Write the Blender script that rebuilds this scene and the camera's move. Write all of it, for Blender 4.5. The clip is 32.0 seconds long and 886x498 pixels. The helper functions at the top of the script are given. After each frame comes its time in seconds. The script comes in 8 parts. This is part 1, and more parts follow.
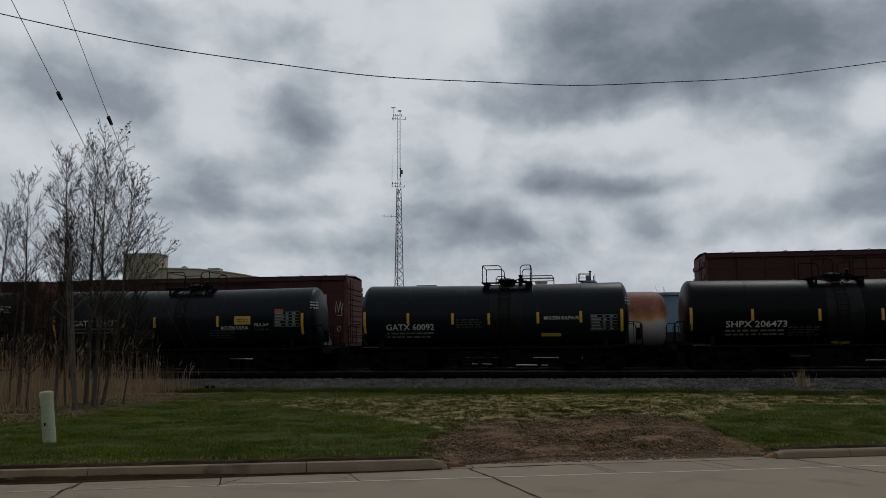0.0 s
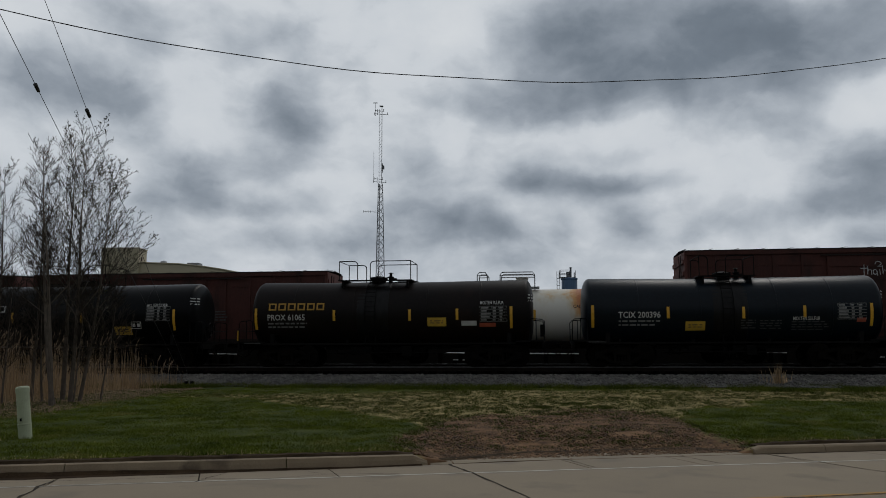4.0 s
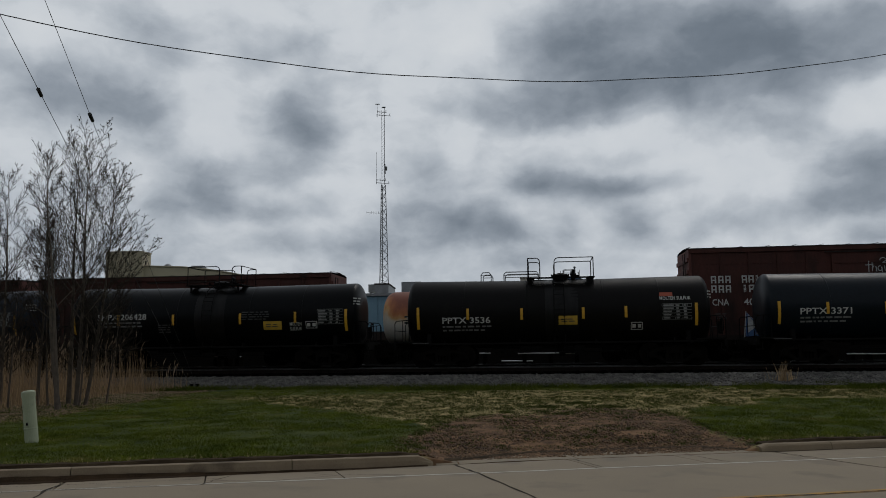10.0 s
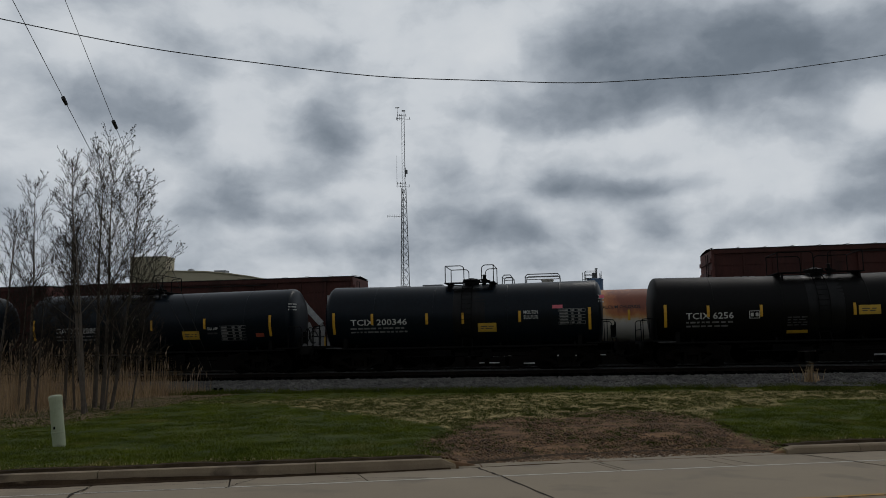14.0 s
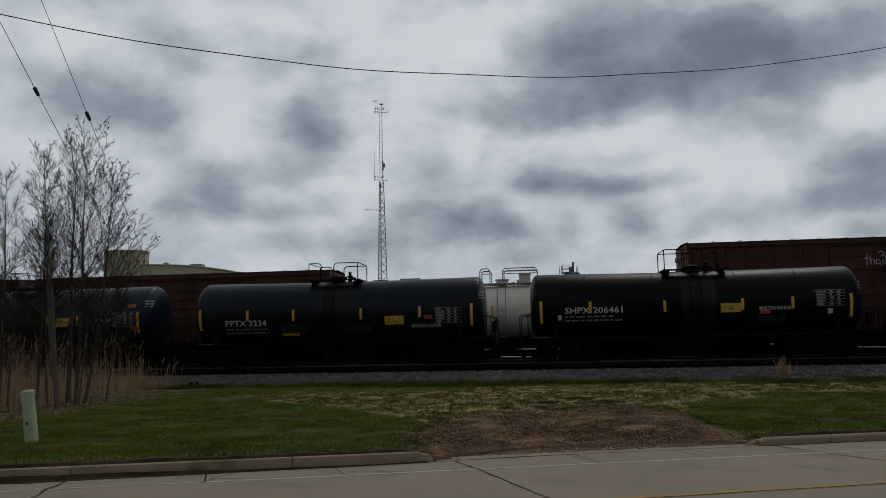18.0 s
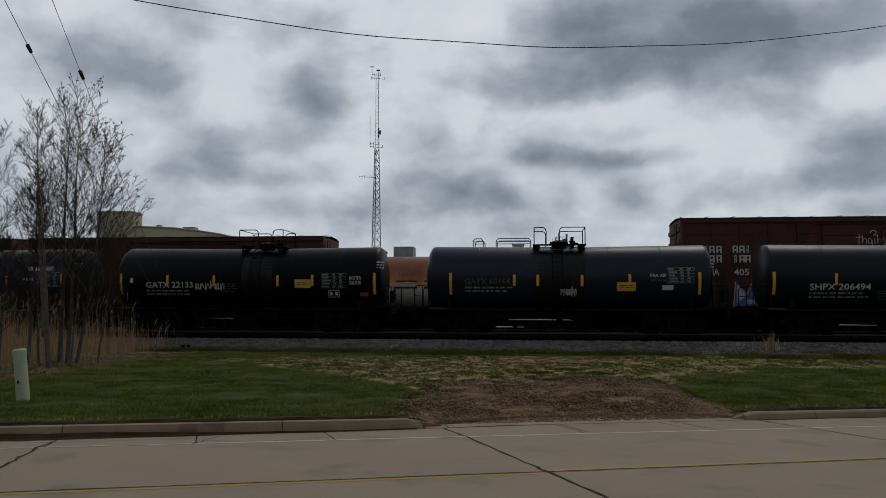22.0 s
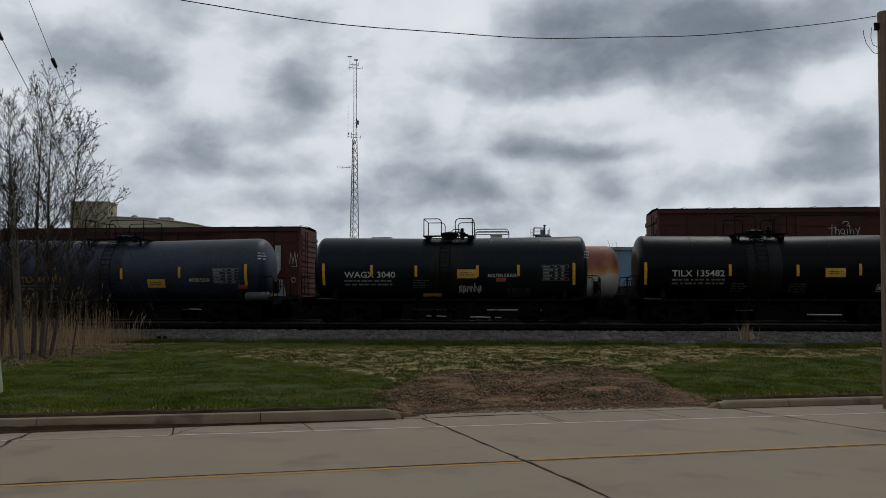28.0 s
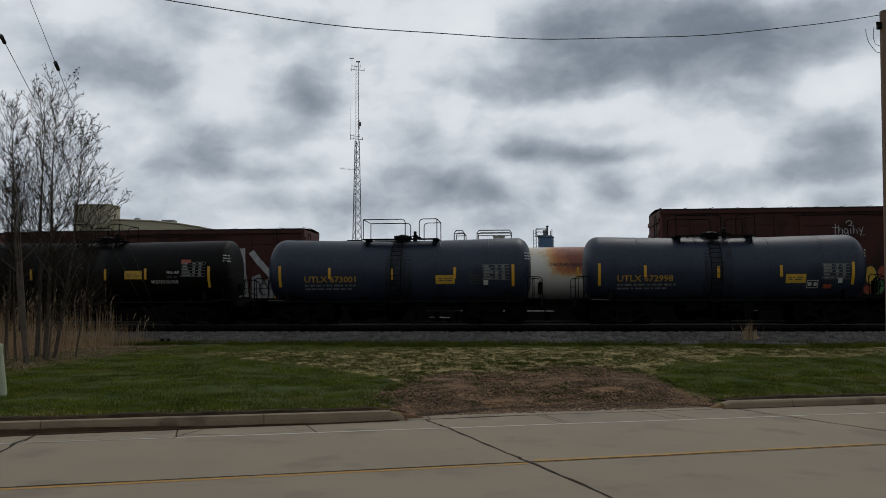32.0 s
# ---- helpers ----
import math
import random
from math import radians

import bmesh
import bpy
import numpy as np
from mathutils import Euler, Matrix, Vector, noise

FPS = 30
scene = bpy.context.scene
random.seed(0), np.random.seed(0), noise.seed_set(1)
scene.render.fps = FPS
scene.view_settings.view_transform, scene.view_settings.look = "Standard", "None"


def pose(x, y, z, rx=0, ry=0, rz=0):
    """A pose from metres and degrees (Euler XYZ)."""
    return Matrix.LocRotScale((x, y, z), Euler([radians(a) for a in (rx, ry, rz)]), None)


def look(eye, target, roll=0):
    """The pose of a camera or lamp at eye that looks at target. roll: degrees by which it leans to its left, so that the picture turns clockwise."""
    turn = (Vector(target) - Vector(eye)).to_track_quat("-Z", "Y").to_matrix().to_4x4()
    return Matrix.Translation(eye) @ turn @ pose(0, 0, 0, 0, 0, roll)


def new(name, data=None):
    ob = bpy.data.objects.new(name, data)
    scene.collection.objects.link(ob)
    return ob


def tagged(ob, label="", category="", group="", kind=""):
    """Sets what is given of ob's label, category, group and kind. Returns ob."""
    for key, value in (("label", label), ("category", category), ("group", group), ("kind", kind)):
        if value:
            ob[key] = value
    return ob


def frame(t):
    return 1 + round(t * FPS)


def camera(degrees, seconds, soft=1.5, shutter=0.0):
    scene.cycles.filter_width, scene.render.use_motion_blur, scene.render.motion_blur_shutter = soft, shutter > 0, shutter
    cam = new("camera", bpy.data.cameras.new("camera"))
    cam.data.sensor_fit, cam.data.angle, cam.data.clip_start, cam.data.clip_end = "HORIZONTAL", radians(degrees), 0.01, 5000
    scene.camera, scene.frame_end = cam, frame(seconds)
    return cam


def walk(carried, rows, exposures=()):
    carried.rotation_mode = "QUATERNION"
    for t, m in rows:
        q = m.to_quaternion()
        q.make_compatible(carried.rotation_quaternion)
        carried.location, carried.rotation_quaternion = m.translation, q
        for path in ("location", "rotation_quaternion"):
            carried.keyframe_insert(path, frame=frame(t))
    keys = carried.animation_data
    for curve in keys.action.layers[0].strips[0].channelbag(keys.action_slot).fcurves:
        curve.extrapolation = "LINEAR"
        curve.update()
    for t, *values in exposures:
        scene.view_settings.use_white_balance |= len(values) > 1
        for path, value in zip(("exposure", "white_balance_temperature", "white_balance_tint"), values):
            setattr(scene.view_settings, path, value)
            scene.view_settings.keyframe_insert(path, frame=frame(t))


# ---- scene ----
# ---- camera ----
EYE = 2.2
cam = camera(58.0, 32.0, soft=0.9)
TURNS = (
    (0, 97.01, 0.38, 3.23),
    (0.5, 96.89, 0.40, 3.13),
    (1, 96.87, 0.57, 3.17),
    (1.5, 96.88, 0.76, 3.25),
    (2, 96.80, 1.14, 4.26),
    (2.5, 96.66, 1.36, 4.75),
    (3, 96.66, 0.92, 4.55),
    (3.5, 96.65, 0.12, 4.14),
    (4, 96.71, 0.22, 1.86),
    (4.5, 96.66, 0.23, 1.33),
    (6.5, 96.55, 1.09, 1.14),
    (7, 96.63, 1.46, 1.10),
    (7.5, 96.71, 1.66, 2.12),
    (8, 96.74, 1.58, 2.82),
    (8.5, 96.69, 1.55, 2.67),
    (9, 96.67, 1.46, 2.52),
    (9.5, 96.71, 1.08, 2.38),
    (10, 96.75, 0.75, 2.18),
    (10.5, 96.80, 0.67, 1.87),
    (11, 96.81, 0.82, 1.79),
    (11.5, 96.84, 1.27, 1.79),
    (12, 96.87, 1.32, 1.78),
    (12.5, 96.97, 1.32, 1.71),
    (13, 97.00, 1.39, 1.63),
    (13.5, 97.00, 1.25, 4.10),
    (15.5, 96.84, 0.57, 1.28),
    (16, 96.72, 1.30, 1.36),
    (16.5, 96.43, 1.71, 1.55),
    (17, 96.42, 1.64, 1.99),
    (17.5, 96.46, 1.47, 2.13),
    (18, 96.50, 1.16, 2.12),
    (18.5, 96.56, 1.15, 2.01),
    (19, 96.57, 1.20, 2.00),
    (19.5, 96.58, 1.04, 2.04),
    (20, 96.65, 0.99, 2.12),
    (20.5, 96.69, 0.88, 2.18),
    (21, 96.74, 0.82, 2.17),
    (21.5, 96.64, 0.32, 1.93),
    (22, 94.27, -0.15, 1.55),
    (22.5, 93.37, -0.02, 0.30),
    (23, 93.42, 0.26, 0.23),
    (23.5, 93.44, 0.46, 0.23),
    (24, 93.52, 0.41, 0.16),
    (24.5, 93.52, 0.37, 0.15),
    (25, 93.54, 0.27, 0.16),
    (25.5, 93.57, 0.27, 0.22),
    (27.5, 93.57, 0.04, 0.02),
    (28, 93.60, -0.03, -0.00),
    (28.5, 93.62, 0.02, -0.04),
    (29, 93.62, -0.07, -0.09),
    (29.5, 93.65, -0.02, -0.12),
    (30, 93.64, 0.04, -0.05),
    (30.5, 93.66, 0.09, -0.11),
    (31, 93.65, 0.13, -0.12),
    (31.5, 93.70, 0.22, -0.07),
    (32, 93.69, 0.20, 0.21),
)
PATH = [(t, pose(0, 0, EYE, rx, ry, rz)) for t, rx, ry, rz in TURNS]
EXPOSURES = ((0, -0.13), (16, -0.17), (18.2, -0.17), (19, -0.24), (21.4, -0.24), (22.6, 0.1), (32, 0.1))

# ---- plan ----
ROAD_ANGLE = radians(14.9)          # road against the x axis
ROAD_U = Vector((math.cos(ROAD_ANGLE), math.sin(ROAD_ANGLE), 0))
ROAD_N = Vector((-math.sin(ROAD_ANGLE), math.cos(ROAD_ANGLE), 0))
KERB = 14.7                         # distance of the far kerb's face
TRACK_ANGLE = -5.0
TRACK_D = 34.5                      # main track, straight ahead
SIDING_D = 38.8                     # second track
RAIL_Z = 1.2
TRACK_U = Vector((math.cos(radians(5)), -math.sin(radians(5)), 0))
TRACK_N = Vector((math.sin(radians(5)), math.cos(radians(5)), 0))


def track_pose(s, d=TRACK_D, z=RAIL_Z):
    """A pose s metres along the track that passes d metres ahead of the camera."""
    p = Vector((0, d, z)) + TRACK_U * s
    return pose(p.x, p.y, p.z, 0, 0, TRACK_ANGLE)


def road_point(u, w, z=0.0):
    """u metres along the road, w metres beyond the far kerb's face."""
    p = ROAD_U * u + ROAD_N * (KERB + w)
    dip = 0.045 * smooth(-1.2, 0.0, w) * (1 - smooth(2.0, 5.0, u)) if w < 0.06 else 0.0     # the gutter falls to the kerb
    return Vector((p.x, p.y, -0.01 * p.x + z - dip))


def smooth(a, b, v):
    k = min(1.0, max(0.0, (v - a) / (b - a)))
    return k * k * (3 - 2 * k)


def ground_z(x, y):
    w = -math.sin(ROAD_ANGLE) * x + math.cos(ROAD_ANGLE) * y - KERB
    u = math.cos(ROAD_ANGLE) * x + math.sin(ROAD_ANGLE) * y
    d = (TRACK_D - y - math.tan(radians(5)) * x) * math.cos(radians(5))
    road = -0.01 * max(-60.0, min(60.0, x))
    if w <= 0:
        return road
    gap = smooth(2.9, 3.5, u) * (1 - smooth(9.6, 10.2, u)) * (1 - smooth(0.75, 3.0, w))
    near = road + 0.13 - 0.15 * gap
    if d > 2.9:
        f = w / (w + d - 2.9)
        return near + (0.5 - near) * f
    if d > 1.75:
        return 0.5 + 0.38 * (2.9 - d) / 1.15
    if d > -6.2:
        return 0.88
    if d > -8:
        return 0.88 - 0.38 * (-6.2 - d) / 1.8
    return 0.5 + 1.9 * smooth(9, 14, -d)    # an added low bank behind the siding closes the view under the cars


# ---- light ----
world = bpy.data.worlds.new("sky")
scene.world = world
world.use_nodes = True
wn, wl = world.node_tree.nodes, world.node_tree.links


class Nodes:
    """Short forms for building a node tree."""

    def __init__(self, tree):
        self.n, self.l = tree.nodes, tree.links

    def put(self, node, values):
        for i, v in enumerate(values):
            if v is None:
                continue
            if isinstance(v, (int, float, tuple)):
                node.inputs[i].default_value = v
            else:
                self.l.new(v, node.inputs[i])
        return node

    def vec(self, op, a, b=None):
        node = self.n.new("ShaderNodeVectorMath")
        node.operation = op
        return self.put(node, (a, b)).outputs["Value" if op == "LENGTH" else "Vector"]

    def num(self, op, a, b):
        node = self.n.new("ShaderNodeMath")
        node.operation = op
        return self.put(node, (a, b)).outputs[0]

    def ramp(self, v, a, b, lo, hi):
        node = self.n.new("ShaderNodeMapRange")
        node.interpolation_type = "SMOOTHSTEP"
        return self.put(node, (v, a, b, lo, hi)).outputs[0]

    def noise(self, vec, scale, detail, rough=0.55):
        node = self.n.new("ShaderNodeTexNoise")
        node.inputs["Scale"].default_value, node.inputs["Detail"].default_value, node.inputs["Roughness"].default_value = scale, detail, rough
        self.l.new(vec, node.inputs["Vector"])
        return node

    def split(self, vec):
        node = self.n.new("ShaderNodeSeparateXYZ")
        self.l.new(vec, node.inputs[0])
        return node.outputs


def cloud_shade(k, direction):
    """How dark the overcast is in a direction, and the direction with billowing edges."""
    soft_ = k.noise(direction, 5.0, 4, 0.5).outputs["Color"]
    fine_ = k.noise(direction, 19.0, 6, 0.56).outputs["Color"]
    half_ = (0.5, 0.5, 0.5)
    bent = k.vec("ADD", direction, k.vec("MULTIPLY", k.vec("SUBTRACT", soft_, half_), (0.055, 0.055, 0.045)))
    bent = k.vec("ADD", bent, k.vec("MULTIPLY", k.vec("SUBTRACT", fine_, half_), (0.022, 0.022, 0.02)))
    wide = k.vec("MULTIPLY", bent, (1.0, 1.0, 1.7))
    billow = k.noise(wide, 9.0, 6, 0.5).outputs["Fac"]
    wisp = k.noise(wide, 21.0, 6, 0.56).outputs["Fac"]
    return k.num("ADD", k.num("MULTIPLY", billow, 0.44), k.num("ADD", k.num("MULTIPLY", wisp, 0.16), 0.16)), bent


def cloud_light(k, shade, direction):
    """The overcast's colour by its shade, and its level: somewhat brighter ahead than behind and overhead."""
    colour = k.n.new("ShaderNodeValToRGB")
    els = colour.color_ramp.elements
    els[0].position, els[0].color = 0.22, (0.60, 0.625, 0.65, 1)
    els[1].position, els[1].color = 0.90, (0.092, 0.116, 0.146, 1)
    for pos, col in ((0.40, (0.525, 0.558, 0.595, 1)), (0.50, (0.385, 0.423, 0.468, 1)), (0.60, (0.25, 0.285, 0.33, 1)), (0.72, (0.15, 0.18, 0.218, 1))):
        els.new(pos).color = col
    k.l.new(shade, colour.inputs[0])
    xyz = k.split(direction)
    front = k.ramp(xyz[1], -0.4, 0.8, 0.0, 1.0)
    top = k.ramp(xyz[2], 0.35, 0.95, 1.0, 0.88)
    return colour.outputs[0], k.num("MULTIPLY", k.num("ADD", k.num("MULTIPLY", front, 0.35), 0.85), top)


k = Nodes(world.node_tree)
direction = wn.new("ShaderNodeTexCoord").outputs["Generated"]
grey, level = cloud_light(k, cloud_shade(k, direction)[0], direction)
# the clear sky above the clouds, for the daylight's own gradient
blue = wn.new("ShaderNodeTexSky")
blue.sky_type, blue.sun_disc, blue.sun_elevation, blue.sun_rotation = "NISHITA", False, radians(50), radians(20)
thin = wn.new("ShaderNodeMix")
thin.data_type = "RGBA"
thin.inputs[0].default_value = 0.03
dim = wn.new("ShaderNodeVectorMath")
dim.operation = "SCALE"
dim.inputs[3].default_value = 0.1
wl.new(blue.outputs[0], dim.inputs[0])
wl.new(grey, thin.inputs[6]), wl.new(dim.outputs[0], thin.inputs[7])
wl.new(thin.outputs[2], wn["Background"].inputs[0])
wl.new(level, wn["Background"].inputs[1])


# the sheet of cloud ahead, which drifts slowly away; its origin is at eye height
CLOUD_H = 250.0
cloud_material = bpy.data.materials.new("overcast")
cloud_material.use_nodes = True
k = Nodes(cloud_material.node_tree)
ahead = k.vec("NORMALIZE", k.n.new("ShaderNodeTexCoord").outputs["Object"])
shade, ragged = cloud_shade(k, ahead)


def bank(az, el, half_w, half_h, amount):
    """A cloud bank (amount > 0 dark, < 0 bright) at an azimuth and elevation in degrees."""
    global shade
    a, e = radians(az), radians(el)
    c = (math.sin(a) * math.cos(e), math.cos(a) * math.cos(e), math.sin(e))
    q = k.vec("MULTIPLY", k.vec("SUBTRACT", ragged, c), (1 / radians(half_w), 1 / radians(half_w), 1 / radians(half_h)))
    shade = k.num("ADD", shade, k.ramp(k.vec("LENGTH", q), 0.15, 1.5, amount, 0.0))


bank(13.2, 19.2, 9.3, 3.2, 0.15)
bank(7.9, 16.6, 6.1, 1.8, 0.14)
bank(17.6, 15.1, 5.3, 2.0, 0.13)
bank(8.5, 21.0, 4.5, 2.0, 0.08)
bank(20.7, 18.0, 6.5, 2.8, 0.13)
bank(25.0, 18.7, 6.1, 2.4, 0.13)
bank(27.2, 16.6, 2.4, 1.6, 0.06)
bank(15.4, 21.7, 6.1, 1.6, 0.06)
bank(24.2, 20.8, 2.4, 0.7, -0.06)
bank(1.1, 21.6, 2.4, 2.0, -0.10)
bank(2.0, 22.9, 3.6, 1.0, -0.05)
bank(-26.5, 16.1, 5.7, 2.0, 0.11)
bank(-23.0, 14.7, 3.2, 1.6, 0.08)
bank(-11.3, 15.4, 2.2, 2.8, 0.11)
bank(-10.3, 13.8, 2.0, 1.6, 0.07)
bank(-12.7, 20.5, 3.6, 1.2, 0.05)
bank(-20.1, 19.2, 1.6, 1.4, 0.10)
bank(-15.1, 18.7, 2.4, 1.2, 0.05)
bank(-18.9, 9.8, 2.8, 1.3, 0.14)
bank(-15.5, 9.2, 2.8, 0.9, 0.13)
bank(-15.9, 11.4, 4.5, 1.2, 0.09)
bank(-13.5, 12.2, 3.2, 1.4, 0.07)
bank(-3.0, 13.0, 2.0, 2.0, 0.08)
bank(-5.1, 10.2, 1.6, 1.6, 0.07)
bank(-1.9, 8.3, 4.5, 1.8, 0.15)
bank(-0.6, 8.7, 1.6, 1.4, 0.06)
bank(2.6, 7.7, 2.8, 1.0, 0.11)
bank(4.8, 11.3, 2.0, 1.4, 0.12)
bank(8.0, 10.7, 3.6, 1.1, 0.14)
bank(12.7, 10.8, 4.5, 0.7, 0.11)
bank(7.5, 7.9, 1.4, 1.0, 0.12)
bank(11.2, 7.9, 2.0, 1.3, 0.12)
bank(15.6, 7.1, 1.2, 0.8, 0.07)
bank(25.7, 10.4, 3.2, 2.4, 0.16)
bank(23.9, 8.6, 3.2, 1.2, 0.13)
bank(27.1, 11.7, 2.0, 1.6, 0.06)
bank(26.7, 6.5, 2.4, 0.8, 0.12)
bank(-13.6, 7.1, 3.2, 0.9, 0.10)
bank(-8.0, 7.0, 3.6, 1.0, 0.08)
bank(-22.2, 5.9, 4.0, 0.7, 0.05)
bank(21.4, 14.8, 1.2, 0.8, -0.06)
bank(26.4, 14.6, 2.4, 1.4, -0.10)
bank(28.1, 15.4, 1.2, 1.2, -0.08)
bank(-5.2, 21.6, 6.1, 2.0, -0.12)
bank(-7.9, 15.8, 1.6, 2.4, -0.05)
bank(-4.5, 16.2, 2.4, 3.2, -0.05)
bank(-15.9, 22.0, 4.5, 1.6, -0.10)
bank(-28.0, 20.1, 4.9, 2.0, -0.05)
bank(10.2, 13.9, 6.1, 1.0, -0.10)
bank(17.3, 11.2, 4.5, 1.6, -0.08)
bank(20.2, 9.9, 3.2, 1.6, -0.06)
bank(-0.4, 14.9, 1.6, 2.4, -0.06)
bank(-21.9, 11.6, 2.0, 2.0, -0.05)
bank(-16.6, 14.1, 2.8, 1.6, -0.05)
bank(-9.2, 11.0, 2.4, 0.8, -0.06)
bank(14.5, 8.9, 3.6, 1.2, -0.05)
bank(18.9, 6.6, 3.2, 1.0, -0.05)
grey, level = cloud_light(k, shade, ahead)
glow = k.n.new("ShaderNodeEmission")
k.l.new(grey, glow.inputs[0]), k.l.new(level, glow.inputs[1])
k.l.new(glow.outputs[0], k.n["Material Output"].inputs[0])
k.n.remove(k.n["Principled BSDF"])
cloud_sheet = bmesh.new()
fan = [[cloud_sheet.verts.new((r * math.sin(radians(a)), r * math.cos(radians(a)), CLOUD_H - 245 * (r / 4700) ** 3)) for a in range(-52, 53, 4)] for r in (430, 520, 640, 800, 1000, 1300, 1700, 2200, 2800, 3400, 4000, 4400, 4700)]
for p, q in zip(fan, fan[1:]):
    for i in range(len(p) - 1):
        cloud_sheet.faces.new((p[i], p[i + 1], q[i + 1], q[i]))
cloud_data = bpy.data.meshes.new("cloud_layer")
cloud_sheet.to_mesh(cloud_data)
cloud_sheet.free()
cloud_data.materials.append(cloud_material)
clouds = tagged(new("cloud_layer", cloud_data), "grey broken overcast drifting slowly away", "sky", kind="structure")

sun = new("sun", bpy.data.lights.new("sun", "SUN"))
sun.data.energy, sun.data.angle, sun.data.color = 0.5, radians(20), (1.0, 0.96, 0.9)
sun.matrix_world = look((0, 0, 60), (-0.35 * 60, -0.75 * 60, 0))

# ---- materials ----
def surface(name, a, b, scale=2.0, rough=0.7, metal=0.0, bump=0.0, fine=40.0, stain=None, stain_scale=0.6, stain_at=0.56, vary=0.0, spec=0.5, stretch=(1, 1, 1)):
    """Two colours mixed by a coarse and a fine noise, an optional stain colour, bump, and variation from piece to piece."""
    m = bpy.data.materials.new(name)
    m.use_nodes = True
    n, l = m.node_tree.nodes, m.node_tree.links
    p = n["Principled BSDF"]
    co = n.new("ShaderNodeTexCoord")
    mp = n.new("ShaderNodeMapping")
    mp.inputs["Scale"].default_value = stretch
    l.new(co.outputs["Object"], mp.inputs["Vector"])
    big, small = n.new("ShaderNodeTexNoise"), n.new("ShaderNodeTexNoise")
    for node, s, d in ((big, scale, 5), (small, fine, 3)):
        node.inputs["Scale"].default_value, node.inputs["Detail"].default_value = s, d
        l.new(mp.outputs[0], node.inputs["Vector"])
    mean = n.new("ShaderNodeMix")
    mean.inputs[0].default_value = 0.4
    l.new(big.outputs["Fac"], mean.inputs[2]), l.new(small.outputs["Fac"], mean.inputs[3])
    ramp = n.new("ShaderNodeMapRange")
    ramp.inputs[1].default_value, ramp.inputs[2].default_value = 0.36, 0.64
    l.new(mean.outputs[0], ramp.inputs[0])
    mix = n.new("ShaderNodeMix")
    mix.data_type = "RGBA"
    mix.inputs[6].default_value, mix.inputs[7].default_value = (*a, 1), (*b, 1)
    l.new(ramp.outputs[0], mix.inputs[0])
    out = mix.outputs[2]
    if stain:
        st = n.new("ShaderNodeTexNoise")
        st.inputs["Scale"].default_value, st.inputs["Detail"].default_value = stain_scale, 7
        l.new(mp.outputs[0], st.inputs["Vector"])
        sr = n.new("ShaderNodeMapRange")
        sr.inputs[1].default_value, sr.inputs[2].default_value = stain_at, stain_at + 0.12
        l.new(st.outputs["Fac"], sr.inputs[0])
        sm = n.new("ShaderNodeMix")
        sm.data_type = "RGBA"
        sm.inputs[7].default_value = (*stain, 1)
        l.new(sr.outputs[0], sm.inputs[0]), l.new(out, sm.inputs[6])
        out = sm.outputs[2]
    if vary:
        info = n.new("ShaderNodeObjectInfo")
        isl = n.new("ShaderNodeNewGeometry")
        add = n.new("ShaderNodeMath")
        l.new(info.outputs["Random"], add.inputs[0]), l.new(isl.outputs["Random Per Island"], add.inputs[1])
        hs = n.new("ShaderNodeHueSaturation")
        vr = n.new("ShaderNodeMapRange")
        vr.inputs[2].default_value, vr.inputs[3].default_value, vr.inputs[4].default_value = 2, 1 - vary, 1 + vary
        l.new(add.outputs[0], vr.inputs[0]), l.new(vr.outputs[0], hs.inputs["Value"]), l.new(out, hs.inputs["Color"])
        out = hs.outputs[0]
    l.new(out, p.inputs["Base Color"])
    rr = n.new("ShaderNodeMapRange")
    rr.inputs[3].default_value, rr.inputs[4].default_value = max(0.05, rough - 0.1), min(1, rough + 0.1)
    l.new(big.outputs["Fac"], rr.inputs[0]), l.new(rr.outputs[0], p.inputs["Roughness"])
    p.inputs["Metallic"].default_value, p.inputs["Specular IOR Level"].default_value = metal, spec
    if bump:
        bp = n.new("ShaderNodeBump")
        bp.inputs["Strength"].default_value, bp.inputs["Distance"].default_value = min(1, bump * 20), bump
        l.new(small.outputs["Fac"], bp.inputs["Height"]), l.new(bp.outputs[0], p.inputs["Normal"])
    return m


def glass(name, col):
    m = bpy.data.materials.new(name)
    m.use_nodes = True
    p = m.node_tree.nodes["Principled BSDF"]
    p.inputs["Base Color"].default_value, p.inputs["Roughness"].default_value = (*col, 1), 0.04
    p.inputs["Specular IOR Level"].default_value = 0.6
    p.inputs["Coat Weight"].default_value, p.inputs["Coat Roughness"].default_value = 0.3, 0.02
    return m


CONCRETE = surface("concrete", (0.208, 0.162, 0.106), (0.26, 0.206, 0.138), 0.5, 0.85, bump=0.002, fine=60, stain=(0.186, 0.148, 0.1), stain_scale=0.9, stain_at=0.55, vary=0.06)
KERB_STONE = surface("kerb_concrete", (0.165, 0.12, 0.074), (0.245, 0.188, 0.12), 1.5, 0.9, bump=0.004, fine=45, stain=(0.07, 0.05, 0.031), stain_scale=1.1, stain_at=0.6, vary=0.12)
JOINT = surface("joint_tar", (0.024, 0.019, 0.014), (0.06, 0.048, 0.035), 8, 0.95, spec=0.1)
YELLOW_LINE = surface("worn_yellow_paint", (0.42, 0.21, 0.024), (0.34, 0.19, 0.045), 3, 0.8, stain=(0.24, 0.178, 0.1), stain_scale=2.6, stain_at=0.55)
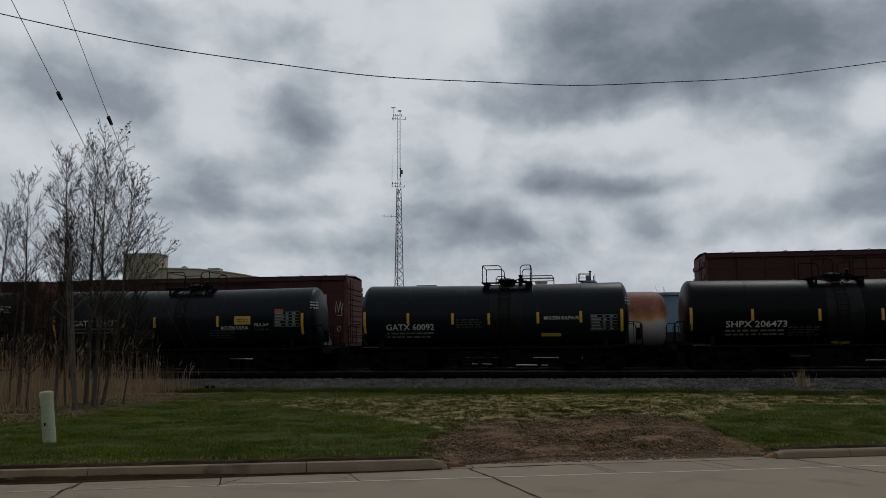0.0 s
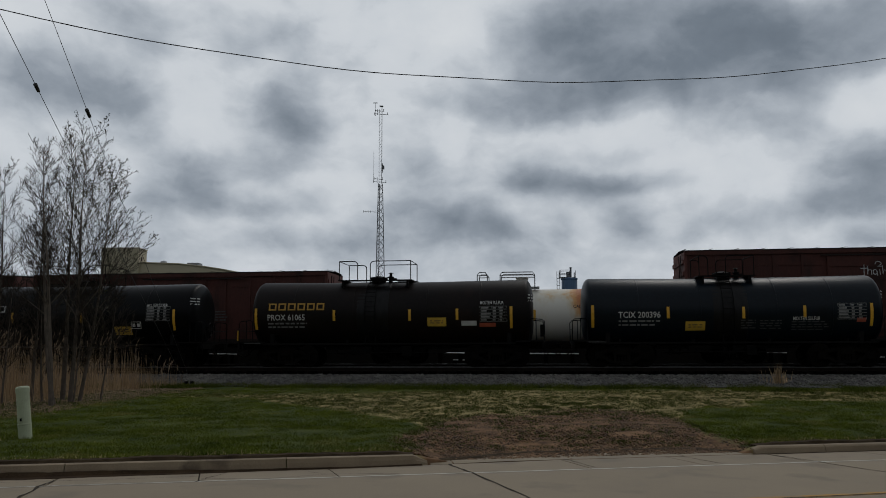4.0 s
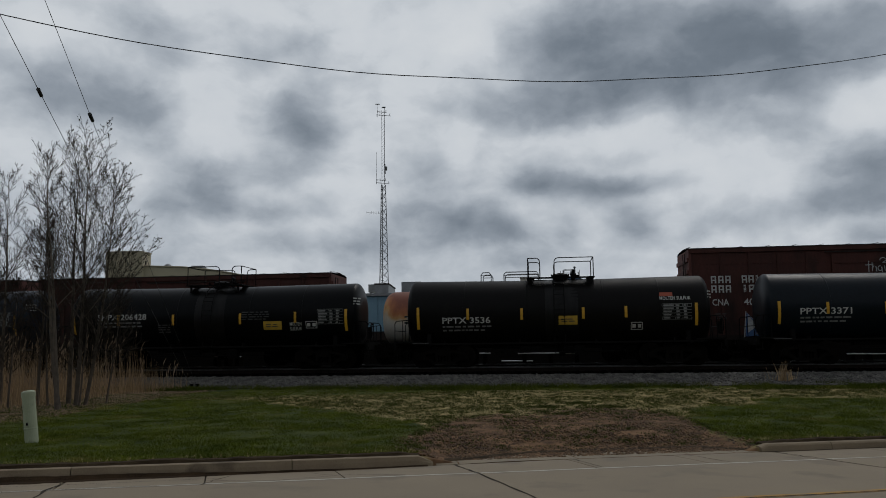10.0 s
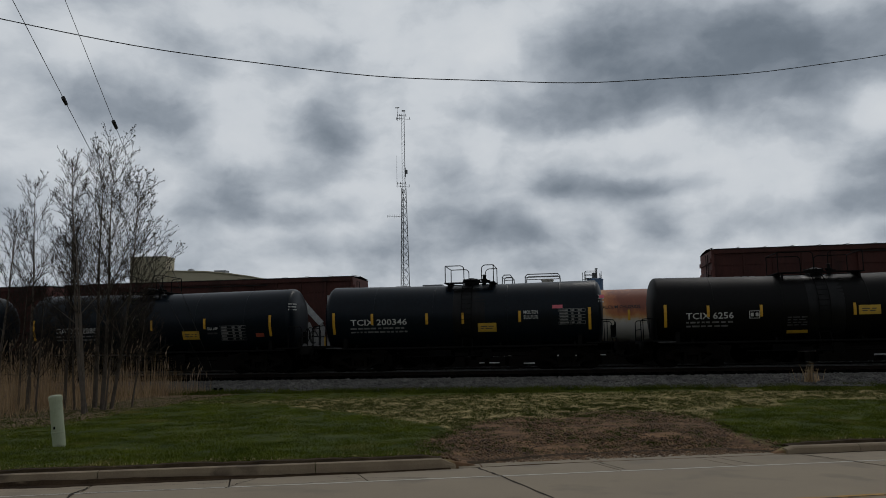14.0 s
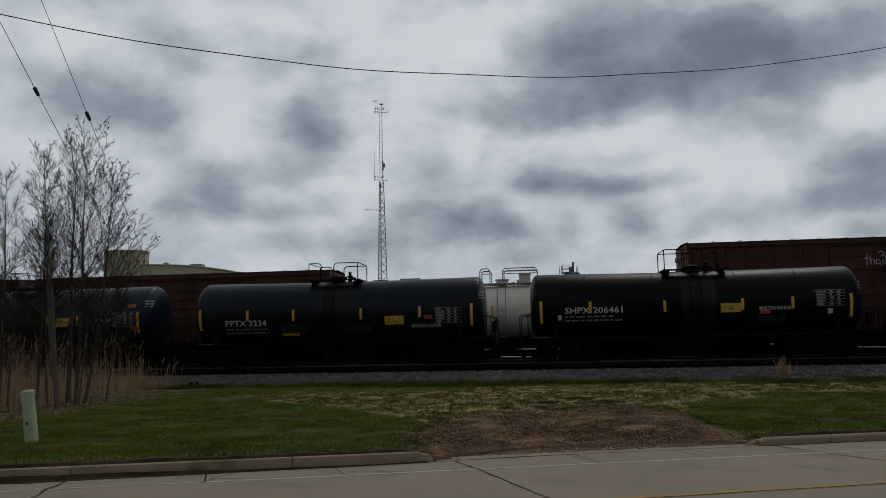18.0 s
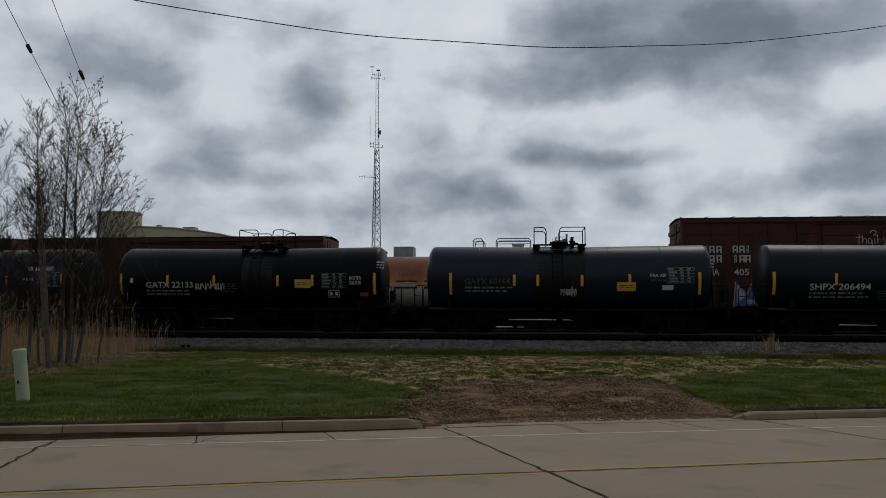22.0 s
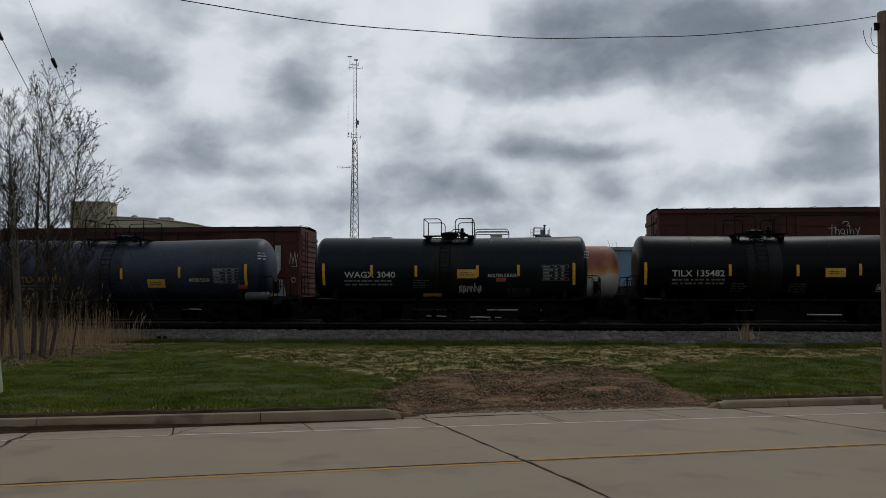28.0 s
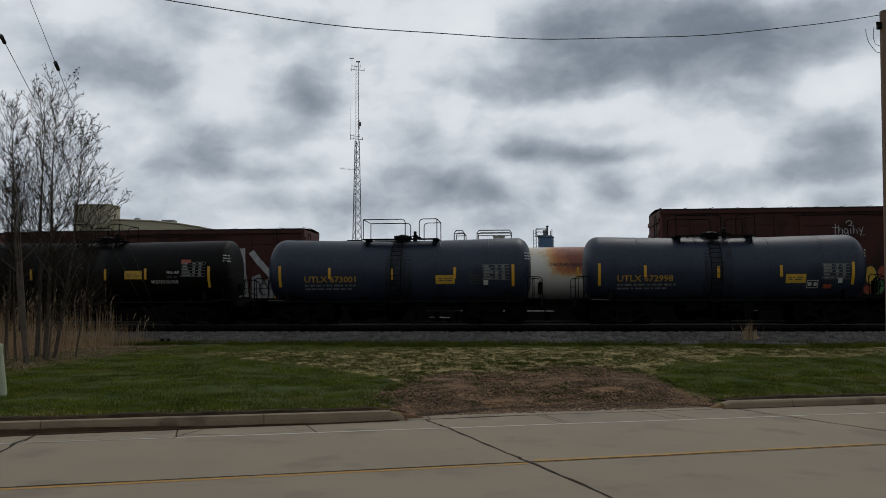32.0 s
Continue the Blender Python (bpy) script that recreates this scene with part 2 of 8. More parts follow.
WHITE_LINE = surface("worn_white_paint", (0.56, 0.53, 0.46), (0.42, 0.39, 0.34), 3, 0.8, stain=(0.28, 0.25, 0.2), stain_scale=1.5, stain_at=0.6)
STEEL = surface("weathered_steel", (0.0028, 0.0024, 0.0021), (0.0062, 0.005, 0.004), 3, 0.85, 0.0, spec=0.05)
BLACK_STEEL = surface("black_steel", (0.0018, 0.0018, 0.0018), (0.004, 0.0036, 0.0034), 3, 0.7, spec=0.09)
RAIL_TOP = surface("polished_rail", (0.05, 0.05, 0.05), (0.11, 0.11, 0.11), 5, 0.4, 1.0)
RAIL_RUST = surface("rusty_rail", (0.006, 0.0045, 0.0035), (0.012, 0.008, 0.006), 4, 0.9, spec=0.1)
TIMBER = surface("tarred_timber", (0.003, 0.0026, 0.0022), (0.006, 0.005, 0.004), 2, 1.0, bump=0.004, vary=0.3, stretch=(1, 8, 8), spec=0.0)
BALLAST = surface("ballast_stone", (0.042, 0.039, 0.035), (0.14, 0.13, 0.118), 3, 0.9, vary=0.7)
# Ballast with the shade under the cars put into its colour.
BED_SHADE = surface("shaded_ballast", (0.0016, 0.0015, 0.0014), (0.004, 0.0036, 0.0032), 6, 1.0, spec=0.0, bump=0.01, fine=30)
TANK = {
    "black": surface("black_tank_paint", (0.0011, 0.0016, 0.0019), (0.0022, 0.0029, 0.0034), 0.5, 0.36, bump=0.0006, fine=8, stain=(0.0055, 0.0052, 0.0048), stain_scale=0.4, spec=0.09),
    "slate": surface("slate_black_tank_paint", (0.0022, 0.0046, 0.0074), (0.0044, 0.0082, 0.0124), 0.5, 0.36, bump=0.0006, fine=8, stain=(0.004, 0.0043, 0.0048), stain_scale=0.5, spec=0.14),
    "steel": surface("blue_black_tank_paint", (0.0032, 0.0062, 0.0122), (0.0066, 0.0112, 0.0205), 0.5, 0.36, bump=0.0006, fine=8, stain=(0.0048, 0.0056, 0.0072), stain_scale=0.5, spec=0.19),
    "soot": surface("sooty_tank_paint", (0.002, 0.0018, 0.0016), (0.004, 0.0035, 0.003), 0.6, 0.52, bump=0.0006, fine=8, stain=(0.008, 0.0064, 0.0048), stain_scale=0.5, spec=0.11),
    "rust": surface("rust_brown_tank_paint", (0.0036, 0.0027, 0.0024), (0.009, 0.0056, 0.0044), 0.6, 0.52, bump=0.0006, fine=8, stain=(0.016, 0.0075, 0.005), stain_scale=0.5, spec=0.12),
    "blue": surface("grey_blue_tank_paint", (0.012, 0.0175, 0.032), (0.023, 0.031, 0.052), 0.6, 0.46, bump=0.0006, fine=8, stain=(0.008, 0.0105, 0.019), stain_scale=0.5, spec=0.30),
}
SPILL = surface("sooty_spill", (0.002, 0.002, 0.002), (0.0085, 0.008, 0.0078), 1.5, 0.44, spec=0.17, stretch=(4, 4, 0.8))
SPILL_BLUE = surface("faint_soot_streaks", (0.006, 0.007, 0.009), (0.02, 0.025, 0.042), 1.4, 0.5, spec=0.25, stretch=(5, 5, 0.7))
GUTTER_DIRT = surface("gutter_dirt", (0.016, 0.01, 0.006), (0.05, 0.032, 0.018), 2.2, 0.95, stain=(0.16, 0.12, 0.078), stain_scale=1.4, stain_at=0.62, spec=0.05)
# Soil with the shade at its edges put into the colour.
SHADED_SOIL = surface("shaded_soil", (0.022, 0.015, 0.009), (0.065, 0.046, 0.027), 4, 0.95, spec=0.05)
LETTER_WHITE = surface("white_lettering", (0.5, 0.5, 0.48), (0.38, 0.38, 0.36), 6, 0.7)
LETTER_GREY = surface("faded_lettering", (0.06, 0.06, 0.06), (0.03, 0.03, 0.03), 6, 0.7)
LETTER_MID = surface("worn_lettering", (0.2, 0.2, 0.195), (0.11, 0.11, 0.105), 6, 0.7)
LETTER_AMBER = surface("amber_lettering", (0.42, 0.24, 0.03), (0.3, 0.16, 0.02), 6, 0.7)
LETTER_BLACK = surface("black_lettering", (0.01, 0.01, 0.01), (0.02, 0.02, 0.02), 6, 0.7)
REFLECTOR = surface("yellow_reflector", (0.62, 0.34, 0.02), (0.46, 0.24, 0.015), 5, 0.45)
PLACARD = surface("yellow_placard", (0.55, 0.34, 0.03), (0.4, 0.25, 0.03), 4, 0.6)
ORANGE = surface("orange_red_plate", (0.35, 0.07, 0.03), (0.25, 0.045, 0.02), 4, 0.6)
PINK = surface("pink_tape", (0.6, 0.12, 0.16), (0.5, 0.1, 0.12), 4, 0.6)
MAGENTA = surface("magenta_spray", (0.22, 0.04, 0.1), (0.13, 0.03, 0.07), 3, 0.7)
SPRAY_WHITE = surface("white_spray", (0.42, 0.42, 0.41), (0.26, 0.26, 0.26), 4, 0.7, stain=(0.1, 0.06, 0.05), stain_scale=1.3, stain_at=0.6)
SPRAY_GREY = surface("dull_white_spray", (0.16, 0.155, 0.15), (0.3, 0.29, 0.28), 3, 0.8, stain=(0.04, 0.02, 0.016), stain_scale=1.6, stain_at=0.55)
GREEN_SPRAY = surface("green_spray", (0.05, 0.16, 0.06), (0.1, 0.25, 0.1), 4, 0.7)
SPRAY_BLUE = surface("blue_spray", (0.03, 0.07, 0.2), (0.05, 0.12, 0.26), 4, 0.7)
BOX_PAINT = surface("brown_boxcar_paint", (0.038, 0.0118, 0.0085), (0.066, 0.0205, 0.0145), 0.9, 0.7, bump=0.001, fine=12, stain=(0.017, 0.0075, 0.0057), stain_scale=0.7, stretch=(1, 1, 0.35), spec=0.25)
# Brown boxcar paint with the light on the end walls mixed in.
BOX_END_LIT = surface("boxcar_end_lit_paint", (0.085, 0.032, 0.026), (0.14, 0.06, 0.05), 1.2, 0.75, bump=0.001, fine=12, stain=(0.05, 0.02, 0.016), stain_scale=0.9, stretch=(1, 1, 0.35), spec=0.2)
BOX_DARK = surface("dark_boxcar_steel", (0.009, 0.006, 0.005), (0.02, 0.011, 0.008), 1.5, 0.75, spec=0.25)
OLD_WHITE = surface("rust_stained_white_paint", (0.56, 0.53, 0.46), (0.46, 0.42, 0.35), 0.8, 0.6, stain=(0.40, 0.24, 0.12), stain_scale=0.5, stain_at=0.6, stretch=(1, 1, 0.6))
CREAM = surface("cream_metal_siding", (0.36, 0.32, 0.22), (0.42, 0.37, 0.26), 0.3, 0.7, stain=(0.3, 0.26, 0.18), stain_scale=0.2)
CREAM_TRIM = surface("cream_trim", (0.3, 0.27, 0.19), (0.36, 0.32, 0.22), 1, 0.7)
GREY_METAL = surface("galvanised_metal", (0.16, 0.165, 0.17), (0.26, 0.265, 0.27), 2, 0.5, 0.6)
TOWER_STEEL = surface("tower_steel", (0.075, 0.078, 0.082), (0.12, 0.124, 0.13), 2, 0.6, 0.2)
BLUE_PANEL = surface("blue_siding", (0.085, 0.17, 0.23), (0.15, 0.25, 0.31), 0.5, 0.6, vary=0.1)
SILO_BLUE = surface("blue_silo_paint", (0.04, 0.085, 0.16), (0.06, 0.11, 0.2), 0.7, 0.5)
PALE_GLINT = surface("pale_glint", (0.5, 0.51, 0.52), (0.66, 0.67, 0.68), 3, 0.6)
PEDESTAL = surface("pale_green_plastic", (0.30, 0.33, 0.21), (0.37, 0.40, 0.27), 4, 0.55, stain=(0.24, 0.25, 0.18), stain_scale=3)
POLE_WOOD = surface("weathered_pole_wood", (0.12, 0.078, 0.05), (0.21, 0.14, 0.092), 3, 0.9, bump=0.004, stretch=(6, 6, 0.4))
CABLE = surface("black_cable", (0.010, 0.012, 0.012), (0.02, 0.02, 0.02), 4, 0.7)
BARK = surface("grey_bark", (0.05, 0.039, 0.029), (0.125, 0.097, 0.073), 6, 0.9, bump=0.003, fine=30)
TWIG = surface("dark_twig", (0.024, 0.019, 0.015), (0.05, 0.04, 0.031), 6, 0.9, spec=0.1)
BUD = surface("young_leaf", (0.035, 0.034, 0.015), (0.06, 0.055, 0.02), 6, 0.8, vary=0.3)
REED = surface("dry_reed", (0.34, 0.22, 0.11), (0.52, 0.365, 0.205), 3, 0.9, vary=0.55)
REED_HEAD = surface("reed_plume", (0.2, 0.14, 0.088), (0.32, 0.23, 0.15), 3, 0.95, vary=0.3)
GRASS = surface("grass_blades", (0.047, 0.066, 0.007), (0.129, 0.152, 0.017), 0.9, 0.85, vary=0.55, fine=3, spec=0.08, stain=(0.165, 0.155, 0.036), stain_scale=0.6, stain_at=0.58)
STRAW = surface("straw_blades", (0.29, 0.235, 0.1), (0.46, 0.38, 0.18), 2, 0.9, vary=0.5, spec=0.12)
WEED = surface("weed_leaves", (0.036, 0.05, 0.008), (0.085, 0.1, 0.02), 2, 0.8, vary=0.45, spec=0.1)
PEBBLE = surface("pebbles", (0.065, 0.035, 0.017), (0.25, 0.145, 0.072), 3, 0.9, vary=0.65)
LEAF_LITTER = surface("leaf_litter", (0.12, 0.078, 0.043), (0.26, 0.18, 0.105), 3, 0.9, vary=0.5)
WOODS = surface("far_woods", (0.07, 0.062, 0.05), (0.12, 0.105, 0.08), 0.3, 0.95)
WOODS_DARK = surface("dark_woods", (0.018, 0.02, 0.012), (0.035, 0.036, 0.022), 0.5, 0.95, spec=0.1)
CAR_PAINT = surface("silver_car_paint", (0.6, 0.61, 0.62), (0.64, 0.65, 0.66), 0.4, 0.2, 0.35)
PLASTIC = surface("black_car_plastic", (0.012, 0.012, 0.013), (0.02, 0.02, 0.021), 5, 0.55)
RUBBER = surface("tyre_rubber", (0.012, 0.012, 0.012), (0.02, 0.02, 0.02), 8, 0.85)
ALLOY = surface("alloy_wheel", (0.5, 0.5, 0.51), (0.42, 0.42, 0.43), 4, 0.3, 0.9)
CHROME = surface("chrome", (0.7, 0.7, 0.7), (0.62, 0.62, 0.62), 4, 0.12, 1.0)
CAR_GLASS = glass("dark_car_glass", (0.035, 0.042, 0.045))
LAMP_GLASS = surface("clear_lamp_glass", (0.3, 0.31, 0.33), (0.45, 0.46, 0.48), 20, 0.12)
AMBER = surface("amber_lamp_glass", (0.5, 0.14, 0.03), (0.4, 0.1, 0.02), 9, 0.25)
RED_LAMP = surface("red_lamp_glass", (0.3, 0.02, 0.02), (0.22, 0.015, 0.015), 9, 0.2)


def ground_material():
    """Soil and turf: three zones (turf, straw, bare gravelly soil) from the plan, broken up by noise."""
    m = bpy.data.materials.new("turf_and_soil")
    m.use_nodes = True
    n, l = m.node_tree.nodes, m.node_tree.links
    p = n["Principled BSDF"]
    p.inputs["Roughness"].default_value, p.inputs["Specular IOR Level"].default_value = 0.95, 0.15
    co = n.new("ShaderNodeTexCoord")
    zone = n.new("ShaderNodeAttribute")
    zone.attribute_name = "zone"
    sep = n.new("ShaderNodeSeparateColor")
    l.new(zone.outputs["Color"], sep.inputs[0])

    def tone(a, b, scale):
        tx = n.new("ShaderNodeTexNoise")
        tx.inputs["Scale"].default_value, tx.inputs["Detail"].default_value = scale, 8
        l.new(co.outputs["Object"], tx.inputs["Vector"])
        r = n.new("ShaderNodeMapRange")
        r.inputs[1].default_value, r.inputs[2].default_value = 0.35, 0.65
        l.new(tx.outputs["Fac"], r.inputs[0])
        mx = n.new("ShaderNodeMix")
        mx.data_type = "RGBA"
        mx.inputs[6].default_value, mx.inputs[7].default_value = (*a, 1), (*b, 1)
        l.new(r.outputs[0], mx.inputs[0])
        return mx.outputs[2], tx.outputs["Fac"]
    turf, _ = tone((0.028, 0.042, 0.006), (0.062, 0.074, 0.012), 1.2)
    straw, _ = tone((0.14, 0.11, 0.046), (0.37, 0.295, 0.135), 4.5)
    litter, _ = tone((0.05, 0.029, 0.014), (0.16, 0.096, 0.048), 5.0)
    soil, h = tone((0.05, 0.026, 0.013), (0.215, 0.122, 0.064), 2.6)
    out = turf
    for src, mask in ((straw, sep.outputs[1]), (litter, sep.outputs[2]), (soil, sep.outputs[0])):
        rag = n.new("ShaderNodeTexNoise")
        rag.inputs["Scale"].default_value, rag.inputs["Detail"].default_value = 1.6, 6
        l.new(co.outputs["Object"], rag.inputs["Vector"])
        add = n.new("ShaderNodeMath")
        l.new(mask, add.inputs[0]), l.new(rag.outputs["Fac"], add.inputs[1])
        r = n.new("ShaderNodeMapRange")
        r.inputs[1].default_value, r.inputs[2].default_value = 0.8, 1.1
        l.new(add.outputs[0], r.inputs[0])
        mx = n.new("ShaderNodeMix")
        mx.data_type = "RGBA"
        l.new(r.outputs[0], mx.inputs[0]), l.new(out, mx.inputs[6]), l.new(src, mx.inputs[7])
        out = mx.outputs[2]
    l.new(out, p.inputs["Base Color"])
    bp = n.new("ShaderNodeBump")
    bp.inputs["Strength"].default_value, bp.inputs["Distance"].default_value = 0.6, 0.03
    l.new(h, bp.inputs["Height"]), l.new(bp.outputs[0], p.inputs["Normal"])
    return m


TURF = ground_material()


def rusty_white():
    """Old white paint with rust where the tank's own rust zones and two noises say so."""
    m = bpy.data.materials.new("rusting_white_paint")
    m.use_nodes = True
    n, l = m.node_tree.nodes, m.node_tree.links
    p = n["Principled BSDF"]
    p.inputs["Roughness"].default_value = 0.6
    co, zone, mp = n.new("ShaderNodeTexCoord"), n.new("ShaderNodeAttribute"), n.new("ShaderNodeMapping")
    zone.attribute_name = "rust"
    mp.inputs["Scale"].default_value = (1, 1, 0.4)
    l.new(co.outputs["Object"], mp.inputs[0])
    total = zone.outputs["Fac"]
    for scale, k in ((0.9, 0.9), (5.0, 0.5)):
        tx = n.new("ShaderNodeTexNoise")
        tx.inputs["Scale"].default_value, tx.inputs["Detail"].default_value = scale, 7
        l.new(mp.outputs[0], tx.inputs["Vector"])
        ml = n.new("ShaderNodeMath")
        ml.operation = "MULTIPLY_ADD"
        ml.inputs[1].default_value = k
        l.new(tx.outputs["Fac"], ml.inputs[0]), l.new(total, ml.inputs[2])
        total = ml.outputs[0]
    ramp_ = n.new("ShaderNodeValToRGB")
    els_ = ramp_.color_ramp.elements
    els_[0].position, els_[0].color = 0.44, (0.56, 0.53, 0.46, 1)
    els_[1].position, els_[1].color = 0.97, (0.17, 0.045, 0.02, 1)
    for pos, col in ((0.54, (0.52, 0.45, 0.33, 1)), (0.64, (0.50, 0.27, 0.1, 1)), (0.78, (0.36, 0.12, 0.035, 1))):
        els_.new(pos).color = col
    half_ = n.new("ShaderNodeMath")
    half_.operation = "MULTIPLY"
    half_.inputs[1].default_value = 0.55
    l.new(total, half_.inputs[0]), l.new(half_.outputs[0], ramp_.inputs[0]), l.new(ramp_.outputs[0], p.inputs["Base Color"])
    return m


RUSTY_WHITE = rusty_white()


# ---- building blocks ----
def mesh(name, bm, material, soft=False):
    me = bpy.data.meshes.new(name)
    bm.to_mesh(me)
    bm.free()
    me.materials.append(material)
    if soft:
        for f in me.polygons:
            f.use_smooth = True
    return me


def part(name, bm, material, parent, label="", soft=False):
    """One mesh object under a thing or a part. bm: a bmesh, or mesh data that is shared."""
    data = bm if isinstance(bm, bpy.types.Mesh) else mesh(name, bm, material, soft)
    ob = new(name, data)
    ob.parent = parent
    return tagged(ob, label)


def thing(name, m, label, category, group="", kind=""):
    ob = new(name)
    ob.matrix_world = m
    ob.empty_display_size = 0.3
    return tagged(ob, label, category, group, kind)


def box(bm, c, size, m=None):
    mm = Matrix.Translation(c) @ Matrix.Diagonal((*size, 1))
    if m is not None:
        mm = Matrix.Translation(c) @ m @ Matrix.Diagonal((*size, 1))
    vs = [bm.verts.new(mm @ Vector((x, y, z))) for x in (-0.5, 0.5) for y in (-0.5, 0.5) for z in (-0.5, 0.5)]
    for q in ((0, 1, 3, 2), (4, 6, 7, 5), (0, 4, 5, 1), (2, 3, 7, 6), (0, 2, 6, 4), (1, 5, 7, 3)):
        bm.faces.new([vs[i] for i in q])
    return bm


def boxes(*specs):
    bm = bmesh.new()
    for c, size in specs:
        box(bm, c, size)
    return bm


def tube(bm, a, b, r, r2=None, seg=8, caps=True):
    a, b = Vector(a), Vector(b)
    r2 = r if r2 is None else r2
    d = (b - a)
    if d.length < 1e-6:
        return bm
    q = d.to_track_quat("Z", "Y").to_matrix()
    rings = []
    for c, rr in ((a, r), (b, r2)):
        rings.append([bm.verts.new(c + q @ Vector((rr * math.cos(2 * math.pi * i / seg), rr * math.sin(2 * math.pi * i / seg), 0))) for i in range(seg)])
    for i in range(seg):
        j = (i + 1) % seg
        bm.faces.new((rings[0][i], rings[0][j], rings[1][j], rings[1][i]))
    if caps:
        bm.faces.new(rings[0][::-1])
        bm.faces.new(rings[1])
    return bm


def pipe(bm, pts, r, seg=6):
    """A bent tube through the points, in one piece."""
    pts = [Vector(q) for q in pts]
    rings, ref = [], None
    for i, c in enumerate(pts):
        d = (pts[min(i + 1, len(pts) - 1)] - pts[max(i - 1, 0)]).normalized()
        if ref is None:
            ref = d.orthogonal().normalized()
        ref = (ref - d * ref.dot(d)).normalized()
        b = d.cross(ref)
        rings.append([bm.verts.new(c + (ref * math.cos(2 * math.pi * k / seg) + b * math.sin(2 * math.pi * k / seg)) * r) for k in range(seg)])
    for p, q in zip(rings, rings[1:]):
        for k in range(seg):
            bm.faces.new((p[k], p[(k + 1) % seg], q[(k + 1) % seg], q[k]))
    bm.faces.new(rings[0][::-1])
    bm.faces.new(rings[-1])
    return bm


def lathe(bm, profile, axis="X", seg=40):
    """Turned shape: profile of (along, radius) round the x or z axis."""
    rings = []
    for x, r in profile:
        ring = []
        for i in range(seg):
            a = 2 * math.pi * i / seg
            c, s = r * math.cos(a), r * math.sin(a)
            ring.append(bm.verts.new((x, c, s) if axis == "X" else (c, s, x)))
        rings.append(ring)
    for p, q in zip(rings, rings[1:]):
        for i in range(seg):
            j = (i + 1) % seg
            bm.faces.new((p[i], p[j], q[j], q[i]))
    bm.faces.new(rings[0][::-1])
    bm.faces.new(rings[-1])
    bmesh.ops.recalc_face_normals(bm, faces=bm.faces)
    return bm


def shift(bm, m):
    bm.transform(m if isinstance(m, Matrix) else Matrix.Translation(m))
    return bm


def sheet(rows):
    """A mesh from rows of points."""
    bm = bmesh.new()
    vs = [[bm.verts.new(p) for p in row] for row in rows]
    for a, b in zip(vs, vs[1:]):
        for i in range(len(a) - 1):
            bm.faces.new((a[i], b[i], b[i + 1], a[i + 1]))
    return bm


def scatter(name, verts, faces, material, label, category):
    me = bpy.data.meshes.new(name)
    verts, faces = np.asarray(verts, dtype=np.float32), np.asarray(faces, dtype=np.int32)
    k = faces.shape[1]
    me.vertices.add(len(verts))
    me.vertices.foreach_set("co", verts.ravel())
    me.loops.add(faces.size)
    me.loops.foreach_set("vertex_index", faces.ravel())
    me.polygons.add(len(faces))
    me.polygons.foreach_set("loop_start", np.arange(0, faces.size, k, dtype=np.int32))
    me.update(calc_edges=True)
    me.materials.append(material)
    return tagged(new(name, me), label, category, kind="stuff")


def lettering(text, width, cap):
    """Flat lettering in the xz plane, centred, facing -y."""
    cu = bpy.data.curves.new("lettering", "FONT")
    cu.body, cu.align_x, cu.align_y = text, "CENTER", "CENTER"
    cu.resolution_u = 2
    cu.offset = 0.012
    ob = bpy.data.objects.new("lettering", cu)
    scene.collection.objects.link(ob)
    me = bpy.data.meshes.new_from_object(ob.evaluated_get(bpy.context.evaluated_depsgraph_get()))
    bpy.data.objects.remove(ob)
    bm = bmesh.new()
    bm.from_mesh(me)
    xs, ys = [v.co.x for v in bm.verts], [v.co.y for v in bm.verts]
    sx, sy = width / (max(xs) - min(xs)), cap / (max(ys) - min(ys))
    cx, cy = (max(xs) + min(xs)) / 2, (max(ys) + min(ys)) / 2
    for v in bm.verts:
        v.co = Vector(((v.co.x - cx) * sx, 0, (v.co.y - cy) * sy))
    return bm


def plate(w, h, cuts=4):
    return sheet([[((i / cuts - 0.5) * w, 0, (j / 3 - 0.5) * h) for j in range(4)] for i in range(cuts + 1)])

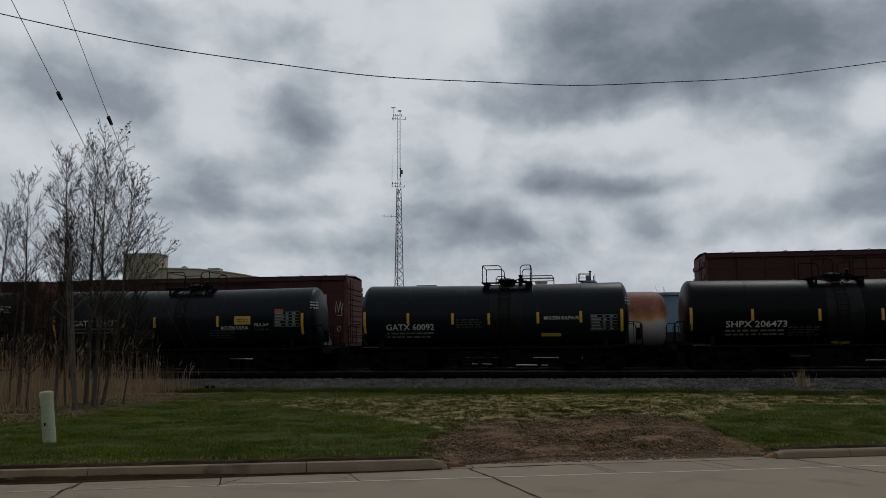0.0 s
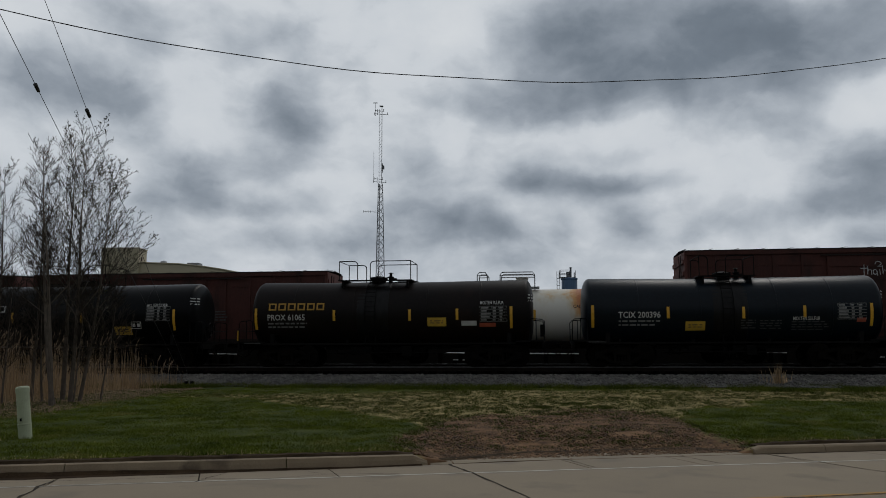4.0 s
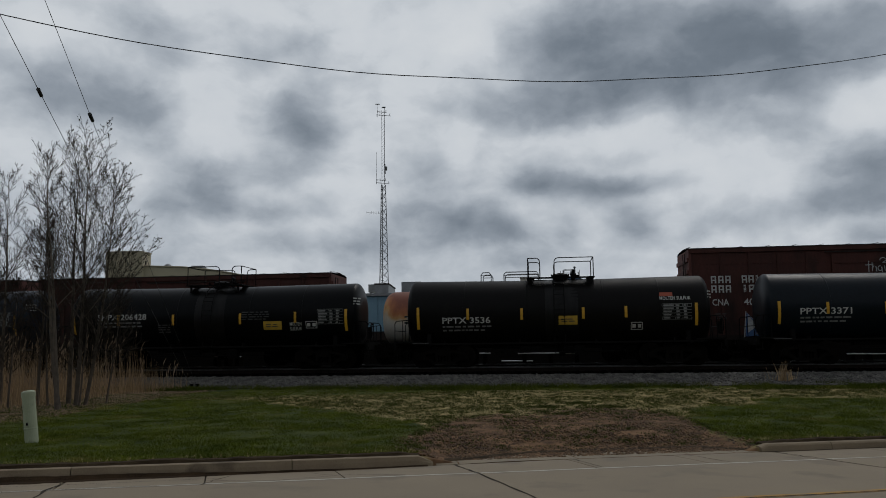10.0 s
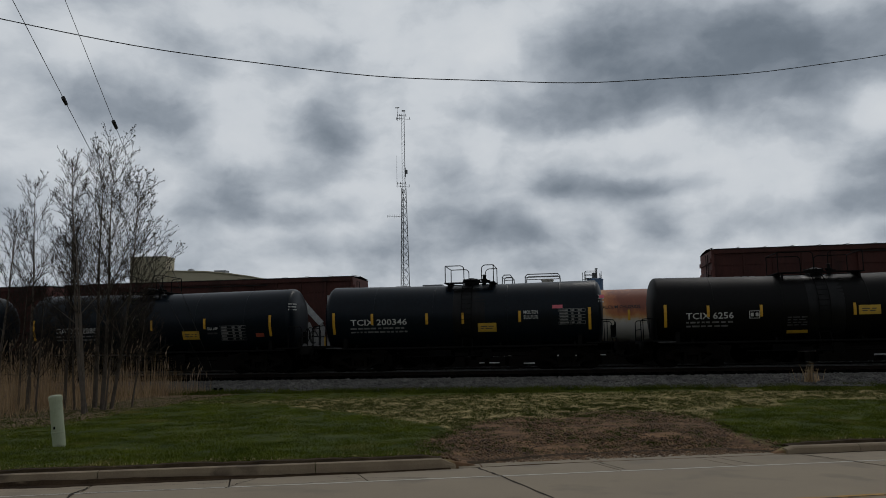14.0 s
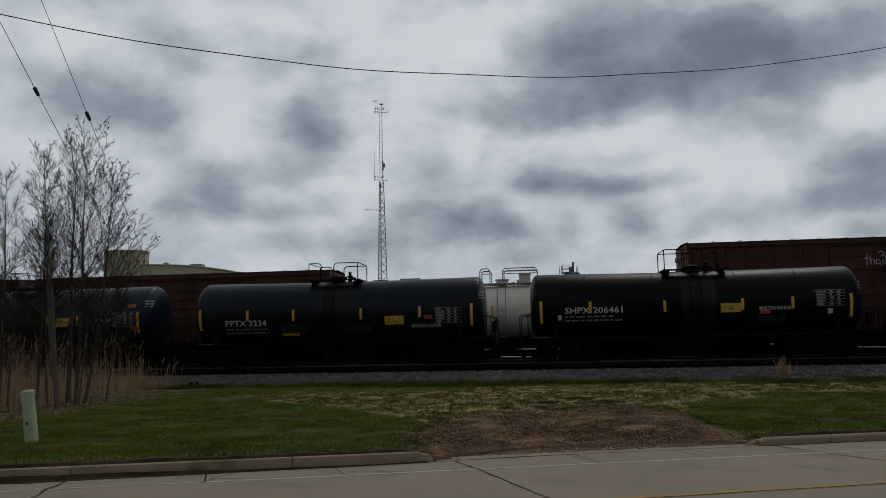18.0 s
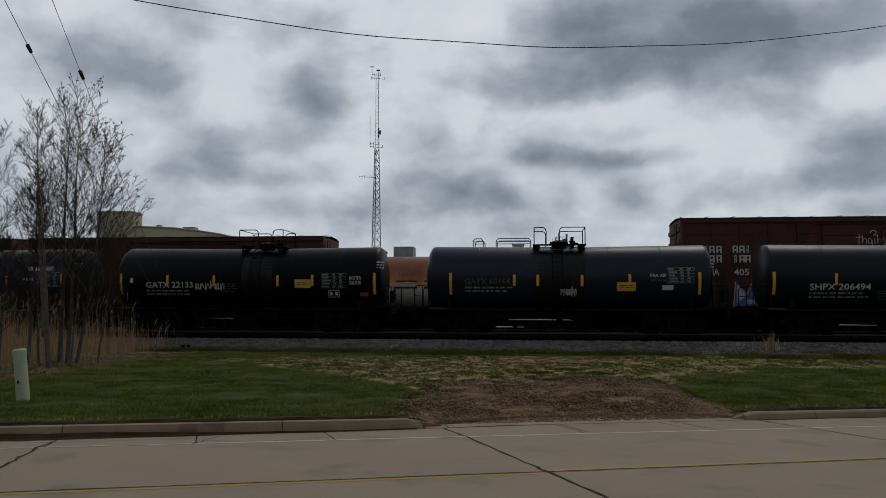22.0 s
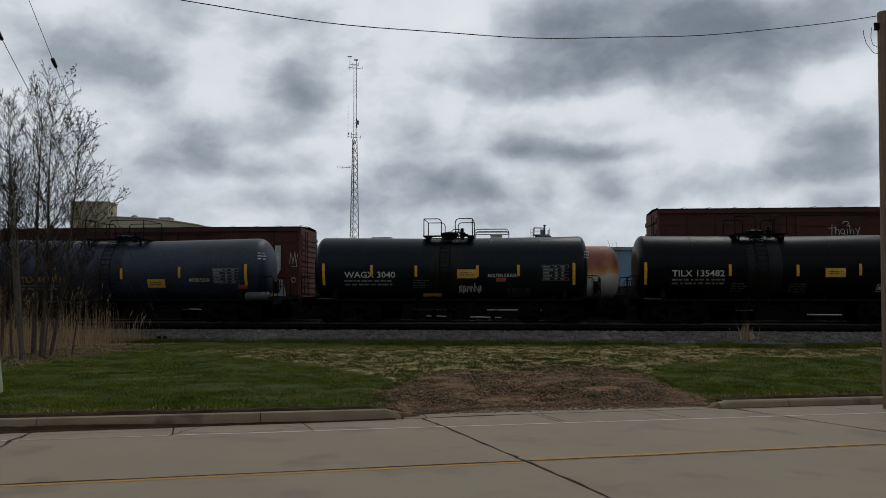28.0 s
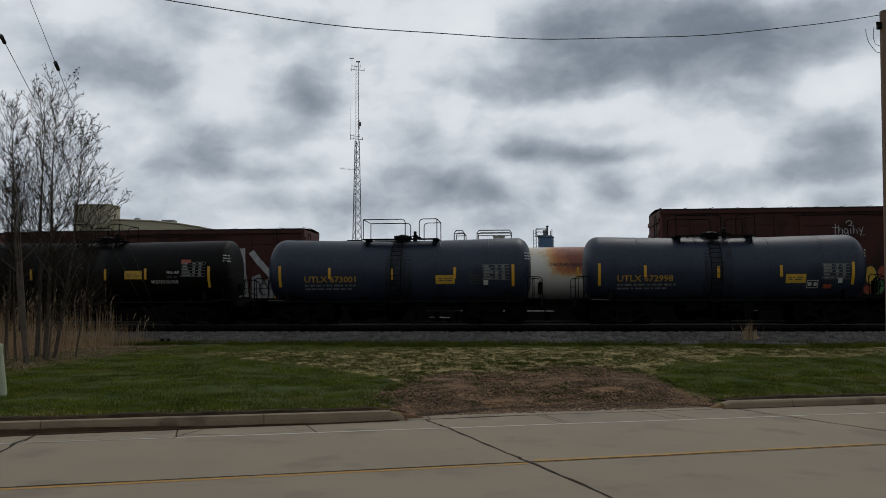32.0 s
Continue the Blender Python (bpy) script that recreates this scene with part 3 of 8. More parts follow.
# ---- ground, road, tracks ----
def zones(x, y):
    """Shares of bare soil and of straw at a place."""
    w = -math.sin(ROAD_ANGLE) * x + math.cos(ROAD_ANGLE) * y - KERB
    u = math.cos(ROAD_ANGLE) * x + math.sin(ROAD_ANGLE) * y
    d = (TRACK_D - y - math.tan(radians(5)) * x) * math.cos(radians(5))
    wob = noise.noise((x * 0.35, y * 0.35, 3)) * 1.1
    # the dirt driveway leans to the right as it climbs to the track
    left = np.interp(w, (0, 2.8, 5.8, 8.2, 9.5), (3.0, 3.4, 5.0, 7.4, 9.4)) + wob * 0.6
    right = np.interp(w, (0, 1.4, 4.6, 6.7, 9.5), (9.95, 9.9, 10.5, 10.4, 9.6)) + wob * 0.5
    soil = smooth(left - 0.4, left + 0.5, u) * (1 - smooth(right - 0.5, right + 0.4, u)) * (1 - 0.7 * smooth(4.8, 8.0, w + wob))
    # thin straw between the mown turf and the track
    low = np.interp(u, (-4, -0.2, 1.1, 3.3, 4.0, 9.8, 10.9, 13, 15.3, 21, 30), (14.4, 13.0, 9.7, 6.1, 3.5, 3.5, 4.8, 6.6, 7.7, 7.3, 7.0))
    top_d = np.interp(u, (-4, 1.3, 7.9, 18, 30), (7.4, 6.3, 4.6, 3.6, 3.2))
    track = smooth(low - 0.3, low + 0.7, w + wob) * (0.25 + 0.75 * smooth(top_d - 0.4, top_d + 1.4, d + wob * 0.6)) * smooth(-4.5, -2.0, u + wob)
    band = max(track * smooth(1.2, 3.8, d - 1.0), soil)
    verge = -6.0 + 0.39 * (w - 8.6)
    litter = (1 - smooth(verge - 0.6, verge + 0.7, u + wob * 1.2)) * smooth(7.0, 8.6, w + wob)
    edge = (1 - smooth(0.25, 0.7, w)) * 0.45
    toe = (1 - smooth(2.8, 4.2, d + wob * 0.4)) * 0.25
    return soil, min(1.0, max(band * 0.92, litter, edge, toe)), litter


def grid_lines(a, b, fine_a, fine_b, fine, coarse):
    out, v = [], a
    while v < b:
        out.append(v)
        v += fine if fine_a <= v < fine_b else coarse
    return out + [b]


def build_ground():
    us = [-900, -500, -250, -120] + grid_lines(-60, 60, -14, 24, 0.4, 3.0) + [120, 250, 500, 900]
    ws = [0.05, 0.11, 0.2, 0.3] + [0.45 + 0.4 * i for i in range(60)] + [24.5 + i for i in range(24)] + [50, 56, 64, 80, 150, 300, 600, 1200, 2600]
    rows = []
    for u in us:
        row = []
        for w in ws:
            p = road_point(u, w)
            d = (TRACK_D - p.y - math.tan(radians(5)) * p.x) * math.cos(radians(5))
            z = ground_z(p.x, p.y) - (0.3 if w < 0.1 else 0)
            if 0.9 < w < 9 and d > 3 and 2.5 < u < 11:
                z += 0.05 * zones(p.x, p.y)[0] * noise.noise((u * 0.9, w * 1.6, 12)) * smooth(0.9, 1.8, w)
            if w > 0.4 and d > 3:
                z += 0.02 * noise.noise((p.x * 0.7, p.y * 0.7, 0)) + 0.02 * noise.noise((p.x * 2.3, p.y * 2.3, 5))
            if -25 < d < 1.3:
                z -= 0.35
            row.append((p.x, p.y, z))
        rows.append(row)
    bm = sheet(rows)
    bmesh.ops.recalc_face_normals(bm, faces=bm.faces)
    me = mesh("ground", bm, TURF, True)
    at = me.color_attributes.new("zone", "FLOAT_COLOR", "POINT")
    for v in me.vertices:
        s, t, b = zones(v.co.x, v.co.y) if abs(v.co.x) < 60 and v.co.y < 60 else (0, 0.0, 0)
        at.data[v.index].color = (s, t, b, 1)
    tagged(new("ground", me), "uneven verge of turf, straw and bare gravelly soil", "ground", kind="structure")


build_ground()
near = sheet([[road_point(u, w, -0.025) for w in (-900, -300, -60, -30, -12.1)] for u in (-900, -300, -60, 0, 60, 300, 900)])
bmesh.ops.recalc_face_normals(near, faces=near.faces)
tagged(new("near_verge", mesh("near_verge", near, GRASS)), "short turf on the near side of the road", "ground", kind="structure")

road = tagged(new("road", mesh("road", sheet([[road_point(u, w, -0.03) for w in (-12.3, -9, -4.3, -1.2, 0.02)] for u in (-900, -400, -100, -30, 0, 30, 100, 400, 900)]), JOINT)),
              "pale concrete two-lane road with tarred joints", "road", kind="structure")


def joint_u(k, w):
    """Position along the road of the k-th transverse joint at w."""
    return 3.52 + 6.6 * k - (0.1 + 0.16 * max(-1, min(2, k))) * w


def slab(u0, u1, w0, w1, skew, name="concrete_slab"):
    g = 0.012
    bm = bmesh.new()
    rings = []

    def bent(u, w, edge):
        return w + (0.006 * max(-40, min(60, u)) if abs(edge + 4.28) < 0.01 else 0.0)
    for inset, z in ((g, -0.03), (g, -0.004), (g + 0.012, 0.0)):
        ring = []
        for w, e, a in ((w0 + inset, w0, 0), (w0 + inset, w0, 1), (w1 - inset, w1, 1), (w1 - inset, w1, 0)):
            u = (skew(u0, w) + inset) if a == 0 else (skew(u1, w) - inset)
            ring.append(bm.verts.new(road_point(u, bent(u, w, e), z)))
        rings.append(ring)
    for p, q in zip(rings, rings[1:]):
        for i in range(4):
            bm.faces.new((p[i], p[(i + 1) % 4], q[(i + 1) % 4], q[i]))
    bm.faces.new(rings[-1])
    bmesh.ops.recalc_face_normals(bm, faces=bm.faces)
    part(name, bm, CONCRETE, road)


for k in range(-6, 9):
    slab(k, k + 1, -4.28, -1.2, joint_u)
    slab(k, k + 1, -8.2, -4.28, joint_u)
    slab(k, k + 1, -12.2, -8.2, joint_u)
for k in range(-14, 22):
    slab(k, k + 1, -1.2, 0.0, lambda i, w: 3.5 + 2.2 * i - (0.1 + 0.03 * i) * w, "gutter_slab")
for u0, u1 in ((-900, -39), (60, 900)):
    slab(u0, u1, -12.2, 0.0, lambda v, w: v)
slab(-39.8, -36.05, -12.2, 0.0, lambda v, w: v)


def stripe(name, u0, u1, w, width, material, label, z=0.004, wander=0.0, ragged=0.0):
    n = max(2, int((u1 - u0) / (0.12 if ragged else 0.5)))
    rows = []
    for i in range(n + 1):
        u = u0 + (u1 - u0) * i / n
        k = wander * noise.noise((u * 0.8, w, 9)) + (0.006 * u if w < -3 else 0)
        n_ = 1.0 + ragged * noise.noise((u * 1.1, w * 3, 2)) + 0.6 * ragged * noise.noise((u * 4.3, w * 3, 7))
        rows.append([road_point(u, w + k - width / 2 * n_, z), road_point(u, w + k + width / 2 * (n_ if w > 0 else 1), z)])
    return tagged(new(name, mesh(name, sheet(rows), material)), label, "road marking", kind="structure")


stripe("centre_line_marking", -40, 3.9, -4.36, 0.095, YELLOW_LINE, "worn yellow centre line on concrete", wander=0.01)
stripe("centre_line_marking", 4.05, 60, -4.235, 0.16, YELLOW_LINE, "worn yellow centre line on concrete", wander=0.02)
stripe("edge_line_marking", -40, 60, -1.2, 0.062, WHITE_LINE, "thin worn white edge line on concrete", wander=0.02)
stripe("centre_seam", -40, 60, -4.28, 0.042, JOINT, "dark tarred seam down the middle of the road", z=0.006, wander=0.03)


def crack(pts, width):
    rows = []
    rng = random.Random(len(pts) * 7 + int(pts[0][0] * 10))
    fine = []
    for (ua, wa), (ub, wb) in zip(pts, pts[1:]):
        for i in range(8):
            k = i / 8
            fine.append((ua + (ub - ua) * k + rng.uniform(-0.03, 0.03), wa + (wb - wa) * k + rng.uniform(-0.02, 0.02)))
    fine.append(pts[-1])
    for i, (u, w) in enumerate(fine):
        a, b = fine[max(0, i - 1)], fine[min(len(fine) - 1, i + 1)]
        d = Vector((b[0] - a[0], b[1] - a[1], 0)).normalized()
        h = width * rng.uniform(0.35, 1.1) / 2
        rows.append([road_point(u + d.y * h, w - d.x * h, 0.005), road_point(u - d.y * h, w + d.x * h, 0.005)])
    tagged(new("road_crack", mesh("road_crack", sheet(rows), JOINT)), "thin dark crack across the concrete road", "crack", kind="structure")


crack(((3.5, -0.05), (3.64, -1.2), (3.91, -3.9), (3.96, -4.4), (4.16, -6.4), (4.42, -9)), 0.06)
crack(((-3.08, 0.0), (-3.15, -1.2), (-3.22, -2.4), (-3.34, -4.3), (-3.56, -8)), 0.05)
crack(((10.1, 0.0), (10.43, -1.2), (10.98, -3.3), (11.26, -4.4), (12.2, -8)), 0.04)
crack(((-0.45, -0.1), (-0.9, -1.25)), 0.03)
crack(((-0.9, -0.85), (0.3, -1.15), (1.4, -0.75), (2.4, -1.05)), 0.022)
crack(((0.9, -0.35), (1.2, -0.7)), 0.02)
crack(((5.8, 0.0), (5.95, -1.05)), 0.04)
crack(((8.2, 0.0), (8.5, -1.05)), 0.03)
crack(((-6, -0.5), (-3.1, -0.62), (-0.6, -0.55)), 0.02)
crack(((-8, -1.15), (-3.1, -1.2), (-0.9, -1.17)), 0.018)


def dirt_bank(u0, u1):
    """Dark dirt washed against the foot of the kerb, thinning out over the gutter."""
    n = int((u1 - u0) / 0.1)
    rows = []
    for i in range(n + 1):
        u = u0 + (u1 - u0) * i / n
        thin = 1 - 0.75 * smooth(-2.5, 0.5, u)
        h = max(-0.03, (0.045 + 0.03 * noise.noise((u * 0.9, 1, 4)) + 0.012 * noise.noise((u * 5, 1, 4))) * thin - 0.02 * (1 - thin))
        far = -max(0.04, (0.24 + 0.14 * noise.noise((u * 0.7, 6, 4)) + 0.05 * noise.noise((u * 4, 6, 4))) * thin)
        rows.append([road_point(u, w, z) for w, z in ((0.018, h + 0.03), (-0.006, h + 0.03), (far * 0.4, 0.02), (far, 0.012), (far - 0.03, -0.01))])
    tagged(new("gutter_dirt", mesh("gutter_dirt", sheet(rows), GUTTER_DIRT)), "dark dirt washed along the foot of the kerb", "dirt", kind="structure")


dirt_bank(-40, 3.0)
stripe("gutter_dirt", 9.8, 60, -0.03, 0.07, GUTTER_DIRT, "dark dirt washed along the foot of the kerb", wander=0.05)


def kerb_soil(u0, u1):
    """Bare soil a little proud behind the kerb; its crumbling face is darkened as a shadow gap."""
    n = int((u1 - u0) / 0.12)
    rows = []
    for i in range(n + 1):
        u = u0 + (u1 - u0) * i / n
        ends = smooth(0, 0.5, u - u0) * smooth(0, 0.5, u1 - u)
        h = (0.04 + 0.03 * noise.noise((u * 0.9, 3, 1)) + 0.018 * noise.noise((u * 4.1, 3, 1))) * ends
        a = 0.02 * noise.noise((u * 3.3, 8, 1)) + 0.03 * noise.noise((u * 0.8, 8, 1))
        rows.append([road_point(u, w, z) for w, z in ((0.222, 0.05), (0.232, 0.142), (0.27 + a, 0.145 + h), (0.42 + a, 0.15 + h), (0.75, 0.1))])
    tagged(new("kerb_soil", mesh("kerb_soil", sheet(rows), SHADED_SOIL)), "crumbling soil along the back of the kerb, darkened for its shadow gap", "soil", kind="structure")


kerb_soil(-40, 2.9)
kerb_soil(10.05, 60)
kerb = tagged(new("kerb", mesh("kerb", sheet([[road_point(u, w, -0.02) for w in (0.02, 0.15)] for u in (-40, 60)]), JOINT)), "worn concrete kerb along the road", "kerb", kind="structure")


def kerb_stone(u0, u1, end=0):
    """A kerb length with a sloped face and rounded top; end: 1 tapers its far end down, -1 its near end."""
    prof = ((0.0, -0.08), (0.0, -0.02), (0.035, 0.105), (0.065, 0.135), (0.105, 0.148), (0.2, 0.145), (0.23, 0.12), (0.23, -0.03))
    n = 10
    rows = []
    for i in range(n + 1):
        k = i / n
        u = u0 + 0.008 + (u1 - u0 - 0.016) * k
        f = 1.0
        if end == 1:
            f = 1 - 0.75 * smooth(0.9, 1.0, k)
        if end == -1:
            f = 1 - 0.35 * (1 - smooth(0.0, 0.06, k))
        rows.append([road_point(u, w + 0.006 * noise.noise((u * 2, w * 5, 1)), z * f if z > 0 else z) for w, z in prof])
    bm = sheet(rows)
    bm.faces.new([v for v in bm.verts][:len(prof)])
    bm.faces.new([v for v in bm.verts][-len(prof):])
    bmesh.ops.recalc_face_normals(bm, faces=bm.faces)
    part("kerb_stone", bm, KERB_STONE, kerb, soft=False)


for i in range(-10, 0):
    kerb_stone(-3.08 + 3.64 * i, -3.08 + 3.64 * (i + 1))
kerb_stone(-3.08, 0.56)
kerb_stone(0.56, 3.12, 1)
kerb_stone(9.9, 11.55, -1)
for i in range(12):
    kerb_stone(11.55 + 3.6 * i, 11.55 + 3.6 * (i + 1))


def apron_edge(u):
    return 0.26 + 0.6 * smooth(3.4, 5.6, u) * (1 - smooth(8.6, 9.9, u)) + 0.05 * noise.noise((u * 2.3, 2, 6)) + 0.03 * noise.noise((u * 7, 2, 6))


def apron_slab(u0, u1):
    """A piece of the driveway's concrete lip, whose far edge bows out past the kerb line and is broken and uneven."""
    n = 8
    rows = []
    for i in range(n + 1):
        u = u0 + 0.012 + (u1 - u0 - 0.024) * i / n
        far = apron_edge(u)
        rows.append([road_point(u, w, z) for w, z in ((0.012, 0.0), (far * 0.5, 0.003), (far - 0.02, 0.006), (far, -0.002), (far + 0.01, -0.06))])
    bm = sheet(rows)
    bmesh.ops.recalc_face_normals(bm, faces=bm.faces)
    part("apron_slab", bm, CONCRETE, road)


# Lip of soil, coloured dark for the shade under its edge.
lip = sheet([[road_point(u, apron_edge(u) + a + 0.05 * noise.noise((u * 3, a, 4)), z) for a, z in ((-0.03, 0.01), (0.04, 0.03), (0.16, 0.035), (0.3, 0.0))] for u in [3.05 + 0.1 * i for i in range(71)]])
tagged(new("driveway_lip", mesh("driveway_lip", lip, SHADED_SOIL)), "crumbling edge of soil over the driveway's concrete, darkened for its shade", "soil", kind="structure")
for u0, u1 in ((3.16, 3.6), (3.6, 5.95), (5.95, 8.3), (8.3, 9.3), (9.3, 9.88)):
    apron_slab(u0, u1)

# tracks
for d, name in ((TRACK_D, "main_track"), (SIDING_D, "siding_track")):
    base = track_pose(0, d)
    track = thing(name, base, "steel rails on dark timber ties in grey ballast", "railway track", kind="structure")
    for y in (-0.755, 0.755):
        bm = boxes(((0, y, -0.16), (240, 0.14, 0.02)), ((0, y, -0.09), (240, 0.03, 0.14)))
        part("rail", bm, RAIL_RUST, track)
        part("rail_head", boxes(((0, y, -0.017), (240, 0.072, 0.034))), RAIL_TOP, track, "bright worn rail head")
    tie = mesh("tie", boxes(((0, 0, 0), (0.23, 2.6, 0.16))), TIMBER)
    for i in range(-62, 63):
        o = part("tie", tie, TIMBER, track)
        o.location = (i * 0.56, 0, -0.255)
base = track_pose(0, TRACK_D, 0)


def rocks(count, place, size, name, material, label, category, seed):
    rng = np.random.default_rng(seed)
    octa = np.array(((1, 0, 0), (-1, 0, 0), (0, 1, 0), (0, -1, 0), (0, 0, 1), (0, 0, -1)), dtype=np.float32)
    tri = np.array(((0, 2, 4), (2, 1, 4), (1, 3, 4), (3, 0, 4), (2, 0, 5), (1, 2, 5), (3, 1, 5), (0, 3, 5)))
    pts = np.array([place(rng) for _ in range(count)], dtype=np.float32)
    s = size * rng.uniform(0.5, 1.5, (count, 1, 1)) * rng.uniform(0.6, 1.3, (count, 6, 1))
    ang = rng.uniform(0, 6.28, count)
    rot = np.zeros((count, 3, 3), dtype=np.float32)
    rot[:, 0, 0], rot[:, 0, 1], rot[:, 1, 0], rot[:, 1, 1], rot[:, 2, 2] = np.cos(ang), -np.sin(ang), np.sin(ang), np.cos(ang), 0.75
    v = np.einsum("nij,nkj->nki", rot, octa[None] * s) + pts[:, None]
    f = tri[None] + (np.arange(count) * 6)[:, None, None]
    return scatter(name, v.reshape(-1, 3), f.reshape(-1, 3), material, label, category)


def on_ballast(rng):
    s, d = rng.uniform(-24, 26), rng.uniform(1.62, 3.1)
    p = Vector((0, TRACK_D, 0)) + TRACK_U * s - TRACK_N * d
    return (p.x, p.y, ground_z(p.x, p.y) + 0.01 + 0.02 * rng.random())


rocks(26000, on_ballast, 0.05, "ballast", BALLAST, "grey crushed-stone ballast on the track bed", "ballast", 3)
# Bed and made-up bank, near black to carry the shade beneath the train.
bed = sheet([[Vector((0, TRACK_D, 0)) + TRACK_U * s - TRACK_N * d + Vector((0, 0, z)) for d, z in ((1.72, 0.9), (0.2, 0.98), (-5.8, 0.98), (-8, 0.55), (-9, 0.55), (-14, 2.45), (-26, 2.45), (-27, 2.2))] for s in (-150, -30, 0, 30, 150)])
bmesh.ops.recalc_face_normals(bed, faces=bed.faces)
slope = sheet([[Vector((0, TRACK_D, 0)) + TRACK_U * s - TRACK_N * d + Vector((0, 0, z)) for d, z in ((3.05, 0.47), (2.9, 0.505), (1.75, 0.89), (1.7, 0.9))] for s in (-150, -30, 0, 30, 150)])
bmesh.ops.recalc_face_normals(slope, faces=slope.faces)
tagged(new("ballast_shoulder", mesh("ballast_shoulder", slope, BALLAST)), "grey crushed-stone shoulder of the track bed", "ballast", kind="structure")
tagged(new("ballast_bed", mesh("ballast_bed", bed, BED_SHADE)), "track bed and added bank, coloured near black for shade", "ballast", kind="structure")


# plan values on a grid along the road, for scattering
GU, GW, GS = -12.5, 0.46, 0.1
NU, NW = 350, 172
GRID = np.zeros((NU, NW, 6), dtype=np.float32)      # soil, straw, clumps, ragged edge, height, distance to the track
for i in range(NU):
    for j in range(NW):
        p = road_point(GU + i * GS, GW + j * GS)
        soil, straw, _ = zones(p.x, p.y)
        d = (TRACK_D - p.y - math.tan(radians(5)) * p.x) * math.cos(radians(5))
        GRID[i, j] = (soil, straw, noise.noise((p.x * 3.6, p.y * 3.6, 21)), noise.noise((p.x * 1.7, p.y * 1.7, 8)), ground_z(p.x, p.y), d)


def spots(count, keep, seed):
    """Places on the verge, thinned by keep(soil, straw, clumps, ragged): rows of x, y, z, size."""
    rng = np.random.default_rng(seed)
    out, have = [], 0
    while have < count:
        u = rng.uniform(0, NU - 1.01, 200000)
        w = (NW - 1.01) * rng.random(200000) ** 1.3
        g = GRID[u.astype(int), w.astype(int)]
        uq, wq = GU + u * GS, GW + w * GS
        ok = (rng.random(200000) < keep(*g.T[:4])) & (g[:, 5] > 2.6) & ~((uq > 3.0) & (uq < 9.75) & (wq < 1.0))
        u, w, g = u[ok], w[ok], g[ok]
        uu, ww = GU + u * GS, GW + w * GS
        x = uu * math.cos(ROAD_ANGLE) - (KERB + ww) * math.sin(ROAD_ANGLE)
        y = uu * math.sin(ROAD_ANGLE) + (KERB + ww) * math.cos(ROAD_ANGLE)
        out.append(np.stack([x, y, g[:, 4] - 0.01, 0.85 + 0.5 * g[:, 3]], 1))
        have += len(x)
    return np.concatenate(out)[:count].astype(np.float32)


def blades(count, place, height, width, name, material, label, category, seed, lean=0.5):
    """Upright blades. place: a function that gives one place or None, or an array of places."""
    rng = np.random.default_rng(seed)
    if callable(place):
        pts = []
        while len(pts) < count:
            p = place(rng)
            if p is not None:
                pts.append(p)
        pts = np.array(pts, dtype=np.float32)
    else:
        pts = place
    n = len(pts)
    h = height * rng.uniform(0.5, 1.4, (n, 1)) * pts[:, 3:4]
    a = rng.uniform(0, 6.28, n)
    side = np.stack([np.cos(a), np.sin(a), np.zeros(n)], 1) * width / 2
    tip = np.stack([rng.normal(0, lean, n), rng.normal(0, lean, n), np.ones(n)], 1) * h
    b = pts[:, :3]
    v = np.stack([b - side, b + side, b + tip], 1).reshape(-1, 3)
    return scatter(name, v, np.arange(n * 3).reshape(n, 3), material, label, category)


blades(0, spots(520000, lambda soil, straw, c, r: np.clip(1 - np.maximum(soil * 1.1, straw * 0.98), 0, 1) * (1 - 0.3 * r), 11), 0.05, 0.012, "grass", GRASS, "short green spring turf on the verge", "grass", 11)
blades(0, spots(100000, lambda soil, straw, c, r: 0.05 + straw * (1 - 0.85 * soil) - 0.2 * r, 12), 0.05, 0.012, "dry_grass", STRAW, "short dead straw-coloured grass on the verge", "grass", 12, lean=0.9)
def clumps(count, each, radius, keep, seed):
    """Tight clumps of blades: places gathered round the spots that keep() lets through."""
    rng = np.random.default_rng(seed + 500)
    c = np.repeat(spots(count, keep, seed), each, 0)
    reach = np.repeat(radius * rng.uniform(0.4, 1.6, (count, 1)), each, 0)
    c[:, :2] += (rng.normal(0, 1, (len(c), 2)) * reach).astype(np.float32)
    return c


blades(0, clumps(11500, 14, 0.045, lambda soil, straw, c, r: np.clip(straw * 1.3 - 0.3, 0, 1) * (1 - 0.8 * soil), 13), 0.055, 0.02, "weeds", WEED, "low green weed clumps dotted over straw", "weeds", 13, lean=0.8)
blades(0, clumps(520, 16, 0.06, lambda soil, straw, c, r: (soil > 0.15) * np.clip((r + 0.25 * c - 0.04) * 2.5, 0, 1) * (1.12 - soil), 17), 0.06, 0.02, "driveway_weeds", WEED, "weeds creeping over the dirt driveway", "weeds", 17, lean=0.8)
blades(0, clumps(260, 60, 0.1, lambda soil, straw, c, r: (soil < 0.2) * (straw < 0.5) * 0.5 + 0 * r, 18), 0.1, 0.014, "grass_clumps", GRASS, "taller clumps in the turf", "grass", 18, lean=0.5)
blades(0, spots(260, lambda soil, straw, c, r: 0.6 * (soil < 0.3) + 0 * r, 19), 0.05, 0.06, "dead_leaves", STRAW, "pale dead leaves scattered on the turf", "leaf litter", 19, lean=1.6)


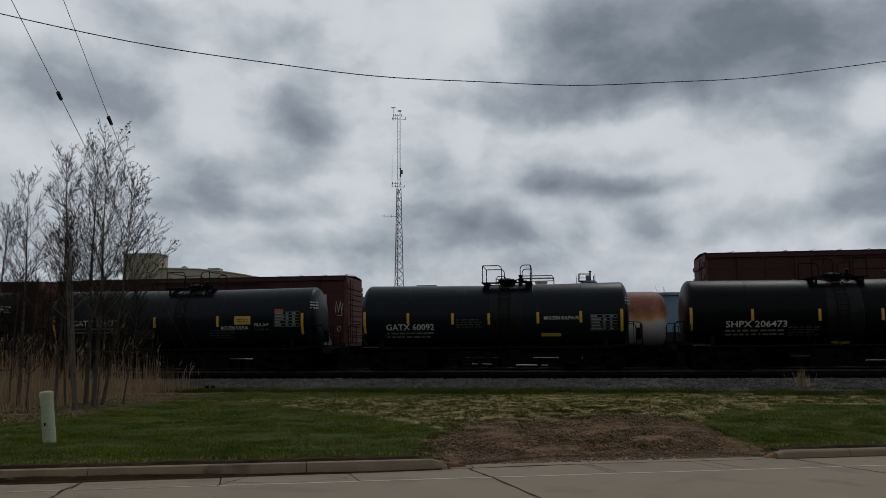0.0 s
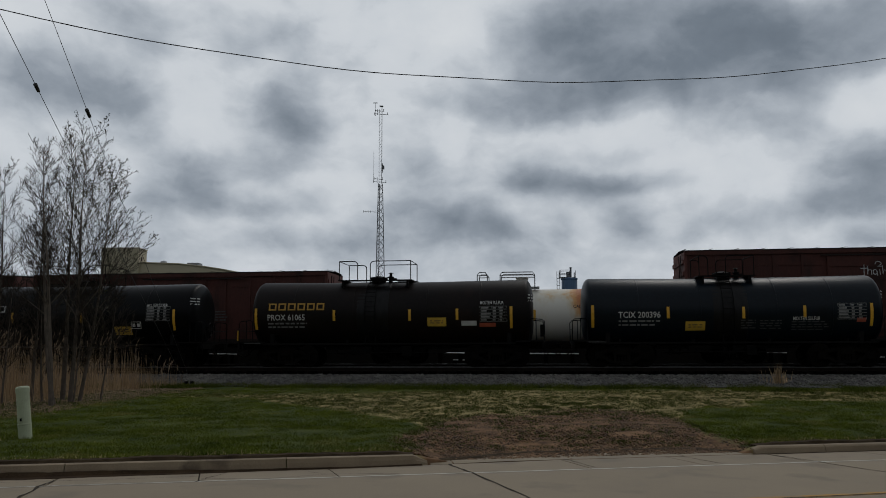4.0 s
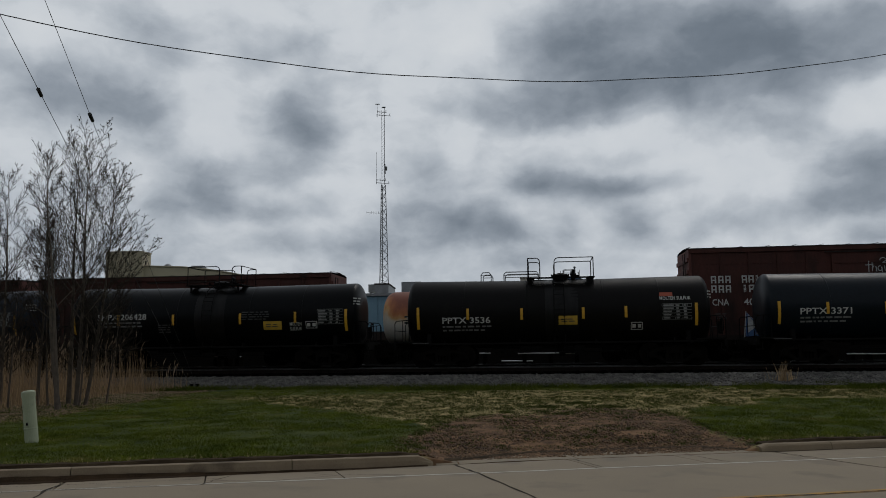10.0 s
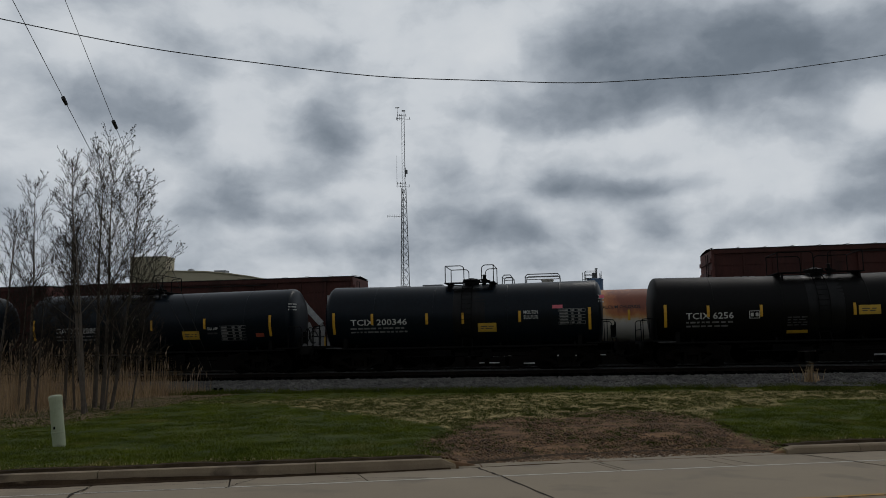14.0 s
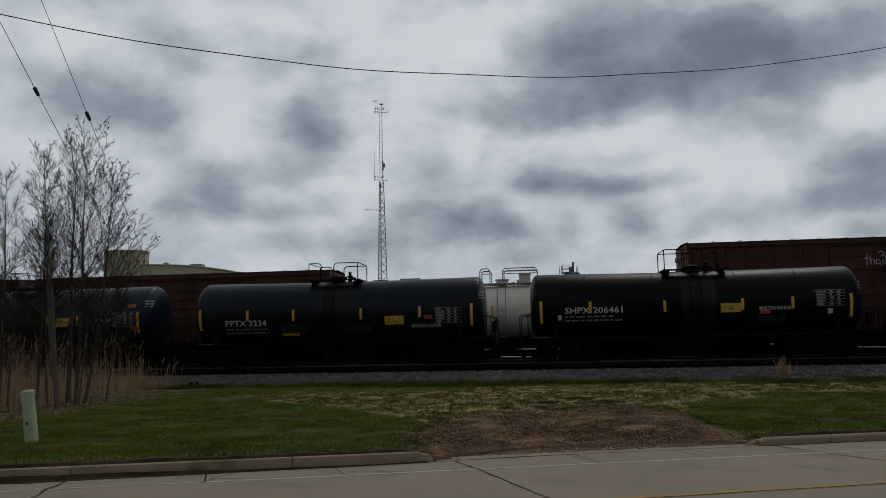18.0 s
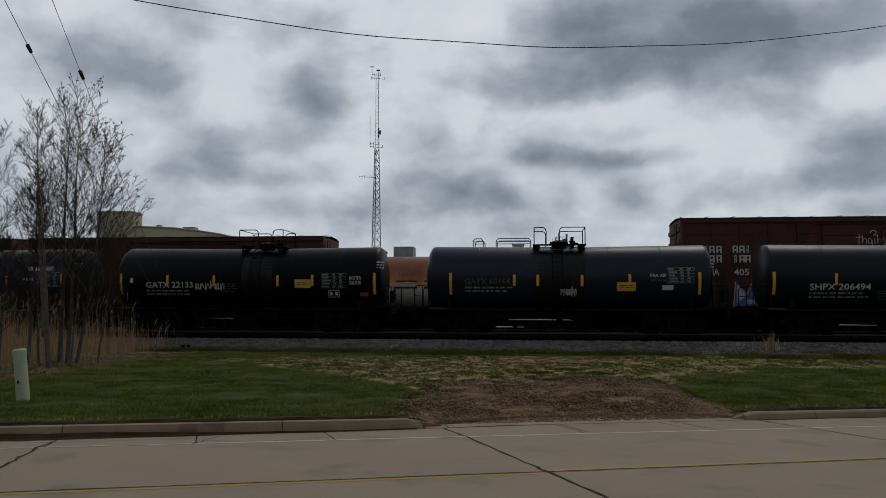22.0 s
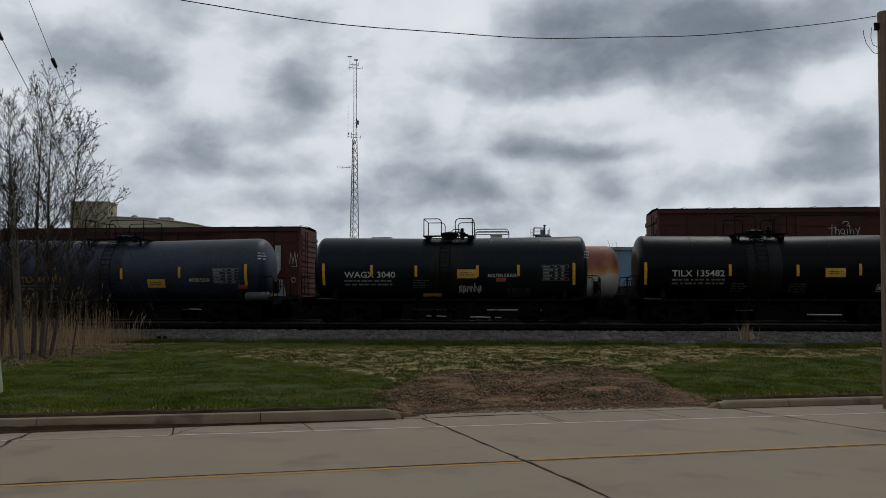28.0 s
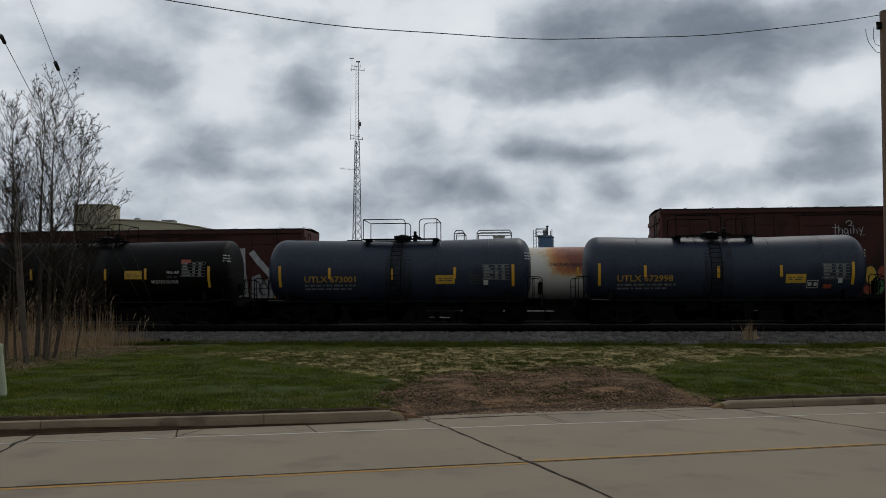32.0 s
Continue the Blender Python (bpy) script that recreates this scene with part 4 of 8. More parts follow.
def toe_grass(rng):
    s, d = rng.uniform(-16, 20), rng.uniform(2.7, 4.6)
    if noise.noise((s * 0.5, d * 0.8, 4)) < -0.15 or (s > 8 and s < 11 and rng.random() < 0.5):
        return None
    p = Vector((0, TRACK_D, 0)) + TRACK_U * s - TRACK_N * d
    return (p.x, p.y, ground_z(p.x, p.y), 0.8)


blades(30000, toe_grass, 0.16, 0.02, "rank_grass", GRASS, "longer grass along the foot of the ballast", "grass", 14)


def on_soil(rng):
    while True:
        u, w = rng.uniform(2, 11), 0.3 + 6.9 * rng.random() ** 1.5
        if 4.8 < u < 8.8 and rng.random() < 0.45:
            continue
        p = road_point(u, w)
        if rng.random() < zones(p.x, p.y)[0]:
            return (p.x, p.y, ground_z(p.x, p.y) + 0.004)


rocks(6500, on_soil, 0.034, "soil_clods", PEBBLE, "brown clods and stones on the dirt driveway", "clods", 55)
rocks(6500, on_soil, 0.017, "pebbles", PEBBLE, "loose pebbles and clods on the dirt driveway", "pebbles", 5)


def on_litter(rng):
    while True:
        u, w = rng.uniform(-12, -1.5), rng.uniform(6.5, 19)
        p = road_point(u, w)
        if rng.random() < zones(p.x, p.y)[2]:
            return (p.x, p.y, ground_z(p.x, p.y) + 0.01)


rocks(12000, on_litter, 0.03, "leaf_litter", LEAF_LITTER, "brown leaf litter under the bare trees", "leaf litter", 6)


def reed_bed(rng):
    x, y = rng.uniform(-26, -10.2), rng.uniform(21.5, 33.2)
    edge = -14.2 + 0.15 * (y - 21) + 0.9 * noise.noise((y * 0.5, 1, 7))
    if y > 29.5:
        edge += (y - 29.5) * 0.35
    d = (TRACK_D - y - math.tan(radians(5)) * x) * math.cos(radians(5))
    if x > edge or d < 2.8 or y < 22.2 + 0.9 * noise.noise((x * 0.6, 4, 4)):
        return None
    return (x, y, ground_z(x, y), smooth(0, 2.0, edge - x) * 0.65 + 0.35)


blades(4200, reed_bed, 1.42, 0.018, "reeds", REED, "tall dry tan reeds beside the track", "reeds", 15, lean=0.07)
blades(8000, reed_bed, 0.7, 0.015, "reed_litter", REED, "broken dry reed stalks at the foot of the reeds", "reeds", 16, lean=0.35)


def reed_plumes():
    rng = random.Random(4)
    bm = bmesh.new()
    n = 0
    g = np.random.default_rng(9)
    while n < 620:
        p = reed_bed(g)
        if p is None:
            continue
        h = rng.uniform(1.3, 2.15) * p[3]
        a = Vector((p[0], p[1], p[2]))
        top = a + Vector((rng.gauss(0, 0.07), rng.gauss(0, 0.07), h))
        tube(bm, a, top, 0.006, 0.0035, 3, False)
        tip = top + Vector((rng.gauss(0.04, 0.05), rng.gauss(0, 0.05), rng.uniform(0.16, 0.3)))
        tube(bm, top, top.lerp(tip, 0.35), 0.005, 0.019, 5, False)
        tube(bm, top.lerp(tip, 0.35), tip, 0.019, 0.003, 5, False)
        n += 1
    tagged(new("reed_plumes", mesh("reed_plumes", bm, REED_HEAD)), "feathery brown plumes on dry reed stems", "reeds", kind="stuff")


reed_plumes()


def kerb_fringe(rng):
    u = rng.uniform(-12.5, 24)
    if 2.9 < u < 10.2:
        return None
    p = road_point(u, rng.uniform(0.36, 0.72) + 0.1 * noise.noise((u * 1.3, 0, 3)))
    return (p.x, p.y, ground_z(p.x, p.y) + 0.025, 0.8 + 0.5 * noise.noise((u * 2.1, 5, 3)))


blades(5200, kerb_fringe, 0.07, 0.014, "kerb_grass", GRASS, "ragged turf edge behind the kerb", "grass", 62, lean=0.6)
blades(2000, kerb_fringe, 0.07, 0.014, "kerb_fringe", STRAW, "dry grass fringe hanging over the back of the kerb", "grass", 61, lean=0.6)


def tuft(x, y, h, count, seed):
    blades(count, lambda r: (x + r.normal(0, 0.09), y + r.normal(0, 0.09), ground_z(x, y), 1.0), h, 0.025, "grass_tuft", REED, "tuft of tall dry grass at the ballast's edge", "grass tuft", seed, lean=0.16)


tuft(11.62, 30.95, 0.62, 70, 31)
tuft(11.9, 31.0, 0.42, 26, 32)
tuft(11.2, 31.0, 0.75, 5, 33)

# ---- the moving train ----
TANK_R, TANK_Z = 1.39, 2.29
TRAIN, WHEELS = [], []


def sag_at(x, half, sag):
    return -sag * (1 - min(1.0, abs(x) / half))


def on_tank(bm, x, z, sag=0.0, half=6.0, off=0.016):
    """Lays a flat sign round the tank's near side, centred at x, z."""
    for v in bm.verts:
        px, pz = v.co.x + x, v.co.z + z
        dz = pz - TANK_Z - sag_at(px, half, sag)
        dz = max(-TANK_R * 0.96, min(TANK_R * 0.96, dz))
        v.co = Vector((px, -math.sqrt(TANK_R ** 2 - dz ** 2) - off, pz))
    return bm


def tank_shell(length, sag, head):
    """A tank with dished heads whose halves slope down to the middle."""
    half = length / 2
    left = [(-half + head * (1 - math.cos(a)), TANK_R * math.sin(a) ** 0.55) for a in [math.pi / 2 * k / 8 for k in range(1, 9)]]
    prof = left + [(x * half, TANK_R) for x in (-0.6, -0.35, -0.1, 0.0, 0.1, 0.35, 0.6)] + [(-x, r) for x, r in reversed(left)]
    bm = lathe(bmesh.new(), prof, "X", 56)
    for v in bm.verts:
        v.co.z += TANK_Z + sag_at(v.co.x, half, sag)
    return bm


def wheel_set():
    bm = bmesh.new()
    for s in (-1, 1):
        w = lathe(bmesh.new(), [(-0.07, 0.40), (-0.065, 0.457), (0.05, 0.45), (0.055, 0.48), (0.075, 0.48), (0.076, 0.39)], "Z", 28)
        w.transform(pose(0, s * 0.76, 0, 90 * s, 0, 0))
        tmp = bpy.data.meshes.new("tmp")
        w.to_mesh(tmp)
        bm.from_mesh(tmp)
        w.free()
        bpy.data.meshes.remove(tmp)
        for k in range(6):
            a = k * math.pi / 3
            box(bm, (0.28 * math.cos(a), s * 0.845, 0.28 * math.sin(a)), (0.05, 0.012, 0.05))
    tube(bm, (0, -1.08, 0), (0, 1.08, 0), 0.085, seg=12)
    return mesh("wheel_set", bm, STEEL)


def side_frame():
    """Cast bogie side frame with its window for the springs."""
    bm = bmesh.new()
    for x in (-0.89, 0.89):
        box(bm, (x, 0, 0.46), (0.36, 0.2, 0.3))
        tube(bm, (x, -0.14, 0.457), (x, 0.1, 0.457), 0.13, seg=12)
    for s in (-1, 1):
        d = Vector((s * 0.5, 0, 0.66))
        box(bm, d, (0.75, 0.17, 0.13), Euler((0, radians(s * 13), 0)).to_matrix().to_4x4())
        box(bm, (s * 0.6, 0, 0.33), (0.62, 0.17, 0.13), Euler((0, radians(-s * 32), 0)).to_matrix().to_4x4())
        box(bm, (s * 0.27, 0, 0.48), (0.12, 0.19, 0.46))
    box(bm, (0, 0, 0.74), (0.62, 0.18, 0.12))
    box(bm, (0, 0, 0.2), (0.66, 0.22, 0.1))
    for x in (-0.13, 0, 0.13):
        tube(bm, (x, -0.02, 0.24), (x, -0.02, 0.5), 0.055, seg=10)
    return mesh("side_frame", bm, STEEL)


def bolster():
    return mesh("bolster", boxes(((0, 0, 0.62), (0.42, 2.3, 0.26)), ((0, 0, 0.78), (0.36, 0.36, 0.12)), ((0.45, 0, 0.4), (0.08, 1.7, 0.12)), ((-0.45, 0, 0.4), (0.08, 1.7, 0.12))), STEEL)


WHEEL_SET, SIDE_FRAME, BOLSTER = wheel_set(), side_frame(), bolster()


def coupler_mesh():
    bm = boxes(((0.15, 0, 0.86), (0.5, 0.16, 0.2)), ((0.48, 0.03, 0.86), (0.26, 0.3, 0.28)), ((0.62, -0.1, 0.86), (0.1, 0.1, 0.26)), ((0.2, 0.14, 0.62), (0.05, 0.05, 0.3)))
    pipe(bm, [(0.1, -0.3, 0.8), (0.35, -0.32, 0.5), (0.6, -0.3, 0.42), (0.85, -0.3, 0.55)], 0.03)
    return mesh("coupler", bm, STEEL)


def end_platform_mesh():
    bm = boxes(((-0.35, 0, 1.06), (1.15, 2.7, 0.06)), ((0.2, 0, 0.9), (0.1, 2.9, 0.24)), ((-0.9, 0, 0.92), (2.2, 0.5, 0.36)), ((-1.2, -1.0, 1.15), (0.16, 0.5, 0.5)), ((-1.2, 1.0, 1.15), (0.16, 0.5, 0.5)))
    for y in (-1.38, 1.38):
        box(bm, (0.12, y, 0.62), (0.3, 0.03, 0.04))
        box(bm, (0.02, y, 0.75), (0.03, 0.03, 0.34))
        box(bm, (0.26, y, 0.75), (0.03, 0.03, 0.34))
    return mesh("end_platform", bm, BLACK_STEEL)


def handrail_mesh():
    bm = bmesh.new()
    for y in (-1.32, 1.32):
        pipe(bm, [(0.18, y, 1.05), (0.18, y, 1.85), (0.1, y, 1.95), (-0.35, y, 1.98), (-0.42, y, 1.9), (-0.42, y, 1.05)], 0.02, 6)
        pipe(bm, [(-0.15, y, 1.05), (-0.15, y, 1.97)], 0.016, 6)
    pipe(bm, [(0.16, -1.32, 1.55), (0.16, 1.32, 1.55)], 0.016, 6)
    return mesh("end_handrail", bm, BLACK_STEEL)


def brake_wheel_mesh():
    bm = bmesh.new()
    n = 16
    ring = [(0.2, 0.28 * math.cos(2 * math.pi * i / n) - 0.6, 1.62 + 0.28 * math.sin(2 * math.pi * i / n)) for i in range(n + 1)]
    pipe(bm, ring, 0.02, 6)
    for i in range(0, n, 4):
        pipe(bm, [ring[i], (0.18, -0.6, 1.62)], 0.014, 5)
    box(bm, (0.1, -0.6, 1.5), (0.16, 0.24, 0.5))
    return mesh("hand_brake", bm, BLACK_STEEL)


def ladder_mesh():
    """A side ladder that follows the tank's curve."""
    bm = bmesh.new()
    path = []
    for k in range(15):
        a = radians(-38 + k * 118 / 14)
        path.append((-(TANK_R + 0.09) * math.cos(a), TANK_Z + (TANK_R + 0.09) * math.sin(a)))
    path = [(-1.3, 0.62), (-1.36, 1.05)] + path
    for x in (-0.21, 0.21):
        pipe(bm, [(x, y, z) for y, z in path], 0.016, 5)
    for y, z in path:
        tube(bm, (-0.21, y, z), (0.21, y, z), 0.012, seg=5)
    return mesh("ladder", bm, BLACK_STEEL)


def platform_mesh(w):
    z = TANK_Z + TANK_R + 0.06
    bm = boxes(((0, -0.72, z), (w, 0.4, 0.04)), ((0, 0.72, z), (w, 0.4, 0.04)), ((-w / 2 + 0.15, 0, z), (0.3, 1.2, 0.04)), ((w / 2 - 0.15, 0, z), (0.3, 1.2, 0.04)))
    for x in (-w / 2 + 0.2, w / 2 - 0.2):
        for y in (-0.85, 0.85):
            box(bm, (x, y, z - 0.16), (0.07, 0.07, 0.3))
    return mesh("top_platform", bm, BLACK_STEEL)


def hoop_mesh(w, h):
    """One bent guard of the railing: a square outer corner at -x, a rounded inner one."""
    z = TANK_Z + TANK_R + 0.04
    pts = [(-w / 2, 0, z), (-w / 2, 0, z + h - 0.03), (-w / 2 + 0.03, 0, z + h), (w / 2 - 0.16, 0, z + h)]
    pts += [(w / 2 - 0.16 + 0.16 * math.sin(a), 0, z + h - 0.16 + 0.16 * math.cos(a)) for a in (0.5, 1.05, 1.57)]
    return mesh("railing_hoop", pipe(bmesh.new(), pts + [(w / 2, 0, z)], 0.021, 6), BLACK_STEEL)


def bar_mesh(name, a, b, r=0.018):
    return mesh(name, pipe(bmesh.new(), [a, b], r, 6), BLACK_STEEL)


def manway_mesh():
    z = TANK_Z + TANK_R - 0.05
    bm = lathe(bmesh.new(), [(0, 0.32), (0.2, 0.32), (0.21, 0.38), (0.27, 0.38), (0.3, 0.3), (0.36, 0.08)], "Z", 20)
    for k in range(8):
        a = k * math.pi / 4
        box(bm, (0.36 * math.cos(a), 0.36 * math.sin(a), 0.25), (0.05, 0.05, 0.12))
    return mesh("manway", shift(bm, (0, 0, z)), BLACK_STEEL)


def valve_mesh():
    z = TANK_Z + TANK_R - 0.05
    bm = lathe(bmesh.new(), [(0, 0.09), (0.25, 0.09), (0.26, 0.14), (0.31, 0.14), (0.32, 0.07), (0.45, 0.06), (0.46, 0.12), (0.5, 0.02)], "Z", 12)
    box(bm, (0.16, 0, 0.2), (0.2, 0.1, 0.1))
    return mesh("valve", shift(bm, (0.55, -0.1, z)), BLACK_STEEL)


def brake_gear_mesh():
    bm = boxes(((-1.1, -0.4, 0.72), (0.9, 0.26, 0.28)), ((0.9, -0.5, 0.68), (0.4, 0.36, 0.4)), ((0, 0, 0.86), (5.5, 0.34, 0.26)))
    tube(bm, (-2.6, -0.62, 0.6), (2.6, -0.62, 0.6), 0.03)
    tube(bm, (0.2, -0.35, 0.7), (0.75, -0.35, 0.7), 0.16, seg=14)
    return mesh("brake_gear", bm, BLACK_STEEL)


def outlet_mesh():
    bm = lathe(bmesh.new(), [(0.42, 0.12), (0.6, 0.14), (0.62, 0.22), (0.9, 0.24), (0.99, 0.3)], "Z", 16)
    return mesh("bottom_outlet", bm, BLACK_STEEL)


COUPLER, END_PLATFORM, HANDRAIL, HAND_BRAKE = coupler_mesh(), end_platform_mesh(), handrail_mesh(), brake_wheel_mesh()
LADDER, MANWAY, VALVE, BRAKE_GEAR, OUTLET = ladder_mesh(), manway_mesh(), valve_mesh(), brake_gear_mesh(), outlet_mesh()
# widths of the two guards and of the whole platform, car by car
RAILS = {"GATX 60092": (0.8, 0.42, 2.0), "GATX 226553": (0.85, 0.4, 2.0), "PPTX 3489": (0.45, 1.5, 2.6), "TCIX 200396": (0.35, 1.1, 2.15),
         "PROX 61065": (0.8, 1.75, 3.1), "PROX 61145": (1.75, 0.8, 3.1), "SHPX 206539": (0.8, 1.4, 2.45), "GATX 60056": (0.5, 0.9, 1.95),
         "PPTX 3371": (0.5, 0.95, 2.05), "PPTX 3536": (0.5, 1.6, 2.7), "SHPX 206428": (1.45, 0.42, 2.45), "GATX 226567": (0.5, 0.95, 2.05),
         "TCIX 6256": (1.35, 1.3, 3.2), "PPTX 3570": (0.85, 1.5, 2.65), "SHPX 206461": (1.5, 0.42, 2.45), "PPTX 3234": (0.55, 1.05, 2.15),
         "GATX 210034": (0.85, 0.38, 2.0), "SHPX 206494": (0.85, 1.4, 2.45), "GATX 60164": (0.5, 1.05, 2.1), "GATX 22133": (0.85, 0.45, 1.95),
         "GATX 210017": (0.5, 0.95, 2.0), "PPTX 3347": (0.42, 1.05, 2.1), "WAGX 3040": (0.75, 0.72, 2.05), "UTLX 664481": (0.45, 1.55, 2.65),
         "TCIX 6207": (1.3, 1.3, 3.2), "UTLX 672998": (1.8, 0.75, 3.15), "UTLX 673001": (1.8, 0.75, 3.15)}
RAILS_USUAL = {"A": (0.8, 0.5, 2.05), "B": (0.8, 1.4, 2.5), "C": (1.8, 0.75, 3.15)}
RAIL_H = {"A": 0.74, "B": 0.84, "C": 0.86}
MADE = {}


def once(key, build, *values):
    """Builds a mesh the first time that it is asked for, and shares it after that."""
    if key + str(values) not in MADE:
        MADE[key + str(values)] = build(*values)
    return MADE[key + str(values)]


def tie_mesh(h):
    z = TANK_Z + TANK_R + 0.04 + h
    return bar_mesh("railing_tie", (0, -0.9, z), (0, 0.9, z))


REFLECTOR_MESH = mesh("reflector", on_tank(plate(0.11, 0.46, 1), 0, 2.22, off=0.02), REFLECTOR)
REFLECTOR_LONG = mesh("reflector", on_tank(plate(0.115, 0.9, 1), 0, 2.05, off=0.02), REFLECTOR)


def bars(w, rows, h, seed, gap=0.35):
    """Small lettering that cannot be read: rows of short bars."""
    rng = random.Random(seed)
    bm = bmesh.new()
    for r in range(rows):
        z = (rows / 2 - r - 0.5) * h
        x = -w / 2
        end = w / 2 * rng.uniform(0.6, 1.0)
        while x < end:
            k = min(rng.uniform(0.08, 0.3), w / 2 - x)
            vs = [bm.verts.new((x + dx, 0, z + dz)) for dx, dz in ((0, -h * 0.22), (k, -h * 0.22), (k, h * 0.22), (0, h * 0.22))]
            bm.faces.new(vs)
            x += k + rng.uniform(0.03, 0.09)
    return bm


def grid_panel(w, h, seed):
    """Inspection stencil: a white table of lines and short bars."""
    bm = bmesh.new()

    def rect(x0, x1, z0, z1):
        vs = [bm.verts.new(p) for p in ((x0, 0, z0), (x1, 0, z0), (x1, 0, z1), (x0, 0, z1))]
        bm.faces.new(vs)
    rng = random.Random(seed)
    for k in range(6):
        z = -h / 2 + k * h / 5
        rect(-w / 2, w / 2, z - 0.008, z + 0.008)
    for x in (-0.5, -0.05, 0.2, 0.36, 0.5):
        rect(x * w - 0.008, x * w + 0.008, -h / 2, h / 2)
    for k in range(5):
        z = -h / 2 + (k + 0.5) * h / 5
        rect(-0.46 * w, (-0.46 + rng.uniform(0.2, 0.38)) * w, z - 0.034, z + 0.034)
        for x in (-0.02, 0.23):
            rect(x * w, (x + rng.uniform(0.08, 0.13)) * w, z - 0.036, z + 0.036)
    return bm


def scrawl(w, h, seed, strokes, r):
    """A sprayed tag: one long looping ribbon in the plane of the wall."""
    rng = random.Random(seed)
    pts = []
    for k in range(strokes):
        x, dx = (-0.5 + (k + 0.5) / strokes) * w, w / strokes
        tall = rng.choice((0.5, 0.2, 0.2))
        pts += [(x - 0.4 * dx, -0.3 * h), (x - 0.25 * dx, tall * h), (x - 0.3 * dx, rng.uniform(-0.5, -0.3) * h), (x + rng.uniform(-0.1, 0.2) * dx, 0.2 * h)]
        if rng.random() < 0.6:
            pts += [(x + 0.35 * dx, rng.uniform(-0.1, 0.15) * h), (x + 0.1 * dx, -0.35 * h), (x - 0.05 * dx, -0.1 * h)]
    fine = []
    for i in range(1, len(pts) - 2):
        for j in range(5):
            t = j / 5
            fine.append(tuple(0.5 * (2 * b + (c - a) * t + (2 * a - 5 * b + 4 * c - d) * t * t + (3 * b - a - 3 * c + d) * t ** 3) for a, b, c, d in zip(*pts[i - 1:i + 3])))
    rows = []
    for i, p in enumerate(fine):
        a, b = fine[max(0, i - 1)], fine[min(len(fine) - 1, i + 1)]
        d = Vector((b[0] - a[0], b[1] - a[1])).normalized()
        k = r * rng.uniform(0.75, 1.2)
        rows.append([(p[0] - d.y * k, 0, p[1] + d.x * k), (p[0] + d.y * k, 0, p[1] - d.x * k)])
    return sheet(rows)


PAINT_WORDS = {"black": "black", "slate": "slate-black", "steel": "blue-black", "soot": "sooty black", "rust": "rust-stained black", "blue": "grey-blue"}


# how far each tank reaches past its nominal ends, to its left and its right
ENDS = {"GATX 226553": (0.3, -0.23), "PPTX 3489": (-0.2, -0.28), "PROX 61065": (-0.35, 0.08), "PROX 61145": (-0.3, 0.0), "SHPX 206539": (0.25, -0.35),
        "GATX 60056": (0.0, -0.32), "PPTX 3536": (0.12, 0.0), "SHPX 206428": (0.0, 0.2), "GATX 226567": (0.0, -0.26), "TCIX 200346": (0.0, -0.3),
        "PPTX 3570": (-0.1, 0.0), "SHPX 206461": (-0.13, 0.2), "PPTX 3234": (0.12, 0.0), "GATX 210034": (-0.13, -0.28), "SHPX 206494": (-0.2, -0.22),
        "GATX 60164": (0.0, 0.12), "GATX 22133": (0.0, -0.32), "GATX 210017": (-0.1, -0.23), "UTLX 664481": (0.0, -0.2), "TCIX 6207": (0.1, 0.16),
        "UTLX 672998": (0.0, -0.1), "UTLX 673001": (0.0, -0.15), "TCIX 200396": (0.0, 0.08), "WAGX 3040": (0.08, 0.05)}


